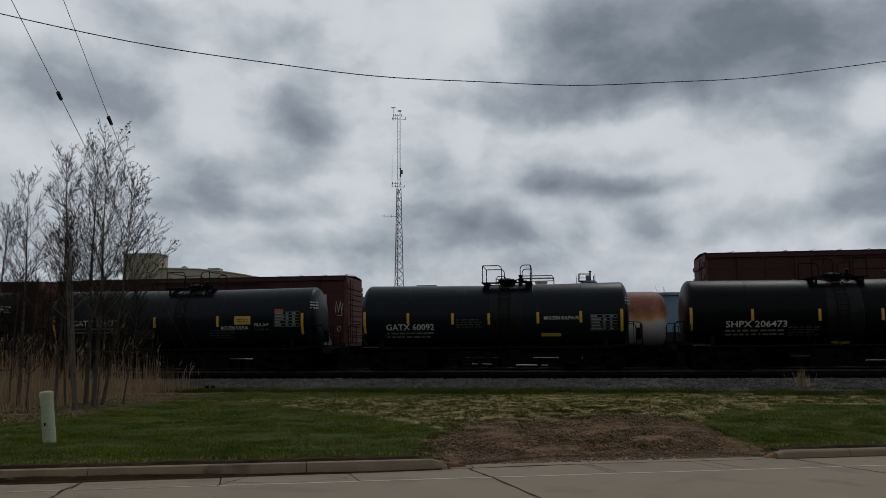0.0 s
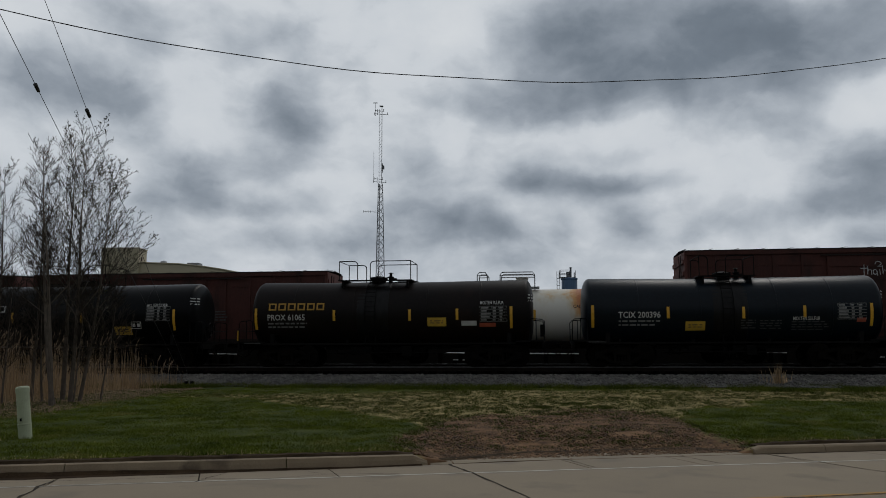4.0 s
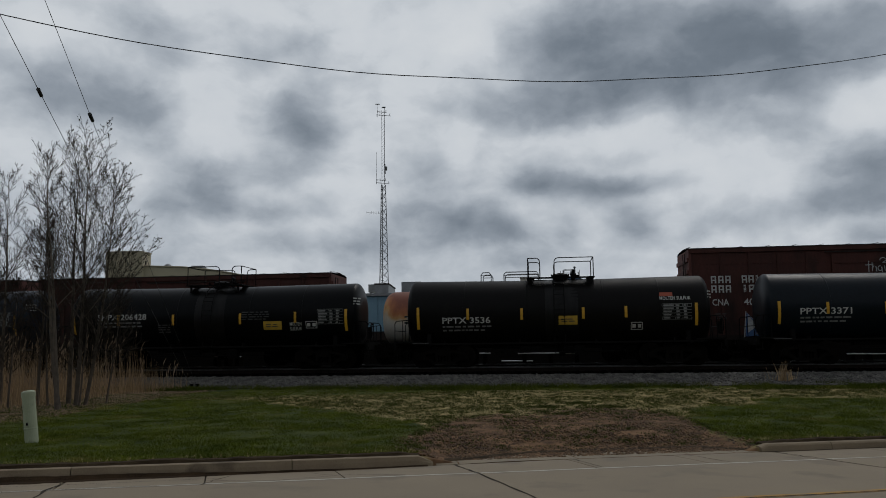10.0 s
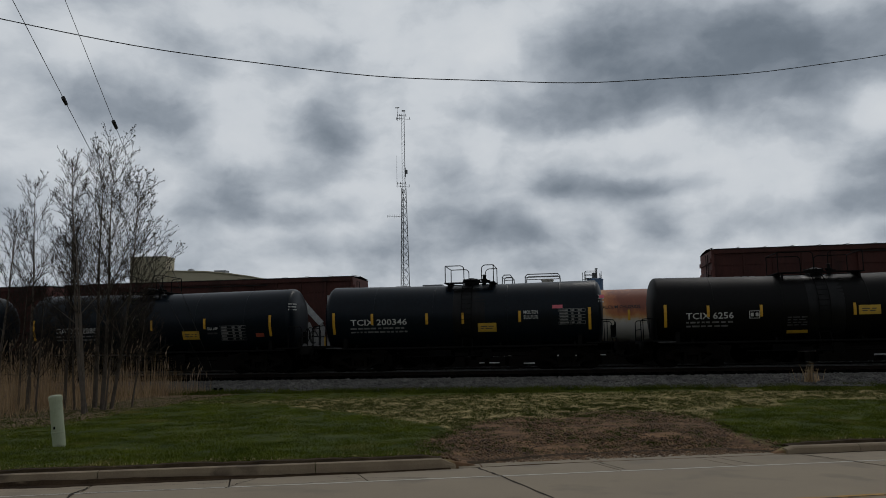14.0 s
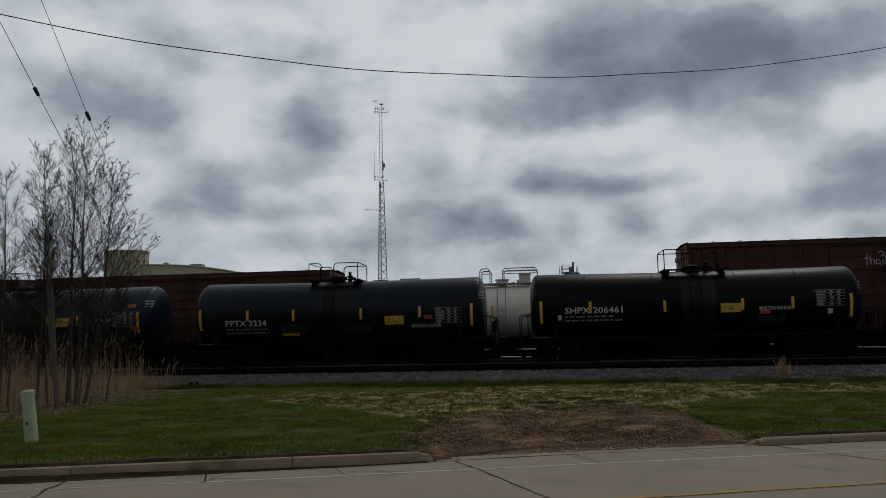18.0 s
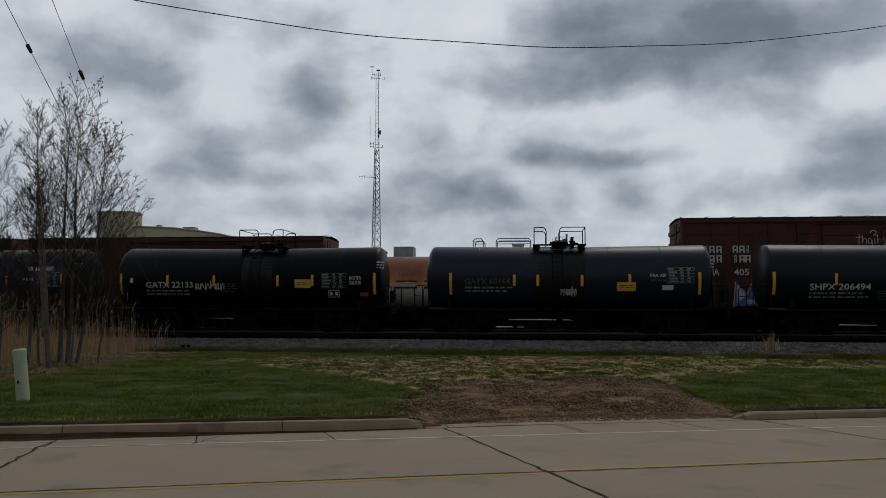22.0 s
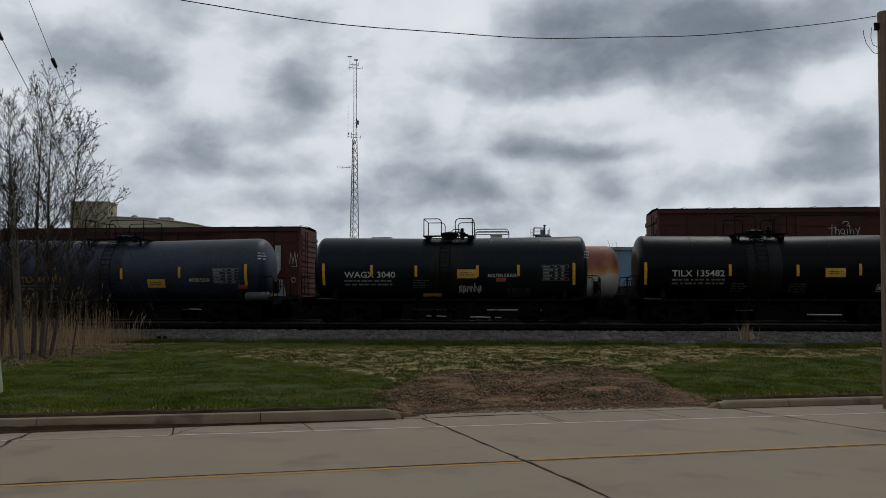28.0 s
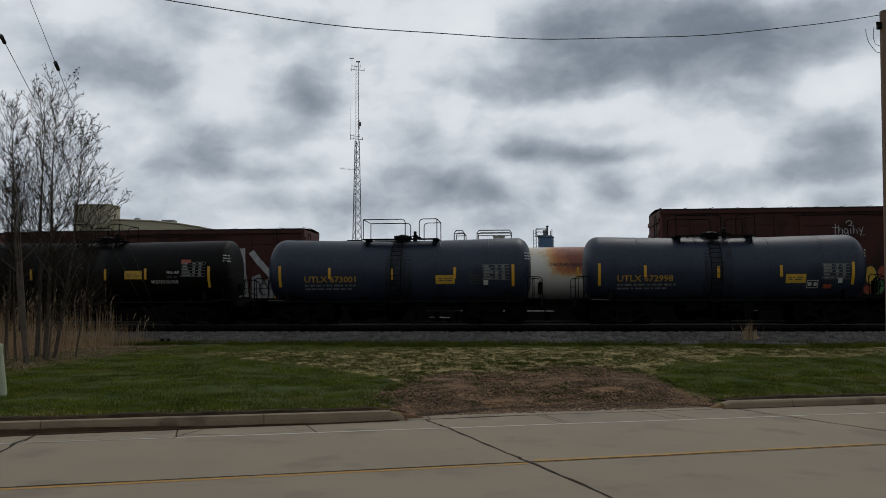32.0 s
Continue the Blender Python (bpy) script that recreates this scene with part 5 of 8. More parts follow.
def tank_car(mark, s, length, paint, rail, platform_x, number, stripes, long_ones, signs):
    seed = int(abs(s) * 100) % 9973
    label = PAINT_WORDS[paint] + " railway tank car with yellow reflector strips"
    car = thing("tank_car", track_pose(s), label, "tank car", "tank cars of the passing train")
    half, sag, head = length / 2, (0.13 if paint == "blue" else 0.07), (0.62 if paint == "blue" else 0.34)
    out = ENDS.get(mark, (0.0, 0.0))
    shell = part("tank", shift(tank_shell(length + sum(out), sag, head), ((out[1] - out[0]) / 2, 0, 0)), TANK[paint], car, PAINT_WORDS[paint] + " painted steel tank", True)

    def sign(name, bm, material, x, z, label="", parent=shell, off=0.016):
        o = part(name, on_tank(bm, x, z, sag, half, off), material, parent, label)
        if name in ("weight_lettering", "small_lettering", "note_lettering", "placard_text", "head_lettering"):
            o["kind"] = "stuff"
        return o
    # rings where the jacket's plates meet
    for k, x in enumerate((-half * 0.62, -half * 0.22 + 0.1, half * 0.3, half * 0.66)):
        bm = lathe(bmesh.new(), [(-0.035, TANK_R + 0.001), (-0.03, TANK_R + 0.006), (0.03, TANK_R + 0.006), (0.035, TANK_R + 0.001)], "X", 40)
        part("jacket_band", shift(bm, (x, 0, TANK_Z + sag_at(x, half, sag))), TANK[paint], car, soft=True)
    sw = {"blue": 0.55, "steel": 1.0}.get(paint, 0.65)
    bm = lathe(bmesh.new(), [(-sw - 0.02, TANK_R + 0.002), (-sw, TANK_R + 0.005), (sw, TANK_R + 0.005), (sw + 0.02, TANK_R + 0.002)], "X", 48)
    part("spill_saddle", shift(bm, (platform_x, 0, TANK_Z + sag_at(platform_x, half, sag))), SPILL_BLUE if paint == "blue" else SPILL, car, "sooty spill band round the tank's middle", True)
    drop = sag_at(platform_x, half, sag)
    for data, name in ((once("platform", platform_mesh, RAILS.get(mark, RAILS_USUAL[rail])[2] + 0.1), "top_platform"), (MANWAY, "manway"), (VALVE, "valve"), (LADDER, "ladder")):
        o = part(name, data, BLACK_STEEL, car)
        o.location = (platform_x - (0.1 if name == "ladder" else 0), 0, drop)
    wide = RAILS.get(mark, RAILS_USUAL[rail])
    for side in (-1, 1):
        w, turn = wide[0 if side < 0 else 1], 0 if side < 0 else math.pi
        x = platform_x + side * (wide[2] - w) / 2
        for y in (-0.9, 0.9):
            o = part("railing_hoop", once("hoop", hoop_mesh, w, RAIL_H[rail]), BLACK_STEEL, car)
            o.location, o.rotation_euler = (x, y, drop), (0, 0, turn)
        o = part("railing_tie", once("tie", tie_mesh, RAIL_H[rail]), BLACK_STEEL, car)
        o.location = (platform_x + side * wide[2] / 2, 0, drop)
    # ends: platforms, couplers, bogies
    for side in (-1, 1):
        turn = 0 if side > 0 else math.pi
        reach = half - 0.05 + out[0 if side < 0 else 1]
        for data, name, x in ((END_PLATFORM, "end_platform", reach + 0.25), (HANDRAIL, "end_handrail", reach + 0.3), (COUPLER, "coupler", reach + 0.3)):
            o = part(name, data, BLACK_STEEL, car)
            o.location, o.rotation_euler = (side * x, 0, 0), (0, 0, turn)
        truck = part("bogie", BOLSTER, STEEL, car)
        truck.location = (side * (reach - 1.5), 0, 0)
        for y in (-1.0, 1.0):
            o = part("side_frame", SIDE_FRAME, STEEL, truck)
            o.location = (0, y, 0)
        for x in (-0.89, 0.89):
            o = part("wheel_set", WHEEL_SET, STEEL, truck)
            o.location = (x, 0, 0.457)
            WHEELS.append((o, (x, 0, 0.457), s + side * (reach - 1.5) + x))
    o = part("hand_brake", HAND_BRAKE, BLACK_STEEL, car)
    o.location = (reach + 0.3, 0, 0)
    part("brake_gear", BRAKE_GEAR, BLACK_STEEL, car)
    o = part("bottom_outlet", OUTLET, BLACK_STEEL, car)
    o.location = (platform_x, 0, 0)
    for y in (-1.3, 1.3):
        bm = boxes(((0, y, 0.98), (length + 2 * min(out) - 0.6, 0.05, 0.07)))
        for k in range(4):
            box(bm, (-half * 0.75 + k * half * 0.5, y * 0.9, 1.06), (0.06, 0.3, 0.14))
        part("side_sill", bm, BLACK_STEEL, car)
    # Pale strip: a glint painted along the end step.
    part("step_glint_strip", boxes(((-half + 0.55, -1.42, 1.02), (0.7, 0.015, 0.035))), LETTER_GREY, car, "pale painted glint along the end step")
    # markings
    for i, x in enumerate(stripes):
        o = part("reflector", REFLECTOR_LONG if i in long_ones else REFLECTOR_MESH, REFLECTOR, car, "yellow reflector strip")
        o.location = (x, 0, sag_at(x, half, sag))
    ink = LETTER_AMBER if paint == "blue" else LETTER_GREY if mark in ("GATX 60056", "GATX 60164") else LETTER_WHITE
    if mark:
        sign("number_lettering", lettering(mark, number[1], 0.255), ink, number[0], number[2], "stencilled reporting number")
        sign("weight_lettering", bars(number[1] * 1.05, 2, 0.15, seed), LETTER_MID, number[0] + 0.05, number[2] - 0.33, "small unreadable stencilled lines")
    for k, (kind, x, w, z) in enumerate(signs):
        if kind == "Y":
            p = sign("placard", plate(w, 0.36), PLACARD, x, z, "yellow warning placard")
            sign("placard_text", bars(w * 0.7, 2, 0.085, seed + k), LETTER_GREY, x, z, "", shell, 0.022)["kind"] = "stuff"
        elif kind == "T":
            sign("yellow_strip", plate(w, 0.13), PLACARD, x, z, "short yellow strip")
        elif kind == "G":
            sign("test_stencil", grid_panel(w, 0.62, seed + k), LETTER_MID, x, z, "white stencilled inspection table")["kind"] = "stuff"
        elif kind == "M":
            sign("cargo_lettering", lettering("MOLTEN SULFUR" if mark != "GATX 60092" else "MOLTEN SULPHUR", w, 0.145), LETTER_WHITE, x, z, "stencilled cargo name")
        elif kind == "N":
            for word, dz in (("MOLTEN", 0.1), ("SULFUR", -0.1)):
                sign("cargo_lettering", lettering(word, w, 0.15), LETTER_WHITE, x, z + dz, "stencilled cargo name")
        elif kind == "F":
            sign("note_lettering", lettering("FRA AIP", w, 0.13), LETTER_WHITE, x, z + 0.06, "stencilled note")
            sign("note_lettering", bars(w, 1, 0.16, seed + k), LETTER_GREY, x, z - 0.14)
        elif kind == "O":
            sign("small_plate", plate(w, 0.16), ORANGE, x, z, "small orange-red plate")
        elif kind == "P":
            sign("tape", plate(w, 0.14), PINK, x, z, "pink tape")
        elif kind == "W":
            sign("white_patch", plate(w, 0.2), LETTER_WHITE, x, z, "plain white patch")
        elif kind == "B":
            bm = bmesh.new()
            for cx, cz, ww, hh in ((0, 0.14, w, 0.025), (0, -0.14, w, 0.025), (-w / 2, 0, 0.025, 0.3), (w / 2, 0, 0.025, 0.3), (-w / 4, 0, w * 0.3, 0.14), (w / 4, 0, w * 0.3, 0.14)):
                bm.faces.new([bm.verts.new((cx + a * ww / 2, 0, cz + b * hh / 2)) for a, b in ((-1, -1), (1, -1), (1, 1), (-1, 1))])
            sign("outlined_box", bm, LETTER_WHITE, x, z, "white outlined stencil box")
        elif kind == "b":
            sign("small_lettering", bars(w, 4, 0.1, seed + k), LETTER_GREY, x, z, "small unreadable stencilled lines")
        elif kind == "L":
            # the owner's mark as six plain rounded blocks
            col = LETTER_AMBER if paint == "rust" else LETTER_WHITE
            for i in range(6):
                bm = bmesh.new()
                c, ww = (-0.5 + (i + 0.5) / 6) * w, w / 6 * 0.8
                for cx, cz, a, b in ((c, 0.12, ww, 0.06), (c, -0.12, ww, 0.06), (c - ww * 0.4, 0, ww * 0.2, 0.24), (c + ww * 0.4, 0.0, ww * 0.2, 0.24)):
                    bm.faces.new([bm.verts.new((cx + p * a / 2, 0, cz + q * b / 2)) for p, q in ((-1, -1), (1, -1), (1, 1), (-1, 1))])
                sign("emblem_block", bm, col, x, z, "plain block of the owner's painted mark")
        elif kind in "Xx":
            sign("sprayed_scrawl", scrawl(w, 0.7 if kind == "X" else 0.4, seed, 9 if kind == "X" else 3, 0.05), MAGENTA, x, z, "magenta sprayed scrawl")
        elif kind == "z":
            sign("sprayed_scrawl", scrawl(w, 0.45, seed, 6, 0.018), SPRAY_WHITE, x, z, "thin white sprayed scrawl")
    # writing on the right-hand head
    bm = bars(0.5, 3, 0.12, seed + 50)
    bm.transform(pose(0, 0, 0, 0, 0, 62))
    part("head_lettering", shift(bm, (half + out[1] - (0.17 if paint == "blue" else 0.09), -1.05, TANK_Z + 0.55)), LETTER_WHITE, car, "small unreadable stencilled lines")["kind"] = "stuff"
    if mark == "UTLX 664481":
        bm = lathe(bmesh.new(), [(-0.56, 0.02), (-0.53, 0.13), (-0.46, 0.19), (0.46, 0.19), (0.53, 0.13), (0.56, 0.02)], "X", 20)
        tank_ = part("air_reservoir", shift(bm, (5.9, -1.2, 1.12)), LETTER_GREY, car, "pale grey air reservoir", True)
        for x in (5.6, 6.2):
            part("bracket", boxes(((x, -1.05, 1.05), (0.05, 0.3, 0.34))), BLACK_STEEL, tank_)
    TRAIN.append((car, s))
    return car


tank_car("SHPX 206473", 13.21, 12.90, "black", "A", -0.43,
         (-3.77, 2.31, 1.83), (-6.25, -3.91, -1.40, 0.90), (0,),
         (("b", -1.97, 1.19, 1.54), ("T", -0.53, 0.72, 1.07),))
tank_car("GATX 60092", -1.01, 11.25, "slate", "A", 0.62,
         (-3.41, 2.04, 1.84), (-5.35, -3.49, -1.61, -0.10, 1.91, 3.64, 5.27), (0, 6),
         (("b", -0.93, 1.08, 1.97), ("M", 2.86, 1.41, 2.16), ("G", 4.55, 1.07, 1.96), ("T", 2.43, 0.80, 1.48),))
tank_car("GATX 226553", -14.53, 12.36, "slate", "A", 0.00,
         (-4.05, 2.17, 2.15), (-6.05, -2.72, -1.26, 1.64, 5.44), (0, 4),
         (("Y", 2.77, 0.73, 2.21), ("M", 2.41, 1.23, 1.89), ("F", 3.63, 0.64, 1.95), ("O", 4.39, 0.38, 2.60), ("G", 4.74, 1.12, 2.24), ("b", -1.74, 0.89, 1.64), ("b", 1.84, 1.19, 1.63),))
tank_car("PPTX 3489", -29.16, 12.50, "soot", "A", 0.24,
         (-3.64, 2.04, 1.92), (-5.69, -3.55, -1.43, 1.29, 3.69, 5.52), (0, 5),
         (("Y", 2.38, 0.78, 1.93), ("M", 4.83, 1.20, 2.69), ("G", 4.83, 1.20, 2.34), ("O", 5.17, 0.43, 2.82), ("b", 0.58, 0.89, 1.60), ("b", 2.69, 1.51, 1.57), ("B", 3.98, 0.39, 1.54), ("T", 0.63, 0.74, 1.19),))
tank_car("TCIX 200396", -43.28, 11.65, "slate", "B", -0.01,
         (-3.58, 1.66, 2.10), (-5.43, -2.45, 0.47, 2.79, 5.29), (0, 4),
         (("Y", -1.39, 0.77, 1.64), ("M", 2.86, 1.02, 1.91), ("G", 4.56, 1.07, 2.18), ("O", 4.91, 0.34, 1.84), ("b", 0.65, 0.57, 1.70), ("b", 1.51, 0.82, 1.68), ("b", 3.00, 1.41, 1.63),))
tank_car("PROX 61065", -57.36, 12.35, "rust", "B", -0.45,
         (-4.17, 1.63, 2.10), (-5.50, -2.09, 1.13, 3.12, 5.35), (0, 4),
         (("L", -3.73, 2.50, 2.55), ("Y", 2.27, 0.79, 1.87), ("W", 3.61, 0.63, 1.81), ("M", 4.56, 0.96, 2.65), ("G", 4.62, 1.11, 2.19), ("O", 4.38, 0.67, 1.74),))
tank_car("PROX 61145", -71.94, 12.58, "black", "B", 0.35,
         (-4.18, 1.61, 2.12), (-2.09, 1.15, 5.40), (2,),
         (("L", -3.67, 2.51, 2.56), ("Y", 3.05, 0.79, 1.58), ("B", 3.68, 0.42, 1.82), ("M", 4.63, 0.93, 2.67), ("G", 4.67, 1.10, 2.31),))
tank_car("SHPX 206539", -86.81, 12.99, "rust", "B", 0.22,
         (-3.60, 2.49, 1.91), (-6.18, -3.79, -1.79, 1.26, 3.20, 6.09), (0, 5),
         (("X", 1.61, 3.40, 1.81), ("x", -5.56, 0.65, 1.84), ("Y", 0.99, 1.63, 1.57), ("N", 4.33, 0.50, 2.25), ("G", 5.35, 1.09, 2.23), ("O", 5.74, 0.45, 2.72), ("B", 3.62, 0.50, 1.53),))
tank_car("GATX 60056", -100.94, 11.63, "steel", "A", -0.88,
         (-4.30, 2.19, 2.16), (-5.48, -2.32, 0.48, 2.49, 5.20), (0, 4),
         (("Y", 1.33, 0.77, 1.79), ("G", 4.54, 1.14, 2.26), ("B", 3.90, 0.52, 1.78), ("O", 4.92, 0.34, 1.70), ("N", 3.36, 0.48, 1.79), ("b", -2.78, 1.37, 1.56),))
tank_car("PPTX 3371", -114.94, 12.77, "slate", "A", 0.17,
         (-4.14, 1.93, 2.08), (-5.89, -4.07, -1.90, 0.79, 3.42, 5.78), (0, 5),
         (("Y", 0.31, 0.85, 2.10), ("M", 2.76, 1.20, 2.01), ("O", 2.52, 0.37, 1.86), ("G", 5.10, 1.10, 2.03), ("b", -1.22, 0.70, 1.59), ("b", 2.80, 1.10, 1.39), ("T", -1.14, 0.75, 1.35),))
tank_car("PPTX 3536", -129.51, 12.36, "soot", "B", 0.19,
         (-3.73, 1.99, 1.94), (-5.74, -3.66, -1.44, 1.05, 2.75, 5.51), (0, 5),
         (("Y", 0.43, 0.76, 1.88), ("G", 4.75, 1.15, 2.16), ("M", 4.70, 1.20, 2.70), ("O", 4.36, 0.51, 2.86), ("B", 3.17, 0.44, 1.61),))
tank_car("SHPX 206428", -144.47, 12.89, "black", "B", 0.12,
         (-3.86, 2.26, 2.32), (-6.09, -4.01, -1.51, 1.51, 3.94, 6.14), (0, 5),
         (("Y", 2.94, 0.81, 1.86), ("N", 3.96, 0.52, 1.81), ("B", 4.64, 0.47, 1.87), ("G", 5.46, 1.11, 2.20), ("b", 2.19, 1.21, 2.29), ("b", -1.92, 0.56, 1.80),))
tank_car("GATX 226567", -158.81, 12.60, "steel", "A", -0.90,
         (-3.95, 2.19, 2.16), (-5.86, -2.14, 0.11, 2.94, 5.42), (0, 4),
         (("Y", 2.26, 0.70, 2.22), ("Y", -0.05, 0.78, 1.36), ("M", 1.90, 1.18, 1.85), ("F", 3.02, 0.61, 1.93), ("G", 4.76, 1.16, 2.31), ("O", 4.39, 0.39, 2.63), ("b", -2.47, 0.95, 1.65),))
tank_car("TCIX 6256", -173.34, 12.63, "soot", "B", 0.34,
         (-4.07, 1.82, 2.02), (-5.77, -4.12, -2.11, 1.34, 3.75, 5.80), (0, 5),
         (("B", -2.37, 0.37, 2.03), ("Y", 1.88, 0.80, 2.12), ("M", 3.13, 1.20, 1.95), ("G", 5.01, 1.12, 2.16), ("b", -0.77, 0.74, 1.74), ("T", -0.75, 0.79, 1.33),))
tank_car("TCIX 200346", -187.27, 12.12, "slate", "A", 0.25,
         (-3.58, 2.43, 2.07), (-5.53, -3.86, -1.52, -0.01, 2.35, 5.18), (0, 5),
         (("Y", 1.00, 0.77, 1.76), ("N", 2.81, 0.59, 2.24), ("G", 4.47, 1.08, 2.13), ("P", 3.90, 0.41, 2.54), ("P", 5.69, 0.21, 2.91),))
tank_car("GATX 52885", -200.94, 12.56, "slate", "A", -0.96,
         (-3.76, 1.97, 2.00), (-5.82, -2.68, -0.15, 2.32, 5.30), (0, 4),
         (("Y", 1.66, 0.78, 1.69), ("G", 3.61, 1.15, 1.76), ("F", 2.68, 0.49, 1.90), ("O", 4.82, 0.37, 1.65),))
tank_car("PPTX 3570", -215.46, 12.44, "slate", "A", 0.28,
         (-3.84, 2.04, 2.02), (-5.58, -3.84, -1.33, 1.18, 3.29, 5.61), (0, 5),
         (("Y", 0.52, 0.77, 2.03), ("M", 2.54, 1.20, 2.01), ("O", 2.61, 0.39, 1.83), ("G", 4.83, 1.09, 2.19), ("b", -1.59, 0.88, 1.60), ("b", 2.95, 0.97, 1.55), ("T", -1.19, 0.80, 1.19),))
tank_car("SHPX 206461", -230.38, 12.95, "black", "B", 0.40,
         (-3.78, 2.31, 2.08), (-5.89, -3.91, -0.96, 2.05, 3.96, 6.15), (0, 5),
         (("Y", 1.60, 0.79, 2.05), ("M", 3.29, 1.20, 2.00), ("O", 2.90, 0.43, 1.86), ("G", 5.38, 1.12, 2.35), ("W", -5.14, 0.15, 1.80), ("W", 5.36, 0.19, 1.83), ("b", 3.18, 1.01, 1.51),))
tank_car("PPTX 3234", -244.86, 12.49, "slate", "A", -0.24,
         (-3.96, 1.82, 1.87), (-6.00, -3.88, -1.86, 1.07, 3.56, 5.73), (0, 5),
         (("Y", 2.48, 0.80, 1.87), ("M", 3.83, 1.24, 1.62), ("O", 3.92, 0.36, 1.97), ("G", 4.75, 1.12, 2.03), ("b", -1.77, 1.24, 1.58), ("T", -2.03, 0.73, 1.37), ("b", 0.87, 1.24, 1.50),))
tank_car("GATX 210034", -259.30, 12.70, "steel", "A", 0.21,
         (-3.74, 2.27, 2.12), (-5.83, -2.43, -1.28, 1.37, 2.79, 5.59), (0, 5),
         (("Y", 2.15, 0.79, 2.11), ("G", 4.97, 1.11, 2.19), ("O", 5.30, 0.36, 2.75), ("O", 5.46, 0.34, 1.77), ("F", 4.02, 0.69, 2.09),))
tank_car("SHPX 206494", -273.98, 13.23, "slate", "A", 0.14,
         (-3.62, 2.29, 1.90), (-6.12, -3.77, -1.55, 1.14, 4.11, 6.10), (0, 5),
         (("Y", 2.15, 0.68, 1.98), ("M", 3.73, 1.23, 1.65), ("O", 3.31, 0.39, 2.00), ("G", 5.38, 1.10, 2.09), ("b", -1.58, 1.23, 1.58), ("b", 1.83, 1.32, 1.52),))
tank_car("GATX 60164", -288.26, 11.66, "steel", "A", -0.24,
         (-3.22, 1.88, 2.13), (-4.74, -2.11, -1.15, 0.64, 2.55, 5.30), (0, 5),
         (("Y", 2.41, 0.75, 1.91), ("z", 0.10, 0.67, 1.72), ("G", 4.57, 1.06, 2.36), ("W", 4.05, 0.44, 1.87), ("F", 3.68, 0.63, 2.30),))
tank_car("GATX 22133", -301.71, 12.18, "black", "A", 0.38,
         (-3.52, 2.13, 2.00), (-5.72, -3.60, -1.51, 1.30, 2.82, 5.49), (0, 5),
         (("Y", 2.40, 0.70, 2.04), ("N", 4.67, 0.51, 2.18), ("G", 3.74, 1.08, 2.17), ("B", 3.73, 0.45, 1.62), ("z", -1.71, 1.37, 1.96), ("W", -5.23, 0.14, 2.19), ("O", 5.03, 0.36, 1.59), ("b", -0.77, 0.65, 1.88),))
tank_car("GATX 210017", -315.74, 12.74, "steel", "A", 0.08,
         (-3.73, 2.20, 2.10), (-5.77, -2.45, -1.65, 1.06, 2.94, 5.56), (0, 5),
         (("Y", 0.53, 0.77, 1.92), ("T", -0.17, 0.40, 1.54), ("M", 2.00, 1.00, 1.84), ("F", 3.98, 0.56, 2.18), ("G", 4.90, 1.13, 2.23), ("W", 4.54, 1.21, 2.71), ("O", 4.72, 0.29, 1.84),))
tank_car("PPTX 3347", -330.25, 12.75, "slate", "A", -0.02,
         (-4.35, 1.97, 2.02), (-5.96, -4.30, -1.71, 0.68, 4.00, 5.74), (0, 5),
         (("Y", 0.30, 0.89, 2.07), ("M", 3.20, 1.18, 1.98), ("O", 3.42, 0.35, 1.81), ("G", 4.90, 1.10, 2.19), ("b", -1.46, 0.70, 1.59), ("T", -1.43, 0.75, 1.26), ("b", 3.14, 1.06, 1.46),))
tank_car("PPTX 3646", -344.86, 12.49, "soot", "A", 0.06,
         (-3.73, 1.75, 1.85), (-5.71, -2.78, 0.26, 3.91, 5.51), (0, 4),
         (("Y", -2.19, 0.78, 1.88), ("T", -1.72, 0.78, 1.54), ("G", 4.64, 1.13, 2.21), ("W", 3.33, 1.05, 2.17), ("M", 3.44, 0.93, 1.79), ("b", 1.88, 0.96, 1.78), ("b", 0.58, 0.53, 1.53),))
tank_car("TILX 135482", -358.89, 11.66, "black", "A", -0.83,
         (-3.46, 2.07, 2.05), (-5.54, -2.21, 0.42, 2.82, 5.19), (0, 4),
         (("Y", 1.87, 0.78, 2.07), ("M", 4.38, 1.19, 2.54), ("G", 4.42, 1.10, 2.15), ("B", 3.76, 0.49, 1.45), ("b", -1.84, 0.62, 1.48), ("b", 0.44, 0.68, 1.46), ("W", 4.37, 0.44, 2.72), ("O", 4.89, 0.31, 1.67),))
tank_car("WAGX 3040", -372.45, 11.44, "slate", "A", -0.06,
         (-3.31, 2.15, 2.02), (-5.27, -3.23, -1.36, 1.19, 2.88, 5.14), (0, 5),
         (("Y", 0.76, 0.82, 2.05), ("M", 2.22, 1.18, 1.98), ("O", 2.17, 0.41, 1.81), ("G", 4.38, 1.09, 2.09), ("z", 0.88, 0.97, 1.46), ("T", -0.72, 0.80, 1.18), ("b", -1.16, 0.68, 1.63), ("b", 2.90, 1.00, 1.27),))
tank_car("UTLX 664481", -386.49, 12.75, "blue", "B", -0.67,
         (-3.83, 2.09, 1.84), (-5.79, -3.04, -0.06, 2.51, 5.41), (0, 4),
         (("Y", 1.47, 0.77, 1.67), ("G", 4.54, 1.15, 1.99), ("O", 5.24, 0.40, 1.53), ("M", 3.38, 0.89, 1.81),))
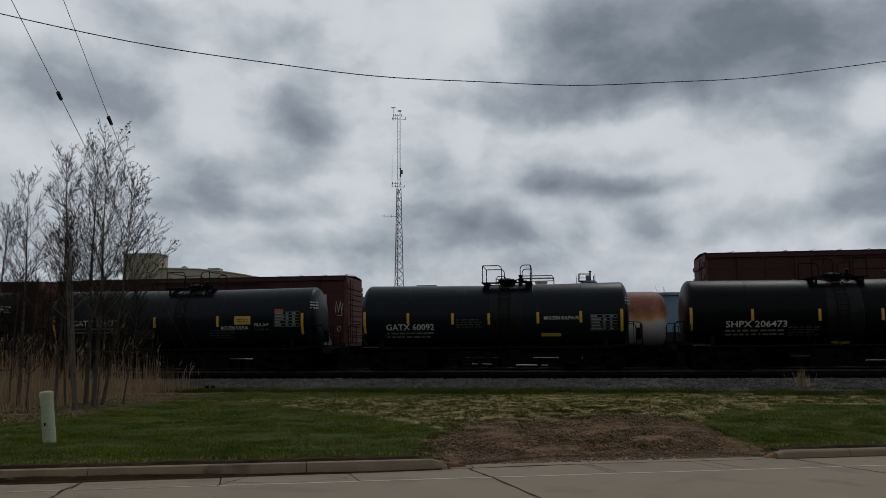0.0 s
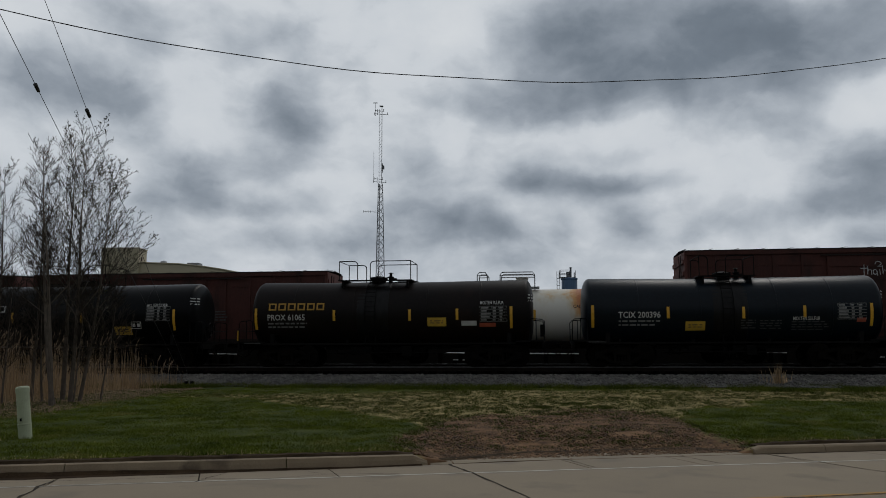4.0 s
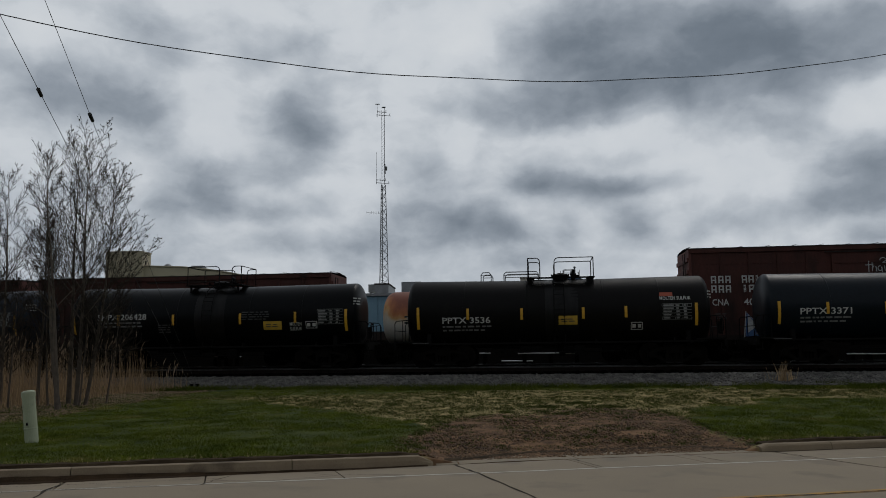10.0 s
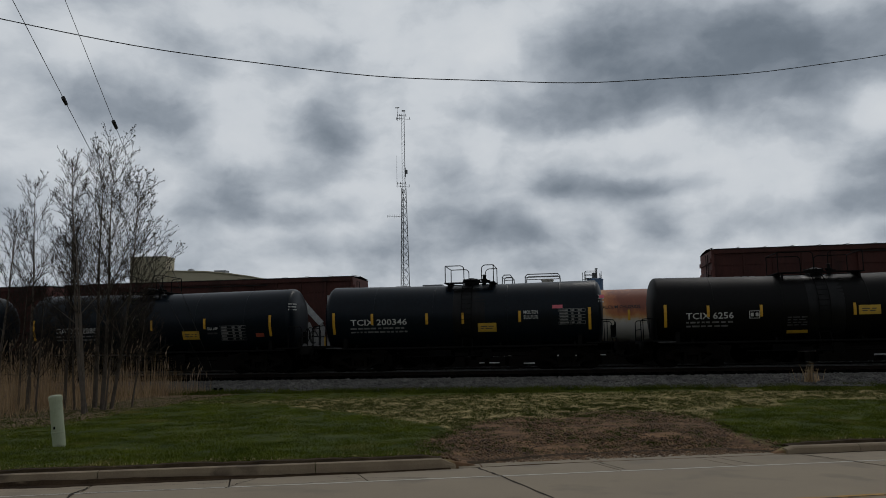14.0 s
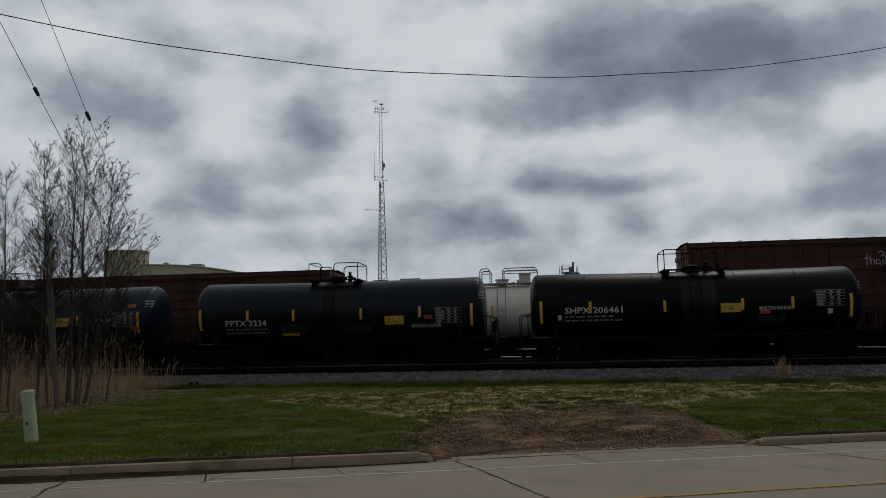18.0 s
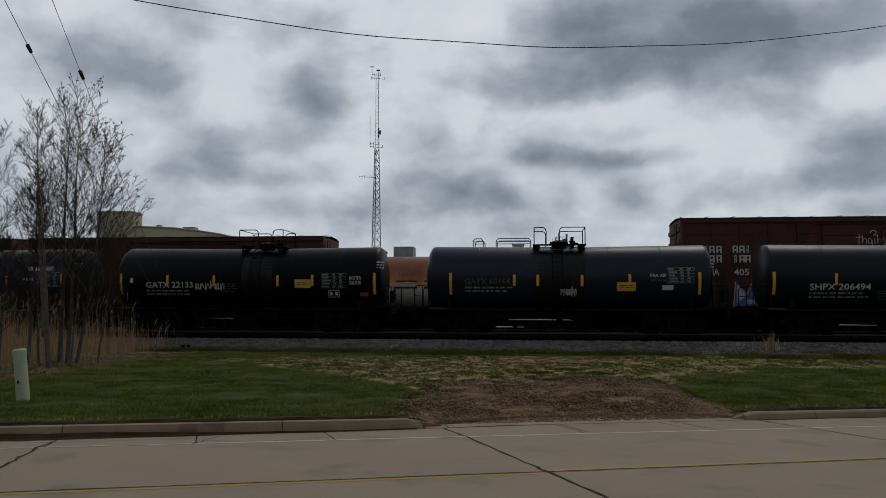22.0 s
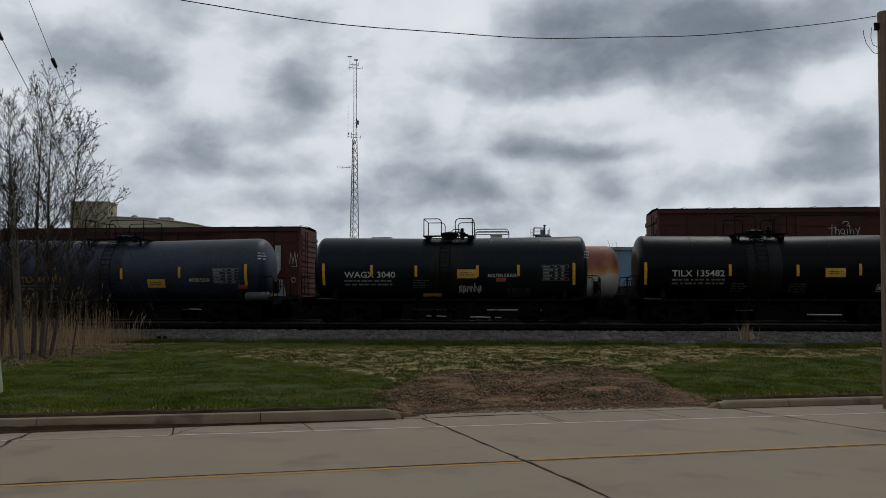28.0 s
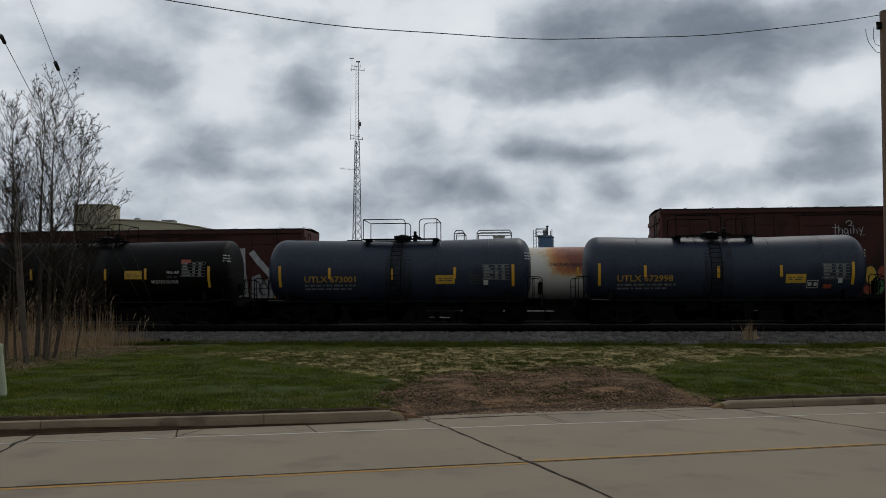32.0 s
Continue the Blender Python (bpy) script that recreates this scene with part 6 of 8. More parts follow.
tank_car("TCIX 6207", -401.19, 12.71, "black", "B", -0.18,
         (-4.23, 1.82, 2.04), (-6.01, -4.23, -1.88, 1.10, 3.81, 5.78), (0, 5),
         (("Y", 1.80, 0.68, 1.64), ("M", 3.16, 1.21, 1.94), ("G", 4.95, 1.11, 1.98), ("B", -2.25, 0.28, 1.86), ("b", -1.24, 0.69, 1.68),))
tank_car("UTLX 672998", -414.99, 11.34, "blue", "C", -0.37,
         (-3.29, 2.22, 1.87), (-5.12, -3.29, -0.40, 2.04, 4.80), (0, 4),
         (("Y", 2.61, 0.78, 1.83), ("B", 3.27, 0.41, 1.60), ("G", 4.15, 1.05, 2.11), ("W", 4.32, 0.17, 1.75), ("O", 3.85, 0.32, 1.51),))
tank_car("UTLX 673001", -428.41, 11.40, "blue", "C", 0.03,
         (-2.87, 2.19, 1.90), (-5.02, -2.89, -0.25, 2.39, 4.79), (0, 4),
         (("Y", 1.99, 0.80, 1.87), ("G", 4.08, 1.09, 2.16), ("W", 3.67, 0.19, 1.74), ("b", 3.21, 0.47, 1.86),))
tank_car("", -442.05, 12.60, "soot", "A", 0.23,
         (-2.76, 2.46, 2.11), (-5.83, -2.44, 0.92, 2.72, 5.52), (0, 4),
         (("Y", 2.18, 0.78, 2.14), ("O", 4.50, 0.42, 2.71), ("G", 4.83, 1.07, 2.37), ("M", 3.58, 1.20, 1.84), ("F", 3.95, 0.55, 2.18),))

tank_car("", -456.0, 12.6, "slate", "A", 0.0, (0, 0, 0), (-6.1, -3.0, 0.5, 2.6, 6.0), (0, 4), (("Y", 2.0, 0.75, 2.0), ("G", 4.6, 1.1, 2.2)))

# ---- standing cars on the siding ----
def bogies(car, half, inset=2.0):
    for side in (-1, 1):
        truck = part("bogie", BOLSTER, STEEL, car)
        truck.location = (side * (half - inset), 0, 0)
        for y in (-1.0, 1.0):
            o = part("side_frame", SIDE_FRAME, STEEL, truck)
            o.location = (0, y, 0)
        for x in (-0.89, 0.89):
            o = part("wheel_set", WHEEL_SET, STEEL, truck)
            o.location = (x, 0, 0.457)


def boxcar(s0, s1, top, label, ribs=11):
    """A boxcar whose near side stands between s0 and s1 along the siding."""
    length, half = s1 - s0, (s1 - s0) / 2
    car = thing("boxcar", track_pose((s0 + s1) / 2, SIDING_D + 1.6), label, "boxcar", "boxcars standing on the siding")
    y = 1.6
    part("underframe", boxes(((0, 0, 0.95), (length, 0.7, 0.3)), ((0, -1.35, 0.95), (length, 0.1, 0.28)), ((0, 1.35, 0.95), (length, 0.1, 0.28))), BOX_DARK, car)
    body = part("body", boxes(((0, 0, (1.05 + top) / 2), (length - 0.3, 2 * y - 0.14, top - 1.05))), BOX_PAINT, car, "brown ribbed steel body")
    # side posts and horizontal beads
    n = int(length / 1.22)
    post = mesh("side_post", boxes(((0, 0, (1.1 + top - 0.2) / 2), (0.1, 0.07, top - 1.35))), BOX_PAINT)
    for i in range(n + 1):
        x = -half + 0.2 + i * (length - 0.4) / n
        for yy in (-y + 0.05, y - 0.05):
            o = part("side_post", post, BOX_PAINT, body)
            o.location = (x, yy, 0)
    for yy in (-1, 1):
        part("side_sill", boxes(((0, yy * (y - 0.03), 1.12), (length - 0.1, 0.1, 0.22))), BOX_DARK, body)
        part("top_chord", boxes(((0, yy * (y - 0.04), top - 0.1), (length - 0.1, 0.1, 0.2))), BOX_PAINT, body)
        part("upper_bead", boxes(((0, yy * (y - 0.075), top - 0.72), (length - 0.6, 0.05, 0.06))), BOX_PAINT, body)
    # door
    door = part("door", boxes(((0, -y + 0.0, (1.2 + top - 0.35) / 2), (3.0, 0.06, top - 1.6))), BOX_PAINT, car, "sliding steel door")
    for k in range(6):
        part("door_rib", boxes(((0, -y - 0.045, 1.5 + k * (top - 2.3) / 5), (2.8, 0.04, 0.09))), BOX_PAINT, door)
    part("door_rail", boxes(((0.8, -y - 0.06, top - 0.3), (5.2, 0.06, 0.06))), BOX_DARK, car)
    # corrugated ends, their paint lightened to look lit
    for side in (-1, 1):
        end = part("end_wall", boxes(((side * (half - 0.1), 0, (1.05 + top) / 2), (0.14, 2 * y - 0.1, top - 1.1))), BOX_END_LIT, car, "corrugated end wall, coloured lighter for the light on it")
        for k in range(ribs):
            z = 1.4 + k * (top - 1.9) / (ribs - 1)
            part("end_rib", boxes(((side * (half - 0.02), 0, z), (0.12, 2 * y - 0.2, 0.2))), BOX_END_LIT, end)
        for yy in (-1.25, -0.8):
            bm = bmesh.new()
            tube(bm, (side * (half + 0.1), yy, 1.2), (side * (half + 0.1), yy, top - 0.2), 0.02, seg=6)
            part("end_ladder_rail", bm, BOX_DARK, end)
        for k in range(10):
            z = 1.3 + k * 0.38
            if z < top - 0.2:
                bm = bmesh.new()
                tube(bm, (side * (half + 0.1), -1.25, z), (side * (half + 0.1), -0.8, z), 0.016, seg=5)
                part("ladder_rung", bm, BOX_DARK, end)
    # shallow gabled roof with cross ribs
    prof = [(-y - 0.02, top - 0.02), (-y - 0.02, top + 0.03), (0, top + 0.1), (y + 0.02, top + 0.03), (y + 0.02, top - 0.02)]
    bm = sheet([[(x, a, b) for a, b in prof] for x in (-half + 0.04, half - 0.04)])
    bmesh.ops.recalc_face_normals(bm, faces=bm.faces)
    roof = part("roof", bm, BOX_DARK, car, "dark ribbed steel roof")
    for i in range(n + 2):
        x = -half + 0.1 + i * (length - 0.2) / (n + 1)
        bm = sheet([[(x + d, a, b + 0.045) for a, b in prof[1:4]] for d in (-0.05, 0.05)] )
        bmesh.ops.solidify(bm, geom=bm.faces[:], thickness=0.05)
        part("roof_rib", bm, BOX_DARK, roof)
    bogies(car, half, 2.4)
    for side in (-1, 1):
        o = part("coupler", COUPLER, STEEL, car)
        o.location, o.rotation_euler = (side * (half - 0.1), 0, 0), (0, 0, 0 if side > 0 else math.pi)
    return car, y


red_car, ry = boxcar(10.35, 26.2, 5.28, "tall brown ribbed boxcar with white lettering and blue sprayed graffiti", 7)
rust_car, _ = boxcar(-22.6, -6.88, 4.57, "weathered rust-brown boxcar with white graffiti and a dark roof")
far_car, _ = boxcar(-39.4, -23.6, 4.57, "weathered rust-brown boxcar with a dark roof")


def on_side(car, bm, x, z, name, material, label="", off=0.07):
    return part(name, shift(bm, (x, -1.6 - off, z)), material, car, label)


def rect(w, h):
    return sheet([[(-w / 2, 0, -h / 2), (-w / 2, 0, h / 2)], [(w / 2, 0, -h / 2), (w / 2, 0, h / 2)]])


def stroke(pts, width):
    """A painted stroke through points of (x, z) in the plane of a car's side, square at its ends."""
    rows = []
    for i, (x, z) in enumerate(pts):
        a, b = pts[max(0, i - 1)], pts[min(len(pts) - 1, i + 1)]
        d = Vector((b[0] - a[0], b[1] - a[1])).normalized() * width / 2
        rows.append([(x - d.y, 0, z + d.x), (x + d.y, 0, z - d.x)])
    return sheet(rows)


def swirl(cx, cz, rx, rz, a0, a1, n=14):
    return [(cx + rx * math.cos(radians(a0 + (a1 - a0) * i / n)), cz + rz * math.sin(radians(a0 + (a1 - a0) * i / n))) for i in range(n + 1)]


def blob(pts):
    bm = bmesh.new()
    bm.faces.new([bm.verts.new((x, 0, z)) for x, z in pts])
    return bm


# the owner's name as plain blocks, then the number
RX = -7.925 - 10.35
for row, z in ((0, 3.8), (1, 3.36)):
    for x in (11.45, 11.78, 12.1, 12.84, 13.14, 13.4, 14.28, 14.6):
        w = 0.1 if x == (13.4, 12.84)[row] else 0.24
        bm = bmesh.new()
        for cx, cz, a, b in ((0, 0.14, w, 0.065), (-w * 0.36, 0, w * 0.28, 0.34), (w * 0.36, 0, w * 0.28, 0.34), (0, -0.03, w, 0.06)):
            bm.faces.new([bm.verts.new((cx + p * a / 2, 0, cz + q * b / 2)) for p, q in ((-1, -1), (1, -1), (1, 1), (-1, 1))])
        on_side(red_car, bm, RX + x, z, "name_block", LETTER_WHITE, "plain white block of the painted name")
for text, x, w in (("CNA", 11.72, 0.75), ("405", 13.1, 0.68), ("619", 14.36, 0.7)):
    on_side(red_car, lettering(text, w, 0.31), RX + x, 2.74, "number_lettering", LETTER_WHITE, "white painted number")
on_side(red_car, bars(0.5, 3, 0.1, 5), RX + 11.7, 2.1, "small_lettering", LETTER_GREY, "small unreadable stencilled lines")
on_side(red_car, bars(0.4, 3, 0.12, 6), RX + 15.5, 2.5, "small_lettering", LETTER_GREY, "small boxed stencil")
# a thin sprayed tag: loops and upright strokes
for i, pts in enumerate((
        [(18.2, 4.32), (18.55, 4.34)], [(18.36, 4.5), (18.34, 4.0)], [(18.5, 4.45), (18.5, 4.05), (18.56, 4.28), (18.66, 4.25), (18.68, 4.02)],
        swirl(18.83, 4.16, 0.09, 0.11, 60, 400) + [(18.93, 3.98)], [(19.03, 4.28), (19.05, 4.02)], swirl(18.98, 4.55, 0.13, 0.09, 200, -40) + [(18.95, 4.42), (19.12, 4.42)],
        [(19.15, 4.45), (19.17, 4.04), (19.22, 4.26), (19.31, 4.22), (19.33, 4.03)], [(19.4, 4.3), (19.5, 4.12), (19.6, 4.36), (19.47, 3.95), (19.65, 3.98)])):
    on_side(red_car, stroke(pts, 0.035), RX + 0.0, 0.0, "sprayed_stroke", SPRAY_WHITE, "thin white sprayed stroke")
# large sprayed letters low on the side: blue and white shapes with dark outlines
for pts in ([(12.75, 1.15), (12.85, 2.25), (13.3, 1.75), (13.55, 2.2), (13.9, 1.9), (14.25, 1.2)], [(14.1, 1.2), (14.3, 2.1), (14.9, 2.2), (15.3, 1.9), (15.4, 1.25)]):
    on_side(red_car, blob(pts), RX, 0, "sprayed_letter", SPRAY_BLUE, "blue sprayed graffiti letter", 0.075)
for pts in ([(12.85, 1.3), (12.9, 2.15), (13.3, 1.62)], [(13.5, 1.62), (13.62, 2.12), (14.0, 1.9), (13.85, 1.68)], [(14.55, 1.75), (14.75, 2.05), (15.1, 2.0), (14.95, 1.75)], [(13.2, 1.25), (13.35, 1.48), (13.8, 1.42), (13.75, 1.25)], [(14.45, 1.3), (14.6, 1.52), (15.2, 1.5), (15.1, 1.28)]):
    on_side(red_car, blob(pts), RX, 0, "sprayed_fill", SPRAY_WHITE, "pale fill of a sprayed letter", 0.082)
for pts in ([(12.7, 1.12), (12.82, 2.3), (13.3, 1.72), (13.55, 2.26), (13.95, 1.95), (14.3, 1.15)], swirl(14.75, 1.7, 0.62, 0.5, 170, 10), [(14.1, 1.4), (14.7, 1.55), (15.4, 1.4)]):
    on_side(red_car, stroke(pts, 0.05), RX, 0, "sprayed_outline", SPRAY_WHITE, "white sprayed outline", 0.088)
for cx, cz, rx, rz, ink in ((19.85, 2.1, 0.28, 0.45, PLACARD), (20.15, 1.6, 0.3, 0.4, GREEN_SPRAY), (20.4, 2.2, 0.25, 0.35, ORANGE), (20.75, 1.8, 0.35, 0.5, PLACARD), (19.7, 1.45, 0.22, 0.25, ORANGE)):
    on_side(red_car, blob(swirl(cx, cz, rx, rz, 0, 330, 9)), RX, 0, "sprayed_letter", ink, "bright bubble of sprayed graffiti", 0.075 + 0.003 * cx % 0.01)
    on_side(red_car, stroke(swirl(cx, cz, rx, rz, 0, 350), 0.05), RX, 0, "sprayed_outline", LETTER_BLACK, "black sprayed outline", 0.09)
for x in (10.84, 13.75, 15.9):
    on_side(red_car, rect(0.11, 0.85), RX + x, 1.62, "reflector", REFLECTOR, "yellow reflector strip", 0.095)
LX = 7.86 + 6.88
on_side(rust_car, rect(0.3, 1.2), LX - 8.05, 3.05, "painted_bar", SPRAY_WHITE, "worn white painted upright bar")
on_side(rust_car, blob([(-8.2, 2.45), (-7.9, 2.45), (-8.05, 2.2)]), LX, 0, "painted_bar", SPRAY_WHITE, "worn white painted upright bar")
on_side(rust_car, stroke([(-9.55, 3.45), (-9.2, 3.0), (-8.5, 2.25)], 0.3), LX, 0, "painted_stroke", SPRAY_WHITE, "large white painted diagonal stroke")
on_side(rust_car, stroke([(-10.0, 3.62), (-9.96, 2.6), (-9.9, 1.7)], 0.28), LX, 0, "painted_stroke", SPRAY_WHITE, "large white painted upright stroke", 0.074)
on_side(rust_car, blob([(-9.5, 1.15), (-9.5, 2.2), (-9.1, 2.35), (-8.9, 1.95), (-8.45, 2.3), (-8.3, 2.05), (-8.35, 1.15)]), LX, 0, "sprayed_letter", SPRAY_GREY, "pale sprayed lettering", 0.078)
on_side(rust_car, blob([(-8.2, 1.15), (-8.22, 2.05), (-7.75, 1.95), (-7.6, 1.15)]), LX, 0, "sprayed_letter", SPRAY_GREY, "pale sprayed lettering", 0.078)
on_side(rust_car, blob([(-10.2, 1.2), (-10.1, 2.2), (-9.75, 2.3), (-9.65, 1.2)]), LX, 0, "sprayed_letter", SPRAY_GREY, "pale sprayed lettering", 0.078)
for pts in ([(-9.4, 2.1), (-9.1, 1.9), (-9.0, 1.3)], swirl(-8.9, 1.6, 0.2, 0.3, 0, 300), [(-8.62, 1.2), (-8.6, 2.2)], swirl(-9.9, 1.7, 0.18, 0.35, 40, 320), [(-9.5, 1.4), (-9.2, 1.25)]):
    on_side(rust_car, stroke(pts, 0.06), LX, 0, "sprayed_outline", LETTER_BLACK, "dark sprayed outline", 0.085)
for pts in ([(-7.45, 2.75), (-7.4, 3.3), (-7.3, 2.9)], [(-7.3, 2.75), (-7.2, 3.25), (-7.1, 2.85), (-7.05, 3.2)], [(-7.35, 2.6), (-7.1, 2.6), (-7.2, 3.35)], swirl(-7.25, 1.95, 0.09, 0.12, 0, 340)):
    on_side(rust_car, stroke(pts, 0.035), LX, 0, "sprayed_stroke", SPRAY_WHITE, "thin white sprayed stroke")
on_side(rust_car, bars(0.7, 4, 0.14, 8), LX - 12.3, 2.4, "small_lettering", LETTER_GREY, "small unreadable stencilled lines")
for x in (-8.3, -11.4):
    on_side(rust_car, rect(0.1, 0.5), LX + x, 1.4, "reflector", REFLECTOR, "yellow reflector strip", 0.09)


BOX_X = 0.6       # the valve box on the white tank car


def white_tank_car():
    car = thing("tank_car", track_pose(2.1, SIDING_D + 1.6), "old white tank car streaked with orange rust on the siding", "tank car")
    half, r, zc = 6.6, 1.36, 2.28
    left = [(-half + 0.62 * (1 - math.cos(a)), r * math.sin(a) ** 0.55) for a in [math.pi / 2 * k / 8 for k in range(1, 9)]]
    prof = left + [(-5.7 + 0.3 * k, r) for k in range(39)] + [(-x, q) for x, q in reversed(left)]
    bm = lathe(bmesh.new(), prof, "X", 48)
    me = mesh("tank", shift(bm, (0, 0, zc)), RUSTY_WHITE, True)
    at = me.color_attributes.new("rust", "FLOAT_COLOR", "POINT")
    for v in me.vertices:
        x, h = v.co.x, (v.co.z - zc) / r
        ends = smooth(-2.2, -3.8, x) * (1 - 0.55 * smooth(-5.8, -6.4, x)) + smooth(2.4, 4.0, x)
        k = ends * smooth(-0.35, 0.35, h) * (1 - 0.25 * smooth(0.85, 1.0, h)) + 0.22 * smooth(0.2, 0.9, h)
        at.data[v.index].color = (k, k, k, 1)
    tank = part("tank", me, RUSTY_WHITE, car, "white tank with orange rust over both ends")
    z = zc + r
    part("top_walkway", boxes(((-0.2, -0.5, z + 0.08), (3.3, 0.4, 0.05)), ((-0.2, 0.5, z + 0.08), (3.3, 0.4, 0.05))), GREY_METAL, car)
    for x, w in ((-1.36, 0.5), (0.375, 1.7)):
        for y in (-0.7, 0.7):
            part("railing_hoop", pipe(bmesh.new(), [(x - w / 2, y, z), (x - w / 2, y, z + 0.72), (x - w / 2 + 0.1, y, z + 0.83), (x + w / 2 - 0.1, y, z + 0.83), (x + w / 2, y, z + 0.7), (x + w / 2, y, z)], 0.026, 6), GREY_METAL, car)
            part("railing_bar", pipe(bmesh.new(), [(x - w / 2, y, z + 0.68), (x + w / 2, y, z + 0.68)], 0.02, 6), GREY_METAL, car)
    part("manway", shift(lathe(bmesh.new(), [(0, 0.3), (0.3, 0.3), (0.31, 0.36), (0.38, 0.36), (0.42, 0.1)], "Z", 18), (-0.55, 0, z - 0.05)), OLD_WHITE, car)
    part("valve_box", boxes(((BOX_X, -0.2, z + 0.33), (0.56, 0.5, 0.42)), ((BOX_X, -0.2, z + 0.56), (0.62, 0.56, 0.05)), ((BOX_X - 0.15, -0.2, z + 0.06), (0.06, 0.06, 0.14)), ((BOX_X + 0.15, -0.2, z + 0.06), (0.06, 0.06, 0.14))), OLD_WHITE, car, "rusting cream valve box")
    for vx, vh in ((0.0, 0.12), (0.25, 0.2), (0.5, 0.14)):
        part("small_valve", shift(lathe(bmesh.new(), [(0, 0.07), (vh, 0.06), (vh + 0.03, 0.09), (vh + 0.08, 0.03)], "Z", 10), (vx, -0.1, z)), OLD_WHITE, car)
    bm = bmesh.new()
    pipe(bm, [(-0.75, -1.45, 1.0), (-0.75, -1.5, zc), (-0.75, -0.95, z - 0.15)], 0.025)
    pipe(bm, [(-0.35, -1.45, 1.0), (-0.35, -1.5, zc), (-0.35, -0.95, z - 0.15)], 0.025)
    for k in range(6):
        pipe(bm, [(-0.75, -1.47, 1.1 + k * 0.25), (-0.35, -1.47, 1.1 + k * 0.25)], 0.016)
    part("ladder", bm, GREY_METAL, car)
    sheet_w = [("WFRX", -4.85, 0.8), ("116229", -3.3, 1.1)]
    for text, x, w in sheet_w:
        bm = rect(w + 0.25, 0.4)
        for v in bm.verts:
            v.co = Vector((v.co.x + x, -math.sqrt(r * r - (v.co.z - 0.1) ** 2) - 0.01, v.co.z + zc - 0.1))
        part("number_panel", bm, LETTER_BLACK, tank, "black panel behind the number")
        bm = lettering(text, w, 0.26)
        for v in bm.verts:
            v.co = Vector((v.co.x + x, -math.sqrt(r * r - (v.co.z - 0.1) ** 2) - 0.03, v.co.z + zc - 0.1))
        part("number_lettering", bm, LETTER_WHITE, tank, "white reporting number")
    for x in (-1.0, 1.2, 4.4):
        bm = rect(0.11, 0.5)
        for v in bm.verts:
            v.co = Vector((v.co.x + x, -r - 0.012, v.co.z + zc + 0.05))
        part("reflector", bm, REFLECTOR, car, "yellow reflector strip")
    bm = lettering("CALCIUM CHLORIDE", 1.9, 0.15)
    for v in bm.verts:
        dz = v.co.z + 0.45
        v.co = Vector((v.co.x + 4.0, -math.sqrt(r * r - dz * dz) - 0.02, zc + dz))
    part("cargo_lettering", bm, LETTER_BLACK, tank, "black stencilled cargo name")
    part("underframe", boxes(((0, 0, 0.92), (15.4, 0.5, 0.34)), ((-7.2, 0, 1.06), (1.2, 2.7, 0.06)), ((7.2, 0, 1.06), (1.2, 2.7, 0.06)), ((0, -1.35, 1.0), (15.2, 0.06, 0.1)), ((0, 1.35, 1.0), (15.2, 0.06, 0.1))), BLACK_STEEL, car)
    for side in (-1, 1):
        for data, name, x in ((HANDRAIL, "end_handrail", 7.5), (COUPLER, "coupler", 7.5)):
            o = part(name, data, BLACK_STEEL, car)
            o.location, o.rotation_euler = (side * x, 0, 0), (0, 0, 0 if side > 0 else math.pi)
    bogies(car, 7.6, 2.0)


white_tank_car()

# ---- beyond the tracks ----
def factory():
    b = thing("factory_building", pose(-34.7, 78, 0.5), "cream metal-clad factory with a taller block and low roof", "building")
    block = part("tall_block", boxes(((0, 1.1, 5.6), (3.66, 2.2, 11.2))), CREAM, b, "tall cream metal-clad block")
    part("parapet_cap", boxes(((0, 1.1, 11.22), (3.8, 2.34, 0.1))), CREAM_TRIM, block)
    for i in range(8):
        part("siding_rib", boxes(((-1.7 + i * 0.485, -0.03, 5.6), (0.04, 0.05, 11.1))), CREAM, block)
    part("wall_vent", boxes(((1.85, 0.9, 10.2), (0.06, 0.25, 0.35))), BLACK_STEEL, block)
    prof = [(1.86, 0), (1.86, 9.78), (5.8, 9.62), (8.2, 9.35), (10.4, 9.0), (14, 8.2), (22, 6.0), (22, 0)]
    bm = sheet([[(x, y, z) for x, z in prof] for y in (0.6, 14)])
    bm.faces.new([v for v in bm.verts][:len(prof)])
    bm.faces.new([v for v in bm.verts][len(prof):])
    bmesh.ops.recalc_face_normals(bm, faces=bm.faces)
    hall = part("low_hall", bm, CREAM, b, "low cream hall with a curved roof")
    part("roof_edge", pipe(bmesh.new(), [(x, 0.56, z + 0.03) for x, z in prof[1:7]], 0.08, 6), CREAM_TRIM, hall)
    part("roof_vent", shift(lathe(bmesh.new(), [(0, 0.28), (0.35, 0.28), (0.36, 0.42), (0.55, 0.3), (0.65, 0.05)], "Z", 14), (3.3, 3, 9.6)), GREY_METAL, b, "round galvanised roof vent")
    part("roof_unit", boxes(((6.2, 4, 9.75), (1.2, 1.2, 0.6))), GREY_METAL, b, "boxy roof unit")
    for i in range(9):
        part("hall_rib", boxes(((3 + i * 1.4, 0.57, 3.5), (0.06, 0.06, 6.6))), CREAM, hall)


factory()


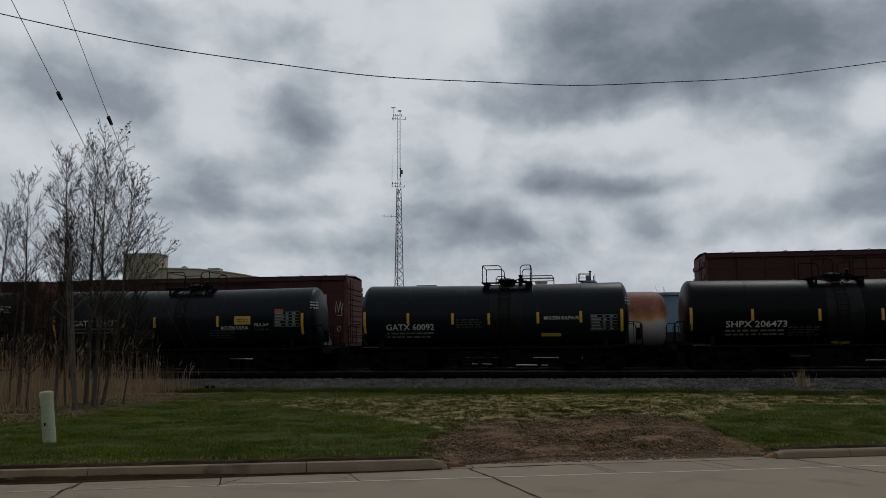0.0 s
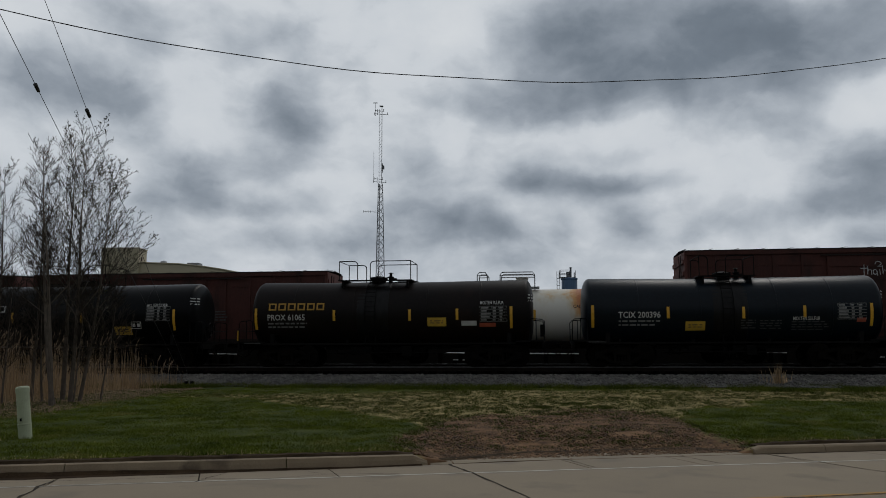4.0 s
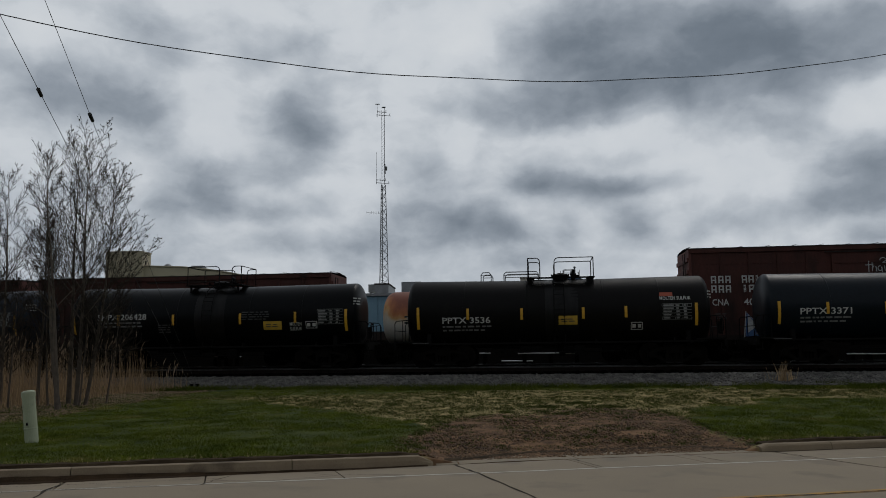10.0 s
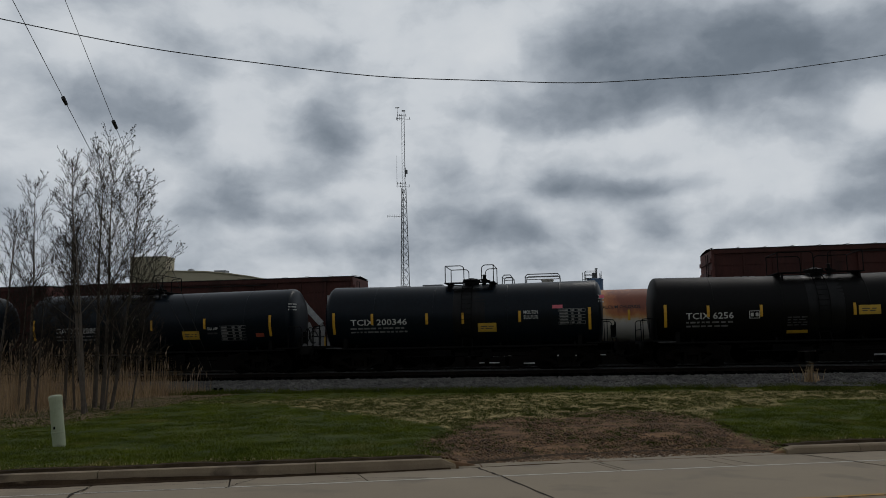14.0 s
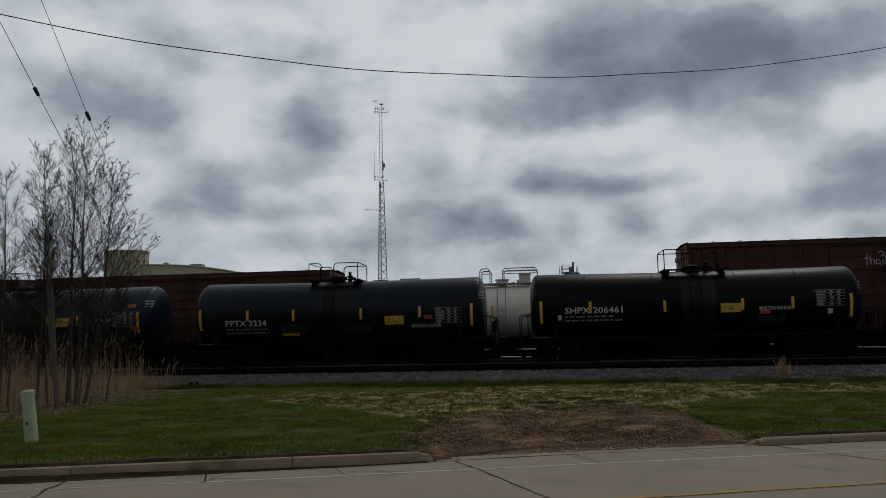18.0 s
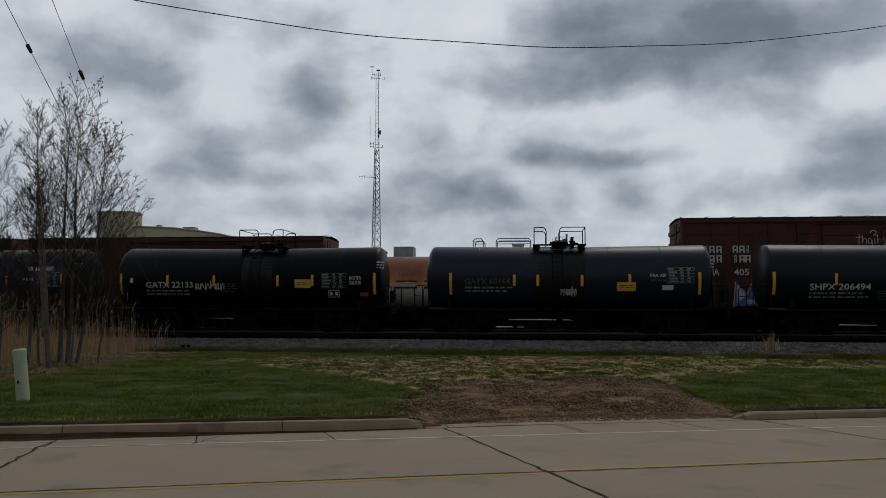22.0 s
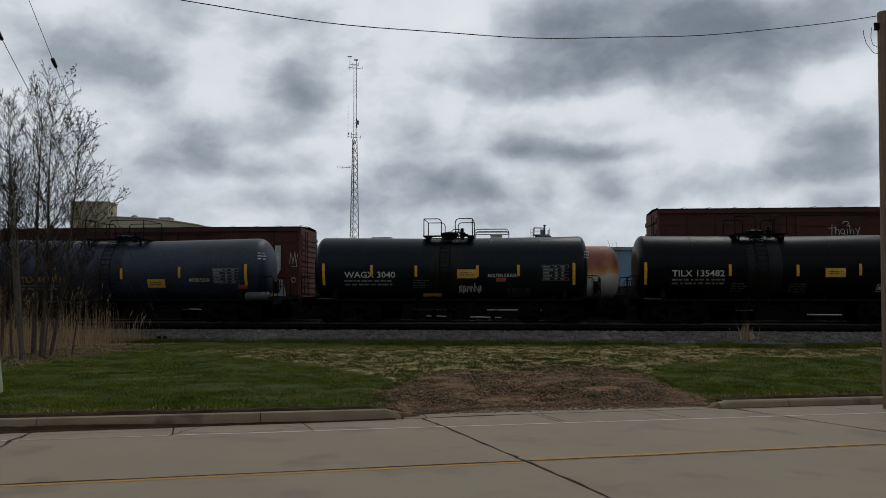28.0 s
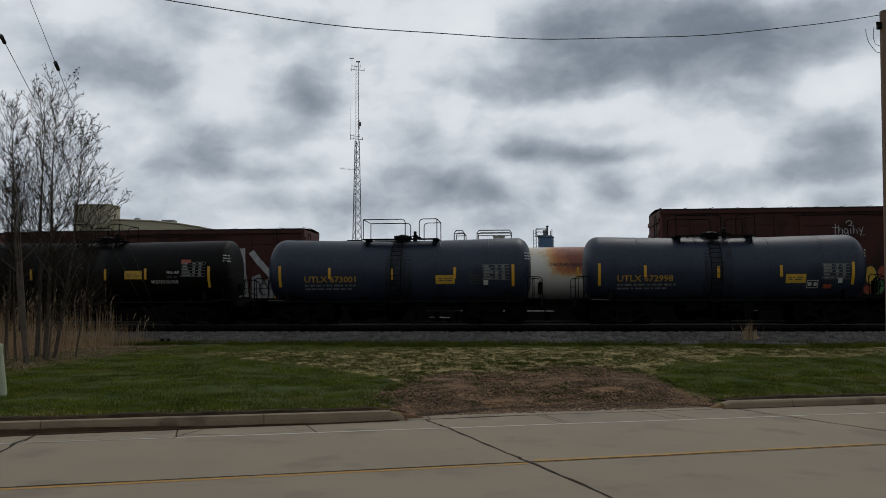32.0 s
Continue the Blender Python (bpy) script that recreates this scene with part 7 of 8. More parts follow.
def lattice_tower():
    t = thing("lattice_tower", pose(-10.07, 90, 0.5), "slender steel lattice mast carrying radio aerials", "radio mast")
    # three-legged lattice up to the step, then two slim masts side by side
    base_w, top_w, step = 1.35, 0.5, 19.9

    def leg(k, z):
        w = base_w + (top_w - base_w) * z / step
        a = radians(90 + k * 120 + 18)
        return Vector((w * 0.577 * math.cos(a), w * 0.577 * math.sin(a), z))
    for k in range(3):
        bm = bmesh.new()
        tube(bm, leg(k, 0), leg(k, step), 0.05, 0.04, 6)
        part("leg", bm, TOWER_STEEL, t)
    n = 22
    bm = bmesh.new()
    for i in range(n):
        z0, z1 = step * i / n, step * (i + 1) / n
        for k in range(3):
            tube(bm, leg(k, z0), leg((k + 1) % 3, z1), 0.02, seg=4, caps=False)
            tube(bm, leg((k + 1) % 3, z0), leg(k, z1), 0.02, seg=4, caps=False)
    part("bracing", bm, TOWER_STEEL, t)["kind"] = "stuff"
    for x, top, r in ((-0.14, 28.7, 0.02), (0.17, 29.1, 0.034)):
        bm = bmesh.new()
        tube(bm, (x, 0, step), (x, 0, top), r, seg=6)
        part("upper_mast", bm, TOWER_STEEL, t)
    bm = bmesh.new()
    for i in range(22):
        z = step + 0.4 * i
        tube(bm, (-0.14, 0, z), (0.17, 0, z + 0.4), 0.009, seg=4, caps=False)
    part("mast_lacing", bm, TOWER_STEEL, t)
    for z, a, b in ((20.1, -0.8, 0.75), (20.45, -0.75, 0.35), (28.1, -0.75, 0.9), (28.5, -0.65, 0.45)):
        bm = bmesh.new()
        tube(bm, (a, 0, z + 0.08), (b, 0, z - 0.1), 0.026, seg=6)
        for x in (a + 0.05, -0.35, b - 0.1):
            tube(bm, (x, 0, z - 0.1), (x, 0, z + 0.2), 0.03, seg=6)
        part("cross_arm", bm, TOWER_STEEL, t)
    for x, z0, z1, r in ((-0.76, 20.2, 23.8, 0.018), (-0.6, 27.9, 29.5, 0.022), (0.24, 21.2, 22.3, 0.06)):
        bm = bmesh.new()
        tube(bm, (x, 0, z0), (x, 0, z1), r, r * 0.6, 6)
        part("whip_aerial", bm, TOWER_STEEL, t)
    bm = bmesh.new()
    tube(bm, (-1.95, 0, 16.7), (-0.2, 0, 16.6), 0.022, seg=5)
    for k in range(6):
        tube(bm, (-1.9 + k * 0.27, 0, 16.5), (-1.9 + k * 0.27, 0, 16.85), 0.012, seg=4)
    part("yagi_aerial", bm, TOWER_STEEL, t)
    for c, d in (((0.1, 0, 29.05), (0.42, 0.2, 0.1)), ((0.32, 0, 21.8), (0.3, 0.26, 0.42)), ((-0.62, 0, 29.45), (0.5, 0.08, 0.08))):
        part("aerial_box", boxes((c, d)), TOWER_STEEL, t)
    part("equipment_cabin", boxes(((-0.6, 0.5, 8.0), (2.2, 1.4, 0.9))), GREY_METAL, t, "grey box at the tower's foot above the roof line")
    part("cabin_stand", boxes(((-1.4, 0.5, 3.8), (0.15, 0.15, 7.6)), ((0.2, 0.9, 3.8), (0.15, 0.15, 7.6))), TOWER_STEEL, t)


lattice_tower()


def silo():
    s = thing("silo", pose(10.05, 80, 0.85), "blue steel silo with a railed top and pipes", "silo")
    part("drum", lathe(bmesh.new(), [(0, 0.78), (7.55, 0.78), (7.6, 0.82), (7.7, 0.82), (7.75, 0.72)], "Z", 24), SILO_BLUE, s, "blue drum")
    part("top_plate", boxes(((-0.25, 0, 7.78), (1.5, 1.3, 0.05))), TOWER_STEEL, s)
    corners = [(-0.95, -0.6), (0.1, -0.6), (0.1, 0.6), (-0.95, 0.6)]
    for a, b in zip(corners, corners[1:] + corners[:1]):
        part("railing_post", tube(bmesh.new(), (*a, 7.8), (*a, 8.5), 0.025, seg=5), TOWER_STEEL, s)
        for h in (8.15, 8.5):
            part("railing_bar", tube(bmesh.new(), (*a, h), (*b, h), 0.022, seg=5), TOWER_STEEL, s)
    for x, top, r in ((0.15, 8.75, 0.09), (-0.1, 8.35, 0.2), (0.5, 8.3, 0.05), (0.62, 8.5, 0.03)):
        part("vent_pipe", tube(bmesh.new(), (x, 0, 7.7), (x, 0, top), r, seg=8), TOWER_STEEL, s)
    part("vent_cap", shift(lathe(bmesh.new(), [(0, 0.16), (0.08, 0.14), (0.12, 0.02)], "Z", 10), (0.15, 0, 8.72)), TOWER_STEEL, s)
    for x in (-1.25, -0.98):
        part("ladder_rail", tube(bmesh.new(), (x, -0.2, 0), (x, -0.2, 8.4), 0.03, seg=5), TOWER_STEEL, s)
    for k in range(24):
        part("ladder_rung", tube(bmesh.new(), (-1.25, -0.2, 0.35 * k), (-0.98, -0.2, 0.35 * k), 0.02, seg=4), TOWER_STEEL, s)


silo()


def blue_shed():
    b = thing("blue_shed", pose(4.5, 62, 0.5, 0, 0, -4), "pale blue metal shed with upright siding", "shed")
    w, h = 34, 5.5
    body = part("wall", boxes(((0, 4, h / 2), (w, 8, h))), BLUE_PANEL, b, "pale blue metal wall")
    # Added dark band: keeps the blue wall from showing under the cars.
    part("dark_lower_band", boxes(((0, -0.4, 1.35), (w, 0.7, 2.7))), BOX_DARK, b, "dark band added for the darkness seen beneath the cars")
    panel = mesh("siding_panel", boxes(((0, 0, h / 2), (0.92, 0.06, h - 0.2))), BLUE_PANEL)
    for i in range(30):
        o = part("siding_panel", panel, BLUE_PANEL, body)
        o.location = (-14.5 + i, -0.03, 0)
    part("roof", boxes(((0, 4, h + 0.1), (w + 0.4, 8.4, 0.22))), GREY_METAL, b)
    part("door", boxes(((7.0, -0.08, 1.1), (1.0, 0.06, 2.2))), BLUE_PANEL, b)
    part("roof_box", boxes(((-9.6, 2.5, h + 0.7), (1.6, 1.6, 1.0))), GREY_METAL, b)


blue_shed()


def glint_bars(s0, s1, z, r, label):
    """Made-up pale bars on dark timber bearers, behind the siding, for light glimpsed under the cars."""
    m = track_pose((s0 + s1) / 2, 44.0, 0)
    rack = thing("under_train_glint", m, label, "pipe rack")
    half = (s1 - s0) / 2
    for y in (0.0, 0.3):
        part("pipe", tube(bmesh.new(), (-half + y, y, z), (half - y, y, z - 0.02), r, seg=10), PALE_GLINT, rack, "pale bar for glimpsed light")
    for x in (-half * 0.8, 0.0, half * 0.8):
        part("bearer", boxes(((x, 0.15, (z - r + 0.7) / 2), (0.22, 0.7, z - r - 0.7))), TIMBER, rack)


# Added bars, pale where bright gaps show beneath the train.
for s0, s1, z, r in ((-1.85, 0.9, 1.66, 0.032), (2.4, 5.9, 1.62, 0.028), (1.5, 3.2, 1.22, 0.035), (-0.9, 0.2, 1.28, 0.032), (14.9, 16.6, 1.64, 0.03), (19.3, 21.4, 1.4, 0.035), (-14.8, -13.2, 1.63, 0.03)):
    glint_bars(s0, s1, z, r, "pale bars on dark bearers, added for light glimpsed under the cars")


def works_building():
    """A grey block and a low-roofed wing beyond the blue shed."""
    b = thing("works_building", pose(-9.1, 74, 0.5), "grey metal works building with a low wing and a flue", "building")
    part("wall", boxes(((0.99, 0, 3.5), (1.2, 6, 7.0))), GREY_METAL, b, "grey metal wall")
    part("roof", boxes(((0.99, 0, 7.06), (1.32, 6.1, 0.12))), BOX_DARK, b)
    part("wing", boxes(((-0.7, 0.5, 2.8), (2.15, 5, 5.6))), GREY_METAL, b, "low grey wing")
    part("wing_roof", boxes(((-0.7, 0.5, 5.66), (2.2, 5.2, 0.12))), BOX_DARK, b)
    part("flue", tube(bmesh.new(), (-1.05, -1.0, 5.6), (-1.05, -1.0, 6.7), 0.09, seg=10), TOWER_STEEL, b, "steel flue")
    part("flue_cap", shift(lathe(bmesh.new(), [(0, 0.16), (0.1, 0.12), (0.16, 0.02)], "Z", 10), (-1.05, -1.0, 6.7)), TOWER_STEEL, b)


works_building()


# ---- bare trees ----
def tree(x, y, height, lean, seed, label, leafy=0.0, reach=1.0, bare=0.2):
    """A slender tree: one leader to the top, many straight upswept limbs, and fans of fine twigs."""
    rng = random.Random(seed)
    t = thing("tree", pose(x, y, ground_z(x, y) - 0.05), label, "tree", "bare trees by the reeds")
    wood, twigs, leaves = bmesh.new(), bmesh.new(), bmesh.new()

    def bud(p, s):
        a = Vector((rng.gauss(0, 1), rng.gauss(0, 1), rng.gauss(0, 1))).normalized() * s
        b = Vector((rng.gauss(0, 1), rng.gauss(0, 1), rng.gauss(0, 1))).normalized() * s * 0.6
        leaves.faces.new([leaves.verts.new(p + q) for q in (-a, b, a, -b)])

    def around(d, out):
        side = out - d * out.dot(d)
        return side.normalized() if side.length > 1e-4 else d.orthogonal().normalized()

    def shoot(p, d, length, r, depth):
        """A shoot that bends gently upwards and forks off finer ones."""
        n = 5 if depth == 1 else 3
        turn = rng.uniform(0, 6.28)
        for i in range(n):
            d = (d + Vector((rng.gauss(0, 0.05), rng.gauss(0, 0.05), 0.035 + rng.gauss(0, 0.03)))).normalized()
            q = p + d * (length / n)
            r0, r1 = max(0.0052, r * (1 - 0.8 * i / n)), max(0.0044, r * (1 - 0.8 * (i + 1) / n))
            tube(wood if r0 > 0.015 else twigs, p, q, r0, r1, 5 if r0 > 0.02 else 3, False)
            if depth < 3:
                for _ in range(2 if depth == 1 else rng.choice((1, 1, 2))):
                    turn += 2.4 + rng.gauss(0, 0.4)
                    out = around(d, Vector((math.cos(turn), math.sin(turn), 0.3)))
                    k = rng.random()
                    shoot(p.lerp(q, k), (d + out * rng.uniform(0.45, 0.8)).normalized(), length * (0.5 - 0.28 * (i + k) / n) * rng.uniform(0.8, 1.2), r1 * 0.55, depth + 1)
            p = q
            if leafy and depth > 1 and rng.random() < leafy:
                bud(p + Vector((rng.gauss(0, 0.03), rng.gauss(0, 0.03), rng.gauss(0, 0.03))), rng.uniform(0.022, 0.046))
    p, d = Vector((0, 0, 0)), Vector((lean[0] * 1.6, lean[1], 1)).normalized()
    n, r = 16, 0.0095 * height
    turn = rng.uniform(0, 6.28)
    for i in range(n):
        k = i / n
        d = (d + Vector((rng.gauss(-lean[0] * 0.06, 0.012), rng.gauss(0, 0.02), 0.02))).normalized()
        q = p + d * (height / n)
        r1 = r * (1 - 1 / (n - i + 0.6)) if i < n - 1 else 0.005
        tube(wood, p, q, r, r1, 8, False)
        if k >= bare:
            for _ in range(2):
                turn += 2.4 + rng.gauss(0, 0.3)
                out = Vector((math.cos(turn), math.sin(turn), 0))
                wide = 1.15 - 0.5 * k
                size = height * (0.36 * (1 - 0.66 * (k - bare) / (1 - bare))) * rng.uniform(0.6, 1.15) * reach
                shoot(p.lerp(q, rng.random()), (d + out * wide * rng.uniform(0.7, 1.1)).normalized(), size, min(r1 * 0.45, 0.007 * size + 0.006), 1)
        elif k > 0.08 and rng.random() < 0.6:
            turn += 2.4
            shoot(p, (d + Vector((math.cos(turn), math.sin(turn), 0)) * 0.8).normalized(), height * 0.1, 0.008, 2)
        p, r = q, r1
    part("trunk", wood, BARK, t, "grey-brown trunk and limbs")
    part("crown", twigs, TWIG, t, "fine dark bare twigs")
    if leafy:
        part("young_leaves", leaves, BUD, t, "sparse small young leaves")
    return t


# trunks from the road towards the reeds
tree(-12.35, 23.6, 7.8, (-0.075, 0.0), 101, "slender bare tree with grey-brown upswept twigs", 0.0, 0.8, 0.33)
tree(-12.6, 24.2, 7.5, (-0.13, 0.0), 110, "slender bare tree with grey-brown upswept twigs", 0.0, 0.75, 0.35)
tree(-13.05, 25.6, 8.3, (0.025, 0.0), 102, "slender tree with sparse first leaves on its twigs", 0.22, 1.0, 0.3)
tree(-12.45, 24.9, 8.0, (0.04, 0.0), 103, "slender tree with a few first leaves", 0.35, 1.05, 0.3)
tree(-12.35, 25.3, 6.9, (0.11, 0.0), 109, "slender leaning tree with sparse first leaves on its twigs", 0.5, 1.25, 0.25)
tree(-14.7, 24.6, 7.2, (0.0, 0.0), 104, "slender bare tree with upswept twigs", 0.0, 0.75, 0.4)
tree(-13.95, 25.4, 6.2, (0.0, 0.02), 105, "thin bare sapling with upswept twigs", 0.0, 0.7, 0.3)
tree(-15.6, 24.3, 6.4, (0.02, 0.0), 106, "slender bare tree with upswept twigs", 0.0, 0.75, 0.35)
tree(-16.6, 23.8, 6.9, (-0.03, 0.0), 107, "slender bare tree with upswept twigs", 0.0, 0.8, 0.3)
tree(-12.2, 24.6, 3.4, (0.04, 0.0), 111, "thin bare sapling among the reeds", 0.0, 1.2, 0.2)
tree(-13.4, 25.0, 4.2, (-0.02, 0.0), 112, "thin bare sapling among the reeds", 0.0, 1.1, 0.2)
tree(-14.2, 24.2, 3.8, (0.0, 0.0), 113, "thin bare sapling among the reeds", 0.0, 1.2, 0.2)
tree(-11.9, 25.8, 3.6, (0.05, 0.0), 114, "thin bare sapling among the reeds", 0.0, 1.3, 0.2)
tree(-15.2, 24.9, 4.4, (0.0, 0.0), 115, "thin bare sapling among the reeds", 0.0, 1.1, 0.2)
tree(-18.0, 24.6, 7.3, (0.0, 0.0), 108, "slender bare tree with upswept twigs", 0.0, 0.8, 0.3)

# ---- by the road ----
def pedestal():
    p = thing("utility_pedestal", pose(-9.19, 16.60, ground_z(-9.19, 16.60) - 0.03, 0, -7, 0), "pale green plastic utility pedestal standing in the turf", "pedestal")
    part("body", lathe(bmesh.new(), [(0, 0.13), (0.3, 0.13), (0.305, 0.135), (0.33, 0.135), (0.335, 0.128), (0.98, 0.126)], "Z", 24), PEDESTAL, p, soft=False)
    part("cap", lathe(bmesh.new(), [(0.97, 0.138), (1.06, 0.137), (1.085, 0.125), (1.1, 0.09), (1.105, 0.02)], "Z", 24), PEDESTAL, p, "rounded cap")
    part("latch", boxes(((0, -0.135, 0.42), (0.03, 0.02, 0.06))), BLACK_STEEL, p)


pedestal()


def utility_pole(x, y, h, r, label, tilt=0.0):
    z = ground_z(x, y) - 0.1
    p = thing("utility_pole", pose(x, y, z, 0, tilt, 0), label, "utility pole")
    bm = bmesh.new()
    tube(bm, (0, 0, 0), (0, 0, h), r, r * 0.8, 16)
    part("post", bm, POLE_WOOD, p, "weathered round timber post")
    return p, z


right_pole, rz0 = utility_pole(9.45, 17.0, 8.62, 0.17, "weathered wooden utility pole on the verge", 0.85)
part("wire_clamp", boxes(((-0.16, 0, 8.3), (0.09, 0.09, 0.14)), ((-0.08, 0, 8.3), (0.2, 0.04, 0.05)), ((-0.2, 0, 8.36), (0.04, 0.05, 0.05))), BLACK_STEEL, right_pole)
bm = bmesh.new()
pipe(bm, [(-0.46, 0, 8.22), (-0.45, 0, 8.1), (-0.4, 0, 7.93), (-0.31, 0, 7.8), (-0.24, 0, 7.72), (-0.13, 0, 7.7)], 0.006)
pipe(bm, [(-0.28, 0, 8.28), (-0.3, 0, 8.05), (-0.26, 0, 7.9), (-0.14, 0, 7.84)], 0.006)
part("drip_loop", bm, CABLE, right_pole, "dangling black cable loops")
left_pole, lz0 = utility_pole(-8.22, 10.6, 13.8, 0.17, "weathered wooden utility pole on the verge")


def wire(a, b, sag, r, name, label, n=40):
    bm = bmesh.new()
    a, b = Vector(a), Vector(b)
    pts = []
    for i in range(n + 1):
        k = i / n
        p = a.lerp(b, k)
        p.z -= 4 * sag * k * (1 - k) * (1 + 0.22 * (0.5 - k))
        if sag:
            p.z += 0.014 * math.sin(k * 31) * math.sin(k * math.pi)
        pts.append(p)
    pipe(bm, pts, r, 5)
    tagged(new(name, mesh(name, bm, CABLE)), label, "cable")
    return pts


wire((-8.12, 10.60, 7.32), (9.46, 17.0, 8.35), 1.00, 0.008, "overhead_cable", "thin black overhead cable sagging between two poles")
guy = wire((-8.45, 10.60, 10.25), (-11.56, 32.70, 0.54), 0.0, 0.007, "guy_wire", "thin dark guy wire running down behind the bare trees", 2)
bm = bmesh.new()
tube(bm, (-9.25, 16.30, 7.74), (-9.28, 16.50, 7.65), 0.042, 0.036, 10)
tagged(new("strain_insulator", mesh("strain_insulator", bm, CABLE)), "dark strain insulator threaded on a guy wire", "insulator")
guy = wire((-8.70, 10.60, 13.51), (-11.31, 32.68, 0.54), 0.0, 0.007, "guy_wire", "thin dark guy wire running down behind the bare trees", 2)
bm = bmesh.new()
tube(bm, (-9.77, 19.65, 8.19), (-9.79, 19.88, 8.06), 0.048, 0.042, 10)
tagged(new("strain_insulator", mesh("strain_insulator", bm, CABLE)), "dark strain insulator threaded on a guy wire", "insulator")
bm = boxes(((-11.56, 32.70, 0.54), (0.12, 0.12, 0.3)))
tagged(new("ground_anchor", mesh("ground_anchor", bm, STEEL)), "steel ground anchor of a guy wire", "anchor")
bm = boxes(((-11.31, 32.68, 0.54), (0.12, 0.12, 0.3)))
tagged(new("ground_anchor", mesh("ground_anchor", bm, STEEL)), "steel ground anchor of a guy wire", "anchor")


# ---- far woods ----
def woods():
    rng = random.Random(77)
    bm = bmesh.new()
    for i in range(340):
        a = radians(rng.uniform(-40, 45) if i < 260 else rng.uniform(9, 16))
        d = rng.uniform(170, 230)
        if not (-30 < math.degrees(a) < 32):
            continue
        x, y = d * math.sin(a), d * math.cos(a)
        h = rng.uniform(6.5, 10.5) + 7.0 * smooth(8.5, 10.5, math.degrees(a)) * (1 - smooth(13, 16, math.degrees(a)))
        tube(bm, (x, y, 0), (x, y, h * 0.5), 0.15, 0.08, 4, False)
        for k in range(26):
            b = rng.uniform(0, 6.28)
            p = Vector((x + rng.gauss(0, 0.6), y + rng.gauss(0, 0.6), h * rng.uniform(0.3, 0.75)))
            q = p + Vector((math.cos(b) * rng.uniform(0.4, 1.5), math.sin(b), rng.uniform(0.8, 2.6)))
            tube(bm, p, q, 0.05, 0.012, 3, False)
    tagged(new("far_woods", mesh("far_woods", bm, WOODS)), "bare grey-brown woods far beyond the tracks", "woods", kind="stuff")


woods()


# ---- behind the camera ----
def unseen_woods():
    """An unseen dark line of trees behind the camera, added to darken the tank sides' reflections."""
    rng = random.Random(5)
    bm = bmesh.new()
    for i in range(150):
        x, y = -150 + 2 * i + rng.uniform(-1, 1), -32 - rng.uniform(0, 6)
        h = rng.uniform(8, 12.5)
        for k in range(5):
            c = Vector((x + rng.gauss(0, 1.2), y + rng.gauss(0, 1), h * (0.12 + 0.19 * k)))
            bmesh.ops.create_icosphere(bm, subdivisions=1, radius=rng.uniform(1.5, 2.3), matrix=Matrix.Translation(c))
    tagged(new("unseen_woods", mesh("unseen_woods", bm, WOODS_DARK)), "unseen dark trees added to darken the tanks' reflections", "woods", kind="stuff")


unseen_woods()

# ---- the passing car ----
from mathutils.bvhtree import BVHTree


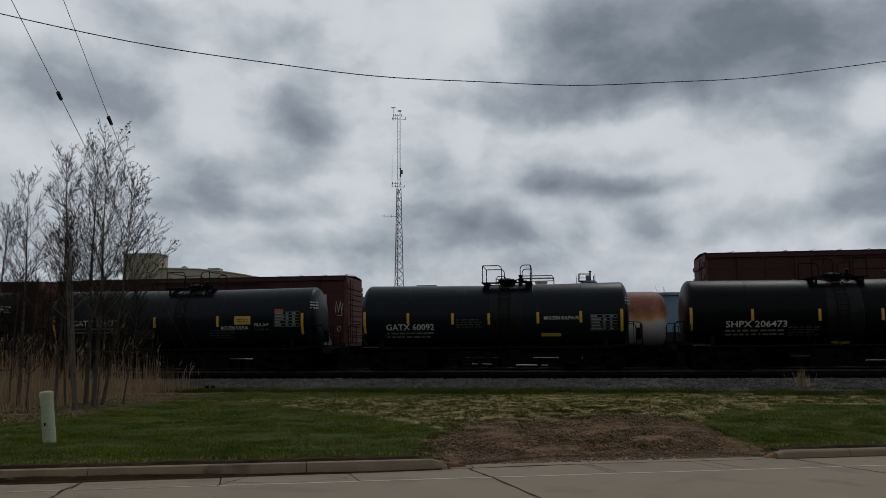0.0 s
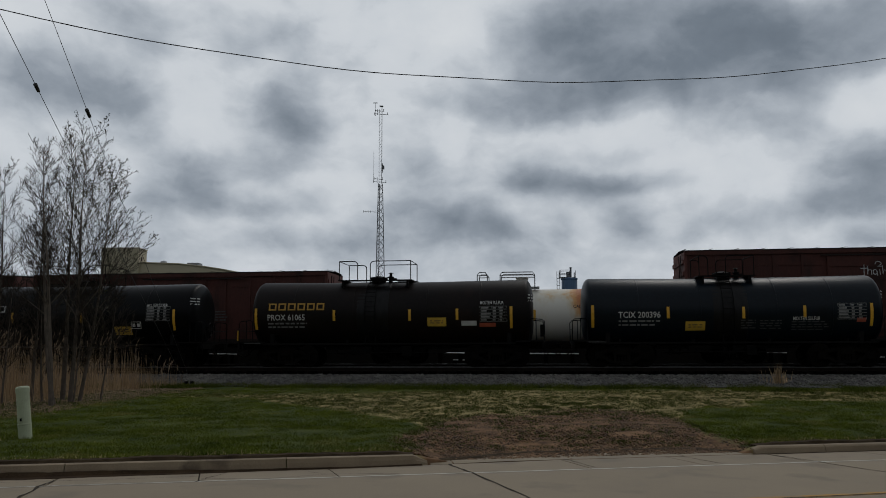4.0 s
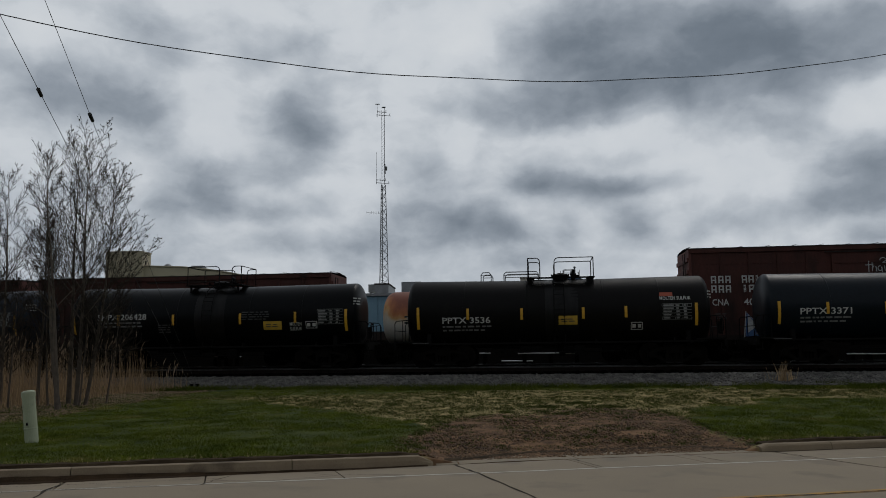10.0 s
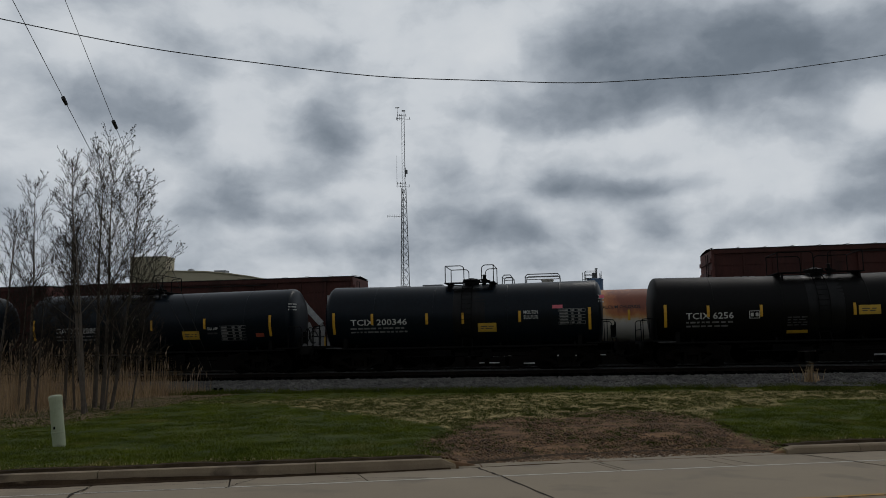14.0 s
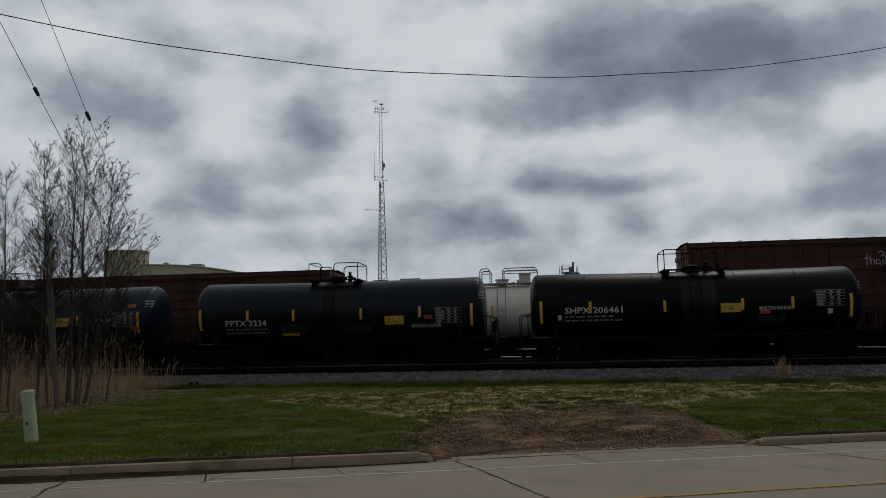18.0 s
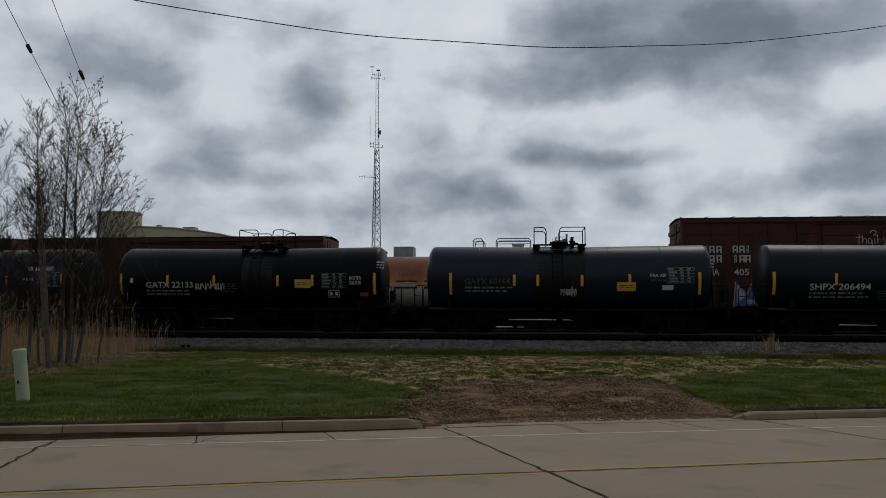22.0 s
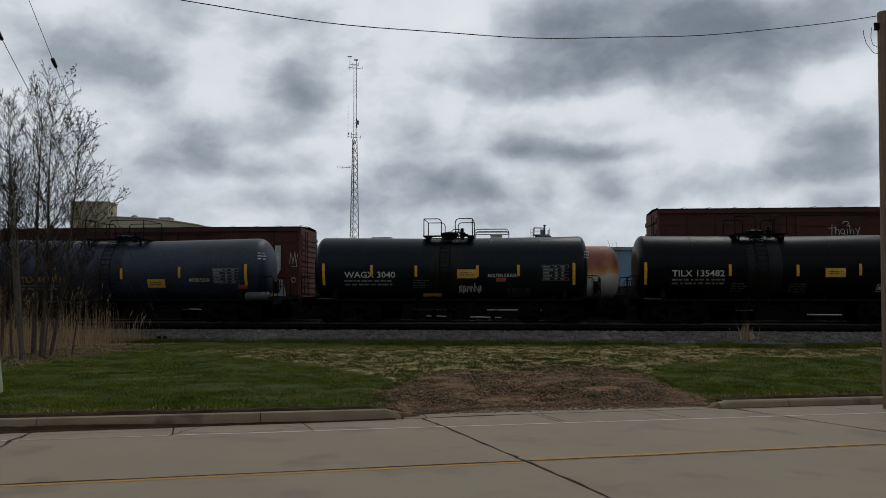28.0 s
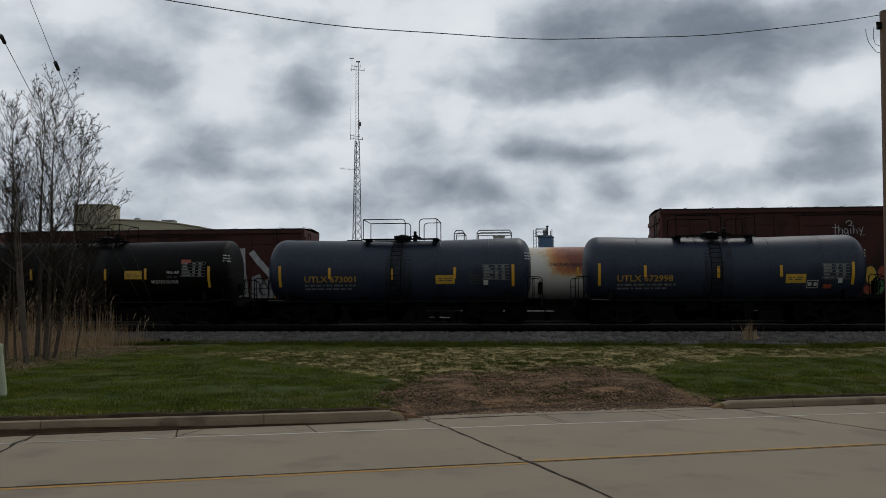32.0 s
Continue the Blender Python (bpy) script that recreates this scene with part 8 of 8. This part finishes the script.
def suv():
    """A compact crossover, nose towards +x, its base at the origin."""
    car = thing("car", pose(0, 0, 0), "silver compact crossover car driving along the road", "car")
    # body lofted from cross sections along its length
    secs = [  # x, half width, sill, belt, roof half width, roof height
        (2.13, 0.42, 0.40, 0.84, 0.38, 0.88), (2.10, 0.62, 0.32, 0.90, 0.54, 0.94), (2.03, 0.75, 0.28, 0.95, 0.64, 1.0), (1.92, 0.82, 0.26, 0.99, 0.71, 1.05), (1.75, 0.865, 0.26, 1.03, 0.75, 1.10),
        (1.3, 0.885, 0.25, 1.07, 0.78, 1.17), (0.98, 0.89, 0.25, 1.08, 0.76, 1.22), (0.2, 0.89, 0.25, 1.08, 0.60, 1.62),
        (-0.2, 0.89, 0.25, 1.09, 0.62, 1.69), (-0.9, 0.89, 0.25, 1.1, 0.62, 1.70), (-1.5, 0.885, 0.26, 1.12, 0.6, 1.65),
        (-1.9, 0.86, 0.3, 1.12, 0.58, 1.48), (-2.08, 0.8, 0.34, 1.07, 0.62, 1.16), (-2.14, 0.66, 0.42, 0.92, 0.6, 0.97)]
    rows = []
    for x, hw, sill, belt, rw, rh in secs:
        rh += 0.06 * smooth(0.95, 1.2, rh)
        half = [(0, sill), (hw * 0.8, sill), (hw * 0.97, sill + 0.12), (hw, (sill + belt) / 2), (hw * 0.985, belt - 0.06), (hw * 0.95, belt),
                ((hw * 0.95 + rw * 2) / 3, belt + (rh - belt) * 0.6), (rw, rh - 0.04), (rw * 0.85, rh), (0, rh + 0.025)]
        rows.append([(x, -a, b) for a, b in half] + [(x, a, b) for a, b in reversed(half)])
    bm = sheet(rows)
    bm.faces.new([v for v in bm.verts][:20])
    bm.faces.new([v for v in bm.verts][-20:])
    bmesh.ops.remove_doubles(bm, verts=bm.verts[:], dist=0.002)
    bmesh.ops.recalc_face_normals(bm, faces=bm.faces[:])
    body = part("body", bm, CAR_PAINT, car, "silver painted body", True)

    solid = bmesh.new()
    solid.from_mesh(body.data)
    tree_of_faces = BVHTree.FromBMesh(solid)
    solid.free()

    def skin(name, upper, lower, material, label="", proud=0.01, parent=body):
        """A panel laid on the front of the body between two outlines of (y, z)."""
        def fine(pts):
            out = []
            for (a, b), (c, d) in zip(pts, pts[1:]):
                out += [(a + (c - a) * k / 4, b + (d - b) * k / 4) for k in range(4)]
            return out + [pts[-1]]
        rows = []
        for (ya, za), (yb, zb) in zip(fine(upper), fine(lower)):
            row = []
            for k in range(6):
                y, z = ya + (yb - ya) * k / 5, za + (zb - za) * k / 5
                hit = tree_of_faces.ray_cast(Vector((4, y, z)), Vector((-1, 0, 0)))[0]
                row.append((hit.x + proud if hit else 1.7, y + (math.copysign(proud, y) if abs(y) > 0.7 else 0), z))
            rows.append(row)
        bm = sheet(rows)
        bmesh.ops.recalc_face_normals(bm, faces=bm.faces[:])
        return part(name, bm, material, parent, label)

    def mirrored(pts, s):
        return [(s * a, b) for a, b in pts]

    def quad(name, pts, material, label="", parent=body):
        bm = bmesh.new()
        bm.faces.new([bm.verts.new(p) for p in pts])
        bmesh.ops.solidify(bm, geom=bm.faces[:], thickness=0.012)
        return part(name, bm, material, parent, label)
    quad("windscreen", [(1.0, -0.70, 1.30), (1.0, 0.70, 1.30), (0.25, 0.56, 1.70), (0.25, -0.56, 1.70)], CAR_GLASS, "dark raked windscreen")
    quad("rear_window", [(-1.95, -0.54, 1.45), (-1.95, 0.54, 1.45), (-2.13, 0.58, 1.17), (-2.13, -0.58, 1.17)], CAR_GLASS)
    for s in (-1, 1):
        for a, b, c, d in ((0.62, -0.36, -0.36, 0.22), (-0.42, -1.2, -1.15, -0.42), (-1.26, -1.72, -1.55, -1.22)):
            quad("side_window", [(a, s * 0.86, 1.13), (b, s * 0.86, 1.14), (c, s * 0.71, 1.52), (d, s * 0.71, 1.52)], CAR_GLASS, "dark side window")
        lamp = skin("headlight", mirrored([(0.5, 0.88), (0.62, 0.945), (0.76, 0.995), (0.855, 1.02)], s), mirrored([(0.53, 0.81), (0.64, 0.8), (0.76, 0.84), (0.855, 0.95)], s), CAR_GLASS, "dark swept-back headlight")
        skin("lamp_lens", mirrored([(0.6, 0.9), (0.7, 0.935), (0.79, 0.965)], s), mirrored([(0.6, 0.85), (0.7, 0.86), (0.79, 0.9)], s), LAMP_GLASS, "clear lens", 0.018, lamp)
        skin("light_bar", mirrored([(0.56, 0.845), (0.68, 0.83), (0.78, 0.87)], s), mirrored([(0.56, 0.825), (0.68, 0.81), (0.78, 0.85)], s), CHROME, "bright bar along the lamp", 0.02, lamp)
        skin("turn_signal", mirrored([(0.815, 0.98), (0.845, 0.995)], s), mirrored([(0.815, 0.92), (0.845, 0.945)], s), AMBER, "amber corner lamp", 0.02, lamp)
        skin("fog_recess", mirrored([(0.56, 0.56), (0.7, 0.56), (0.82, 0.5)], s), mirrored([(0.6, 0.48), (0.7, 0.45), (0.84, 0.43)], s), PLASTIC, "black fog-lamp recess")
        for x in (0.66, -0.39, -1.2):
            part("door_seam", boxes(((x, s * 0.889, 0.68), (0.012, 0.012, 0.72))), PLASTIC, body)
        part("tail_lamp", boxes(((-2.02, s * 0.7, 1.0), (0.16, 0.26, 0.2))), RED_LAMP, body)
        part("mirror", boxes(((0.55, s * 0.98, 1.1), (0.16, 0.2, 0.14))), CAR_PAINT, body)
        part("roof_rail", boxes(((-0.65, s * 0.56, 1.79), (1.9, 0.04, 0.04))), PLASTIC, body)
        part("sill_trim", boxes(((0, s * 0.885, 0.3), (2.0, 0.04, 0.14))), PLASTIC, body, "black lower trim")
        part("door_handle", boxes(((-0.25, s * 0.905, 0.96), (0.18, 0.025, 0.035)), ), CHROME, body)
    skin("grille", [(-0.5, 0.86), (-0.3, 0.9), (0, 0.915), (0.3, 0.9), (0.5, 0.86)], [(-0.46, 0.79), (-0.3, 0.70), (0, 0.67), (0.3, 0.70), (0.46, 0.79)], PLASTIC, "black hexagonal grille")
    skin("grille_bar", [(-0.44, 0.86), (-0.2, 0.835), (0, 0.815), (0.2, 0.835), (0.44, 0.86)], [(-0.44, 0.84), (-0.2, 0.81), (0, 0.785), (0.2, 0.81), (0.44, 0.84)], CHROME, "chrome wing across the grille", 0.02)
    bm = lathe(bmesh.new(), [(0, 0.075), (0.02, 0.075), (0.03, 0.05), (0.03, 0.0)], "X", 18)
    part("badge", shift(bm, (2.12, 0, 0.81)), CHROME, body, "plain round chrome badge")
    skin("lower_grille", [(-0.72, 0.44), (-0.5, 0.5), (0, 0.51), (0.5, 0.5), (0.72, 0.44)], [(-0.72, 0.36), (-0.5, 0.37), (0, 0.37), (0.5, 0.37), (0.72, 0.36)], PLASTIC, "black lower grille")
    part("bumper_trim", boxes(((1.99, 0, 0.3), (0.26, 1.2, 0.1)), ((1.82, 0.66, 0.3), (0.3, 0.34, 0.1)), ((1.82, -0.66, 0.3), (0.3, 0.34, 0.1))), PLASTIC, body, "black lower bumper")
    skin("skid_plate", [(-0.5, 0.385), (0, 0.39), (0.5, 0.385)], [(-0.46, 0.32), (0, 0.31), (0.46, 0.32)], GREY_METAL, "grey skid plate", 0.03)
    part("number_plate", boxes(((2.15, 0, 0.58), (0.03, 0.3, 0.15))), LETTER_WHITE, body, "pale plate with a plain bar")
    part("plate_bar", boxes(((2.167, 0, 0.58), (0.006, 0.22, 0.05))), LETTER_GREY, body)
    part("underside", boxes(((0, 0, 0.3), (3.7, 1.5, 0.12))), PLASTIC, body)
    wheels = []
    for x in (1.28, -1.28):
        for s in (-1, 1):
            arc = [radians(-12 + 204 * k / 20) for k in range(21)]
            bm = sheet([[(x + q * math.cos(a), s * yy, 0.335 + q * math.sin(a)) for q, yy in ((0.45, 0.875), (0.445, 0.9), (0.36, 0.9), (0.355, 0.8))] for a in arc])
            part("wheel_arch", bm, PLASTIC, body, "black wheel-arch trim")
            bm = lathe(bmesh.new(), [(-0.1, 0.25), (-0.105, 0.31), (-0.09, 0.335), (0.09, 0.335), (0.105, 0.31), (0.1, 0.25)], "Z", 32)
            w = part("wheel", shift(bm, pose(0, 0, 0, 90, 0, 0)), RUBBER, car, "black tyre on a ten-spoke alloy rim", True)
            w.location = (x, s * 0.82, 0.335)
            bm = bmesh.new()
            for k in range(10):
                a = k * math.pi / 5
                box(bm, (0.14 * math.cos(a), s * 0.095, 0.14 * math.sin(a)), (0.2, 0.03, 0.05), Euler((0, -a, 0)).to_matrix().to_4x4())
            n = 24
            pipe(bm, [(0.235 * math.cos(2 * math.pi * i / n), s * 0.095, 0.235 * math.sin(2 * math.pi * i / n)) for i in range(n + 1)], 0.016, 5)
            box(bm, (0, s * 0.1, 0), (0.1, 0.03, 0.1))
            part("rim", bm, ALLOY, w, "silver alloy rim")
            wheels.append((w, (x, s * 0.82, 0.335)))
    return car, wheels


CAR, CAR_WHEELS = suv()


# ---- what moves ----
def train_shift(t):
    return 13.289 * t + 0.079 * (t - 16) ** 2 / 16


def car_pose(t):
    p = road_point(11.72 - 12.0 * (t - 4.5), -2.0)
    m = pose(p.x, p.y, p.z, 0, 0, 180 + math.degrees(ROAD_ANGLE))
    return m @ pose(0, 0, 0, 0, 0.01 * 57 * math.cos(ROAD_ANGLE), 0)


def motions():
    walk(cam, PATH, EXPOSURES)
    walk(clouds, [(t, pose(1.1 * (t - 16.5), 3.3 * (t - 16.5), EYE)) for t in (0, 8, 16, 24, 32)])
    for car, s in TRAIN:
        walk(car, [(t, track_pose(s + train_shift(t))) for t in range(0, 33, 2)])
    # axles turn while their car crosses the view
    for axle, at, s in WHEELS:
        rows = [(0.0, pose(*at))]
        for k in range(1, 960):
            t = k / 30
            x = s + train_shift(t)
            if -26 < x < 24:
                rows.append((t, pose(*at, 0, math.degrees((s + train_shift(t)) / 0.457) % 360, 0)))
        walk(axle, rows + [(32.0, pose(*at))])
    walk(CAR, [(t, car_pose(t)) for t in (0, 2, 4, 5, 6, 8, 16, 32)])
    step, speed = 1 / 30, 12.0 / 0.335
    for wheel, at in CAR_WHEELS:
        rows = [(0.0, pose(*at))]
        rows += [(4.2 + k * step, pose(*at, 0, math.degrees(speed * k * step) % 360, 0)) for k in range(60)]
        walk(wheel, rows + [(32.0, pose(*at))])


motions()
